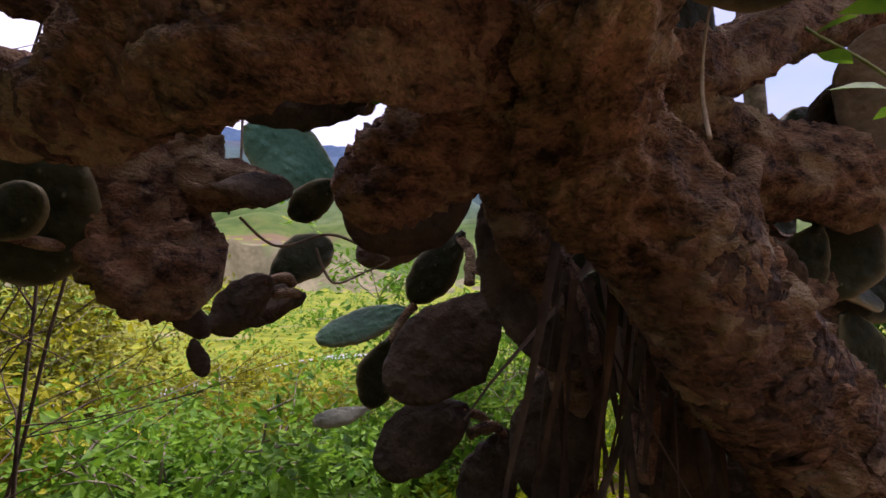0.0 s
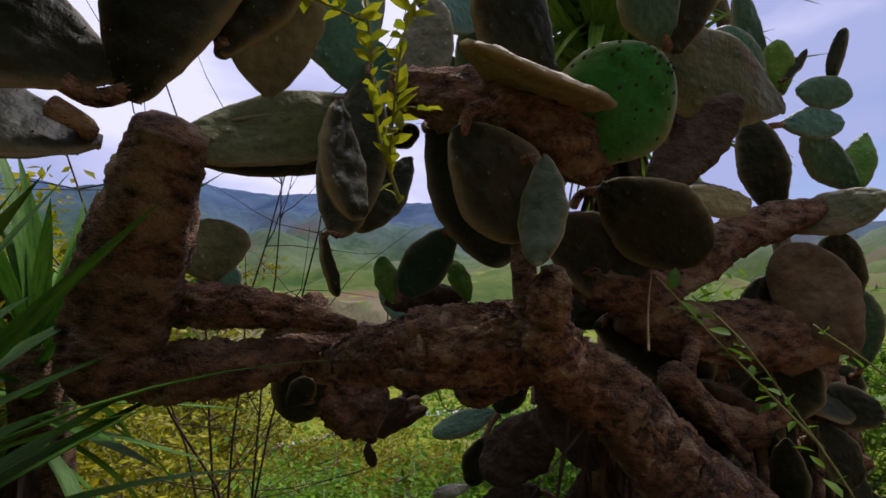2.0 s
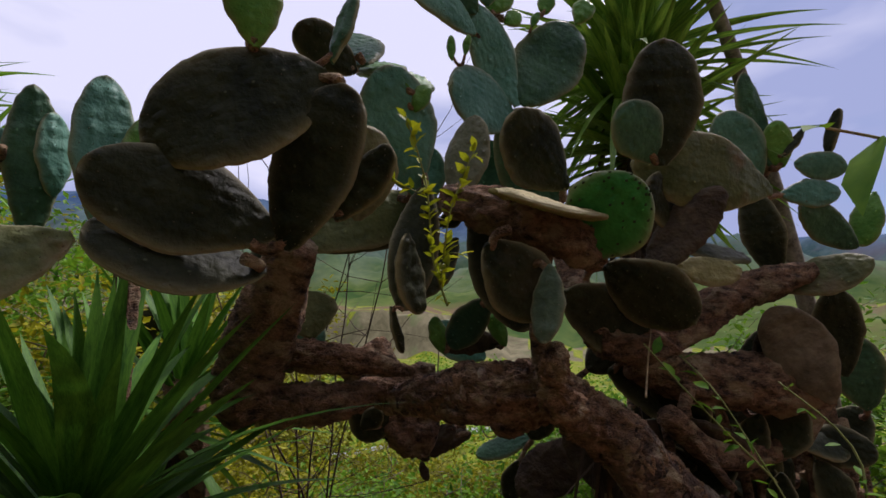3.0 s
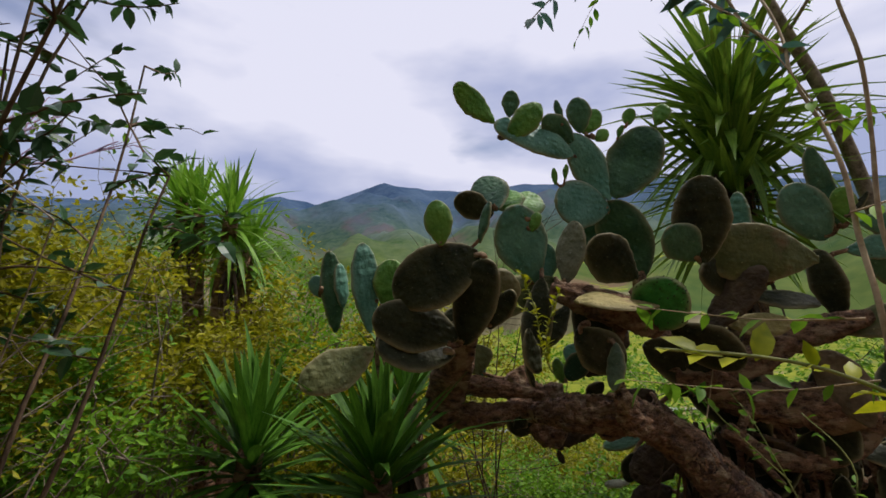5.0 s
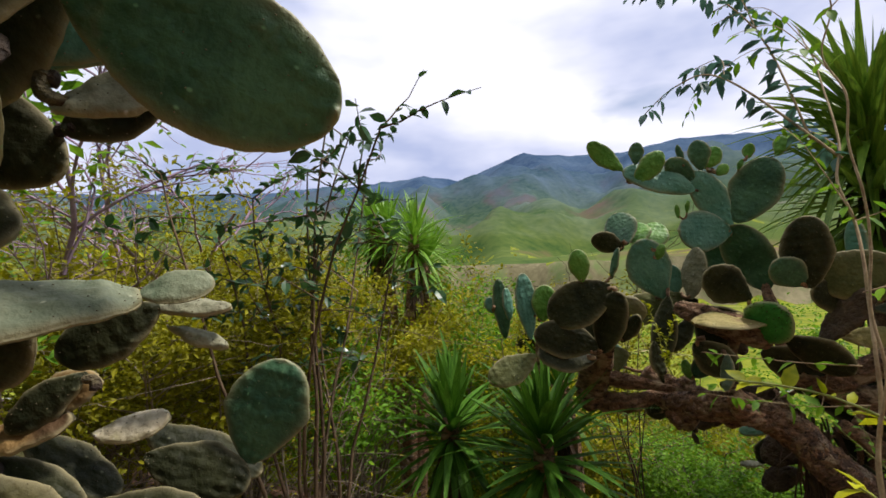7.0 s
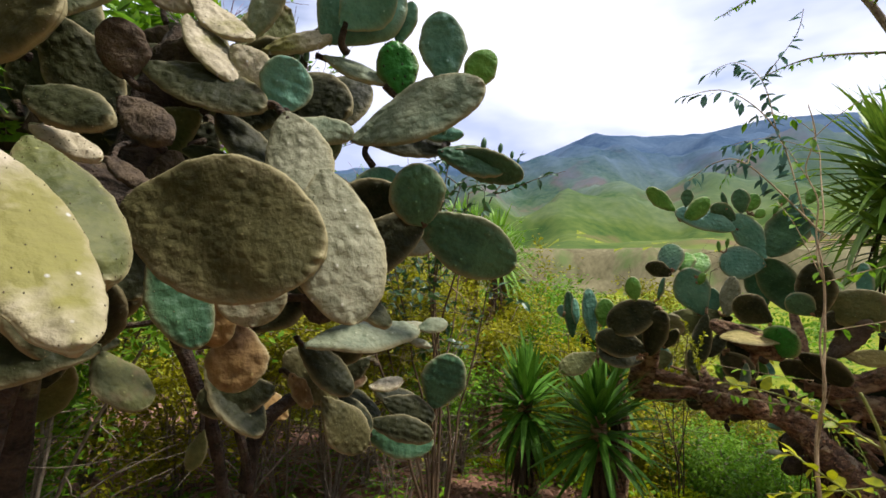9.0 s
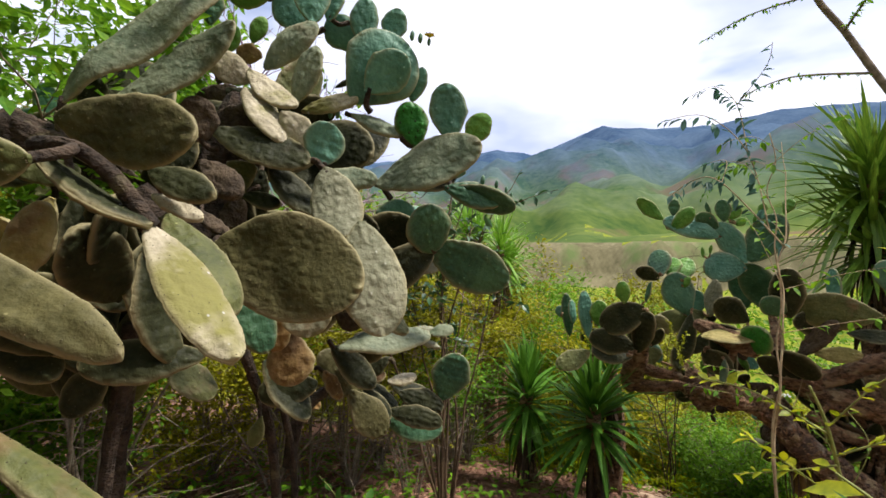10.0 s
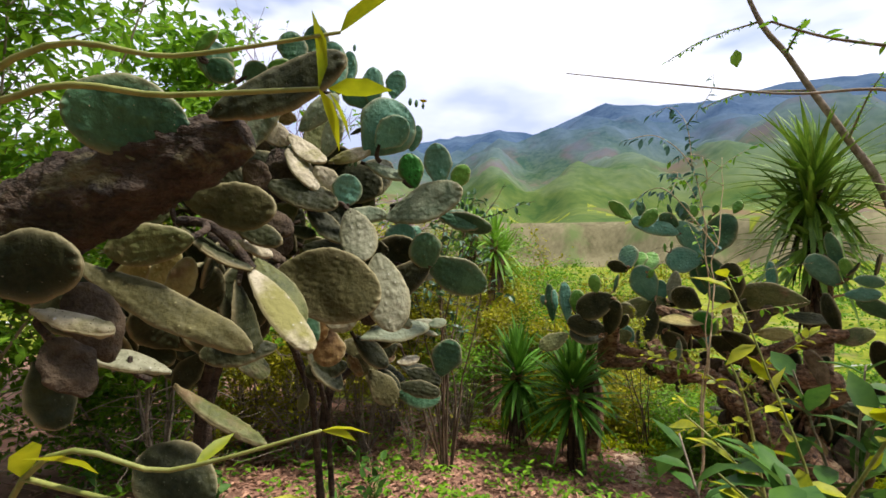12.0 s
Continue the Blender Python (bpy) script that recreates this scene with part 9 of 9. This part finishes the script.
# broad glossy leaves close beside the way
r3 = (2.55, -1.95, ground_height(2.55, -1.95))
st3 = [
    [(2.550, -1.950, 0.320, 0.007), (2.774, -2.228, 1.153, 0.005), (2.806, -2.328, 1.603, 0.004), (2.826, -2.448, 1.973, 0.004)],
    [(2.775, -2.228, 1.253, 0.007), (2.724, -2.478, 1.603, 0.005), (2.684, -2.647, 1.803, 0.003)],
    [(2.785, -2.278, 1.353, 0.007), (2.926, -2.329, 1.802, 0.005), (3.007, -2.370, 2.102, 0.003)],
    [(2.784, -2.228, 1.153, 0.007), (2.884, -2.529, 1.573, 0.005), (2.923, -2.649, 1.752, 0.003)],
    [(2.774, -2.228, 1.053, 0.007), (2.526, -2.226, 1.554, 0.005), (2.348, -2.174, 1.854, 0.003)],
    [(2.550, -1.980, 0.920, 0.007), (2.647, -2.077, 1.453, 0.005), (2.529, -2.026, 1.804, 0.003)],
]
leafy_branch_thing("shrub", r3, st3, leaves_on(st3, 0.022, 0.165, 0.42, 45, 0.1, -0.35), "shrub with broad glossy coffee-like leaves", "shrub", TWIG, LEAF_BROAD, 46, "shrubs")
r3b = (2.35, -1.45, ground_height(2.35, -1.45))
st3b = [[(2.350, -1.450, 0.500, 0.007), (2.530, -1.776, 1.533, 0.005), (2.431, -1.875, 2.034, 0.003), (2.332, -1.924, 2.334, 0.003)],
        [(2.530, -1.776, 1.533, 0.006), (2.731, -1.827, 1.933, 0.005), (2.852, -1.848, 2.232, 0.003)],
        [(2.530, -1.776, 1.433, 0.006), (2.280, -1.824, 1.684, 0.005), (2.081, -1.822, 1.785, 0.003)],
        [(2.529, -1.776, 1.333, 0.006), (2.528, -2.026, 1.634, 0.005), (2.478, -2.175, 1.784, 0.003)]]
leafy_branch_thing("shrub", r3b, st3b, leaves_on(st3b, 0.04, 0.12, 0.45, 47, 0.3, -0.2), "shrub with mixed yellow and green leaves", "shrub", STEM, LEAF_YELLOW, 48, "shrubs")

# broad-leaved shrub at the way's edge
r8 = (2.55, -1.40, ground_height(2.55, -1.40))
st8 = [
    [(2.55, -1.40, r8[2], 0.008), (2.56, -1.50, 1.1, 0.006), (2.54, -1.60, 1.6, 0.005), (2.55, -1.56, 2.05, 0.003)],
    [(2.56, -1.50, 1.2, 0.006), (2.48, -1.64, 1.7, 0.005), (2.42, -1.72, 2.02, 0.003)],
    [(2.56, -1.50, 1.1, 0.006), (2.50, -1.74, 1.5, 0.005), (2.40, -1.86, 1.75, 0.003)],
    [(2.54, -1.60, 1.6, 0.005), (2.60, -1.64, 1.85, 0.004), (2.64, -1.70, 1.95, 0.003)],
    [(2.56, -1.50, 1.0, 0.006), (2.54, -1.74, 1.4, 0.005), (2.53, -1.82, 1.68, 0.003)],
]
leafy_branch_thing("shrub", r8, st8, leaves_on(st8, 0.03, 0.15, 0.44, 57, 0.15, -0.3), "shrub with large dark green pointed leaves beside the path", "shrub", TWIG, LEAF_BROAD, 58, "shrubs")

# overhanging twigs with fresh yellow-green leaves
r4 = (1.9, -4.3, ground_height(1.9, -4.3))
st4 = [
    [(1.900, -4.300, 0.600, 0.016), (2.050, -4.000, 1.800, 0.012), (2.465, -3.975, 2.435, 0.008), (2.718, -3.687, 2.587, 0.0042), (2.793, -3.522, 2.590, 0.0034), (2.861, -3.368, 2.598, 0.0026)],
    [(2.465, -3.975, 2.435, 0.006), (2.708, -3.687, 2.636, 0.004), (2.789, -3.517, 2.637, 0.003), (2.881, -3.348, 2.658, 0.002)],
    [(2.050, -4.000, 1.500, 0.008), (2.636, -3.696, 2.124, 0.004), (2.732, -3.525, 2.142, 0.003), (2.829, -3.358, 2.198, 0.002)],
    [(2.636, -3.696, 2.124, 0.004), (2.737, -3.547, 2.104, 0.003), (2.818, -3.428, 2.113, 0.002)],
]
tips4 = [((2.861, -3.368, 2.598), (0.05, 0.05, 0.9), 0.085, 0.032), ((2.866, -3.358, 2.598), (0.0, 0.9, 0.15), 0.075, 0.026), ((2.861, -3.368, 2.598), (0.1, 0.35, -0.9), 0.075, 0.03), ((2.871, -3.358, 2.593), (-0.2, 0.4, -0.6), 0.06, 0.022),
         ((2.881, -3.348, 2.658), (0.1, 0.5, 0.7), 0.07, 0.028), ((2.829, -3.358, 2.198), (0.1, 0.9, 0.1), 0.06, 0.02), ((2.829, -3.358, 2.198), (-0.2, 0.6, -0.2), 0.05, 0.018), ((2.687, -3.607, 2.134), (0.0, -0.6, 0.5), 0.08, 0.035), ((2.636, -3.696, 2.124), (0.3, 0.1, 0.5), 0.09, 0.036), ((2.748, -3.497, 2.149), (-0.3, 0.5, 0.3), 0.06, 0.018), ((2.818, -3.428, 2.113), (0.0, 0.8, 0.1), 0.06, 0.02), ((2.667, -3.726, 2.534), (0.3, 0.1, -0.9), 0.12, 0.045)]
leafy_branch_thing("shrub", r4, st4, tips4, "arching twigs with a few fresh yellow-green leaves", "shrub", STEM, LEAF_YELLOW, 50, "shrubs")

# twig across the sky on the other side
r5 = (2.75, -0.9, ground_height(2.75, -0.9))
st5 = [[(2.750, -0.900, 0.400, 0.03), (3.014, -1.330, 1.631, 0.024), (2.985, -1.629, 2.431, 0.016), (2.854, -1.948, 2.772, 0.0045), (2.671, -2.226, 2.808, 0.0028), (2.458, -2.694, 2.857, 0.0012)],
       [(2.985, -1.629, 2.431, 0.012), (2.836, -1.727, 2.932, 0.008), (2.636, -1.925, 3.333, 0.004)],
       [(2.836, -1.727, 2.932, 0.008), (2.985, -1.978, 3.232, 0.005), (3.035, -2.129, 3.432, 0.003)],
       [(2.836, -1.727, 2.932, 0.006), (2.684, -1.976, 2.983, 0.004), (2.633, -2.176, 3.013, 0.003)],
       [(2.636, -1.925, 3.333, 0.005), (2.534, -2.125, 3.234, 0.003), (2.532, -2.275, 3.134, 0.002)]]
leafy_branch_thing("tree", r5, st5, leaves_on(st5[1:], 0.016, 0.035, 0.4, 52, 0.1) + [((2.631, -2.306, 2.873), (-0.2, 0.2, 0.8), 0.06, 0.03)], "grey leaning tree with fine feathery leaflets", "tree", TWIG, LEAF, 51)

# climber with small yellow leaves on the cactus arm
r6 = (0.10, 0.12, 1.52)
st6 = [[(0.10, 0.12, 1.52, 0.003), (0.08, 0.08, 1.62, 0.0025), (0.08, 0.03, 1.78, 0.002), (0.05, -0.02, 1.92, 0.0015)],
       [(0.09, 0.10, 1.56, 0.002), (0.15, 0.0, 1.7, 0.0015), (0.2, 0.02, 1.85, 0.001)], [(0.08, 0.03, 1.75, 0.002), (-0.02, 0.0, 1.8, 0.0015), (-0.1, -0.02, 1.85, 0.001)],
       [(0.09, 0.10, 1.56, 0.002), (0.12, 0.05, 1.62, 0.0015), (0.16, 0.05, 1.62, 0.001)]]
leafy_branch_thing("climber", r6, st6, leaves_on(st6, 0.007, 0.034, 0.5, 54, 0.15), "wiry climber with small yellow-green leaves on the cactus arm", "climber", STEM, LEAF_YELLOW, 53)
r7 = (0.95, 0.6, ground_height(0.95, 0.6))
st7 = [[(0.95, 0.6, 0.1, 0.003), (0.9, 0.65, 0.8, 0.0025), (0.72, 0.72, 1.25, 0.002), (0.6, 0.78, 1.42, 0.002)], [(0.9, 0.65, 0.8, 0.004), (1.0, 0.75, 1.15, 0.003), (0.85, 0.8, 1.35, 0.002)], [(0.8, 0.7, 1.1, 0.003), (0.62, 0.62, 1.3, 0.002), (0.5, 0.6, 1.45, 0.002)]]
leafy_branch_thing("climber", r7, st7, leaves_on(st7, 0.03, 0.05, 0.5, 56, 0.25), "thin climber with bright green leaves beside the trunk", "climber", STEM, LEAF, 55)


def dead_strips():
    """Dry strap leaves hanging beneath the trunk's fork."""
    rng = random.Random(60)
    ob = thing("dead_leaves", (0.42, 0.95, ground_height(0.42, 0.95)), "dry brown strap leaves hanging beneath the trunk", "dead leaves")
    for i in range(26):
        x, y = 0.30 + rng.uniform(0, 0.22), 0.82 + rng.uniform(0, 0.25)
        top = Vector((x, y, rng.uniform(1.05, 1.25)))
        pts = wander(rng, top, Vector((rng.gauss(0.05, 0.15), rng.gauss(0, 0.12), -1)), rng.uniform(0.35, 1.0), 6, 0.06)
        w = rng.uniform(0.006, 0.016)
        v, f = [], []
        inv = WORLD_OF[ob].inverted()
        side = Vector((math.cos(i), math.sin(i), 0))
        for k, p in enumerate(pts):
            ww = w * (1 - 0.8 * k / 6)
            v += [inv @ (p - side * ww), inv @ (p + Vector((0.3, 0.3, 0)) * ww), inv @ (p + side * ww)]
        for k in range(6):
            a = 3 * k
            f += [(a, a + 1, a + 4, a + 3), (a + 1, a + 2, a + 5, a + 4)]
        part("strap_leaf", mesh_from("strap_leaf", v, f, DEAD_STRAP), ob)


dead_strips()


def river():
    """A pale stony river on the valley floor."""
    line = [(-34, -30), (-27, 0), (-20.5, 21), (-14, 36), (-6, 46)]
    v, f = [], []
    rng = random.Random(8)
    pts = []
    for (a, b), (c, d) in zip(line, line[1:]):
        for k in range(24):
            t = k / 24
            pts.append(Vector((a + (c - a) * t, b + (d - b) * t, 0)))
    for i, p in enumerate(pts):
        t = (pts[min(i + 1, len(pts) - 1)] - pts[max(i - 1, 0)]).normalized()
        n = Vector((-t.y, t.x, 0))
        w = max(0.15, 0.6 + 0.8 * noise.noise(p * 0.17))
        for u in (-1, -0.33, 0.33, 1):
            q = p + n * u * w
            v.append((q.x, q.y, ground_height(q.x, q.y) + 0.12))
    for i in range(len(pts) - 1):
        for j in range(3):
            a = 4 * i + j
            f.append((a, a + 1, a + 5, a + 4))
    tagged(new("water", mesh_from("water", v, f, RIVER)), "pale shallow river over stones on the valley floor", "river", kind="structure")


RIVER = material("shallow_river", (0.20, 0.21, 0.20), (0.36, 0.36, 0.34), 0.8, 0.3, 0.3, 6)
river()

# fruits on the pads and one yellow flower

def fruit(owner, at, up, length, flower=False):
    v, f = [], []
    n, m = 7, 10
    prof = [0.35, 0.75, 0.95, 1.0, 0.95, 0.85, 0.7, 0.15]
    for i in range(n + 1):
        for j in range(m):
            a = 2 * math.pi * j / m
            r = 0.24 * length * prof[i] * (1 + 0.06 * math.sin(3 * a + i))
            v.append((r * math.cos(a), length * i / n, r * math.sin(a)))
    for i in range(n):
        for j in range(m):
            a, b = i * m + j, i * m + (j + 1) % m
            f.append((a, b, b + m, a + m))
    m4 = frame_of(at, up, (1, 0.2, 0.1))
    ob = part("fruit", mesh_from("fruit", v, f, FRUIT), owner, m4, "small green unripe fruit")
    if flower:
        v, f = [], []
        for k in range(9):
            a = 2 * math.pi * k / 9
            leaf_shape(v, f, (0, length, 0), (math.cos(a), 0.8, math.sin(a)), (0, 1, 0), 0.03, 0.02)
        part("flower", mesh_from("flower", v, f, PETAL), ob, m4, "yellow flower")


fruit(left, (0.822, -2.298, 2.706), (0.05, 0.05, 1), 0.046)
fruit(left, (0.879, -2.160, 2.657), (0.05, 0.05, 1), 0.046)
fruit(left, (0.917, -2.110, 2.642), (0.05, 0.05, 1), 0.038)
fruit(left, (0.936, -2.071, 2.622), (0.05, 0.05, 1), 0.030)
fruit(left, (0.955, -2.055, 2.603), (0.05, 0.05, 1), 0.021)
fruit(left, (0.908, -2.526, 3.231), (0.05, 0.05, 1), 0.043)
fruit(left, (0.920, -2.494, 3.222), (0.05, 0.05, 1), 0.043)
fruit(left, (0.933, -2.459, 3.213), (0.05, 0.05, 1), 0.033, True)
fruit(left, (0.775, -2.830, 2.891), (0.05, 0.05, 1), 0.042)
fruit(left, (0.785, -2.802, 2.891), (0.05, 0.05, 1), 0.042)
fruit(left, (0.662, -2.777, 3.582), (0.05, 0.05, 1), 0.041)
fruit(left, (0.658, -2.780, 3.499), (0.05, 0.05, 1), 0.036)


def off_path(x, y):
    """Distance from the trodden way down the slope."""
    t = max(0.0, min(1.0, (-(x + 0.1) * 0.73 + (y - 0.2) * 0.68) / 2.3))
    return math.hypot(x - (-0.1 - 0.73 * 2.3 * t), y - (0.2 + 0.68 * 2.3 * t))


def dirt_path():
    v, f = [], []
    n = 40
    for i in range(n + 1):
        t = i / n
        c = Vector((-0.1 - 0.73 * 2.3 * t + 0.08 * noise.noise(Vector((t * 4, 0, 0))), 0.2 + 0.68 * 2.3 * t, 0))
        for j in range(7):
            u = (j - 3) / 3 * (0.19 + 0.06 * noise.noise(Vector((t * 9, 5, 0)))) * min(1, 6 * t + 0.05, 6 * (1 - t) + 0.05)
            q = c + Vector((0.68, 0.73, 0)) * u
            v.append((q.x, q.y, ground_height(q.x, q.y) + 0.012 + 0.01 * noise.noise(q * 9) - (0.02 if abs(j - 3) == 3 else 0)))
    for i in range(n):
        for j in range(6):
            a = 7 * i + j
            f.append((a, a + 1, a + 8, a + 7))
    tagged(new("path", mesh_from("path", v, f, PATH)), "narrow trodden path of pale reddish earth", "path", kind="structure")


dirt_path()


def ground_cover():
    """Herbs, grass tufts, fallen leaves and twigs."""
    rng = random.Random(77)
    v, f = [], []
    for _ in range(5200):
        r = 1.2 + 16 * rng.random() ** 1.4
        a = radians(rng.uniform(-25, 100))
        x, y = -math.sin(a) * r, math.cos(a) * r
        s = -0.6 * x + 0.8 * y
        if s < 1.3 or off_path(x, y) < 0.22:
            continue
        g = ground_height(x, y)
        k = 0.5 + r / 14
        for _ in range(9):
            h = rng.uniform(0.05, 0.4) * (0.7 + 0.5 * noise.noise(Vector((x, y, 0)) * 0.8)) * k
            d = Vector((rng.gauss(0, 1), rng.gauss(0, 1), rng.uniform(0.0, 1.2)))
            L = rng.uniform(0.05, 0.11) * k
            leaf_shape(v, f, (x + rng.gauss(0, 0.16) * k, y + rng.gauss(0, 0.16) * k, g + h), d, (rng.gauss(0, 0.4), rng.gauss(0, 0.4), 1), L, L * 0.55)
    tagged(new("herbs", mesh_from("herbs", v, f, HERB, False)), "dense green herbs and creepers covering the slope", "herbs", kind="stuff")
    v, f = [], []
    for _ in range(1500):
        r = 4 + 26 * rng.random() ** 1.3
        a = radians(rng.uniform(-30, 100))
        x, y = -math.sin(a) * r, math.cos(a) * r
        if -0.6 * x + 0.8 * y < 3:
            continue
        g = ground_height(x, y)
        big = rng.uniform(0.4, 0.9)
        for _ in range(8):
            d = Vector((rng.gauss(0, 0.5), rng.gauss(0, 0.5), 1))
            leaf_shape(v, f, (x + rng.gauss(0, 0.1), y + rng.gauss(0, 0.1), g), d, (rng.gauss(0, 1), rng.gauss(0, 1), 0.2), big * rng.uniform(0.6, 1.1), 0.03 + r * 0.001, 0.2, 0.35)
    tagged(new("tall_grass", mesh_from("tall_grass", v, f, GRASS, False)), "tufts of tall bright green grass", "grass", kind="stuff")
    v, f = [], []
    for _ in range(15000):
        x, y = rng.gauss(0.2, 2.2), rng.gauss(-1.9, 2.0)
        if -0.6 * x + 0.8 * y > 1.8:
            continue
        L = rng.uniform(0.03, 0.09)
        leaf_shape(v, f, (x, y, ground_height(x, y) + rng.uniform(0.004, 0.03)), (rng.gauss(0, 1), rng.gauss(0, 1), rng.gauss(0, 0.25)), (rng.gauss(0, 0.3), rng.gauss(0, 0.3), 1), L, L * 0.5, 0.5, rng.uniform(-0.3, 0.3))
    for _ in range(900):
        x, y = rng.uniform(-4.0, 2.6), rng.uniform(-5.0, 1.2)
        tube(v, f, wander(rng, (x, y, ground_height(x, y) + 0.012), (rng.gauss(0, 1), rng.gauss(0, 1), 0.06), rng.uniform(0.1, 0.6), 4, 0.1), 0.004, 0.002, 4)
    tagged(new("leaf_litter", mesh_from("leaf_litter", v, f, LEAF_DRY, False)), "brown fallen leaves and dry twigs on the soil", "leaf litter", kind="stuff")
    v, f = [], []
    for _ in range(620):
        x, y = rng.uniform(-3.2, 1.8), rng.uniform(-4.4, 1.2)
        if -0.6 * x + 0.8 * y > 1.6:
            continue
        g = ground_height(x, y)
        h = rng.uniform(0.05, 0.28)
        for k in range(rng.randrange(5, 12)):
            d = Vector((rng.gauss(0, 1), rng.gauss(0, 1), rng.uniform(0, 0.8)))
            L = rng.uniform(0.04, 0.09)
            leaf_shape(v, f, (x + rng.gauss(0, 0.05), y + rng.gauss(0, 0.05), g + h * rng.random()), d, (0, 0, 1), L, L * 0.5)
    tagged(new("seedlings", mesh_from("seedlings", v, f, LEAF, False)), "small green seedlings among the litter", "seedlings", kind="stuff")


ground_cover()


def undergrowth(at, seed):
    """A low plant of a few stalks with broad leaves in the shade."""
    rng = random.Random(seed)
    root = Vector((at[0], at[1], ground_height(*at)))
    stems = []
    for _ in range(5):
        path = wander(rng, root, (rng.gauss(0, 0.6), rng.gauss(0, 0.6), 1), rng.uniform(0.25, 0.55), 3, 0.15)
        stems.append([(*p, 0.004 - 0.0008 * k) for k, p in enumerate(path)])
    leafy_branch_thing("seedling", root, stems, leaves_on(stems, 0.05, 0.11, 0.5, seed, 0.1), "low broad-leaved green plant in the cactus shade", "plant", STEM, LEAF_BROAD, seed, "undergrowth")


for k, at in enumerate([(0.95, -4.0), (0.55, -4.25), (0.2, -3.9), (0.75, -3.7), (-0.2, -4.2), (-0.1, -3.5), (0.35, -3.35), (1.1, -3.65), (0.1, -2.75), (-0.35, -2.35)]):
    undergrowth(at, 500 + k)


def far_trees():
    """Clumps of trees in the valley and at the foot of the mountains."""
    rng = random.Random(5)
    v, f = [], []
    for _ in range(420):
        r = 22 + 150 * rng.random() ** 1.2
        a = radians(rng.uniform(-30, 100))
        x, y = -math.sin(a) * r, math.cos(a) * r
        g = ground_height(x, y)
        size = rng.uniform(0.8, 2.4) * (1 if r < 60 else 1.6)
        for _ in range(70):
            p = Vector((rng.gauss(0, 0.5), rng.gauss(0, 0.5), abs(rng.gauss(0.5, 0.35)))) * size
            L = size * rng.uniform(0.12, 0.26)
            leaf_shape(v, f, Vector((x, y, g)) + p, (rng.gauss(0, 1), rng.gauss(0, 1), rng.gauss(0, 0.6)), (rng.gauss(0, 0.6), rng.gauss(0, 0.6), 1), L, L * 0.7)
    tagged(new("valley_trees", mesh_from("valley_trees", v, f, LEAF, False)), "far clumps of green trees in the valley", "trees", kind="stuff")


far_trees()
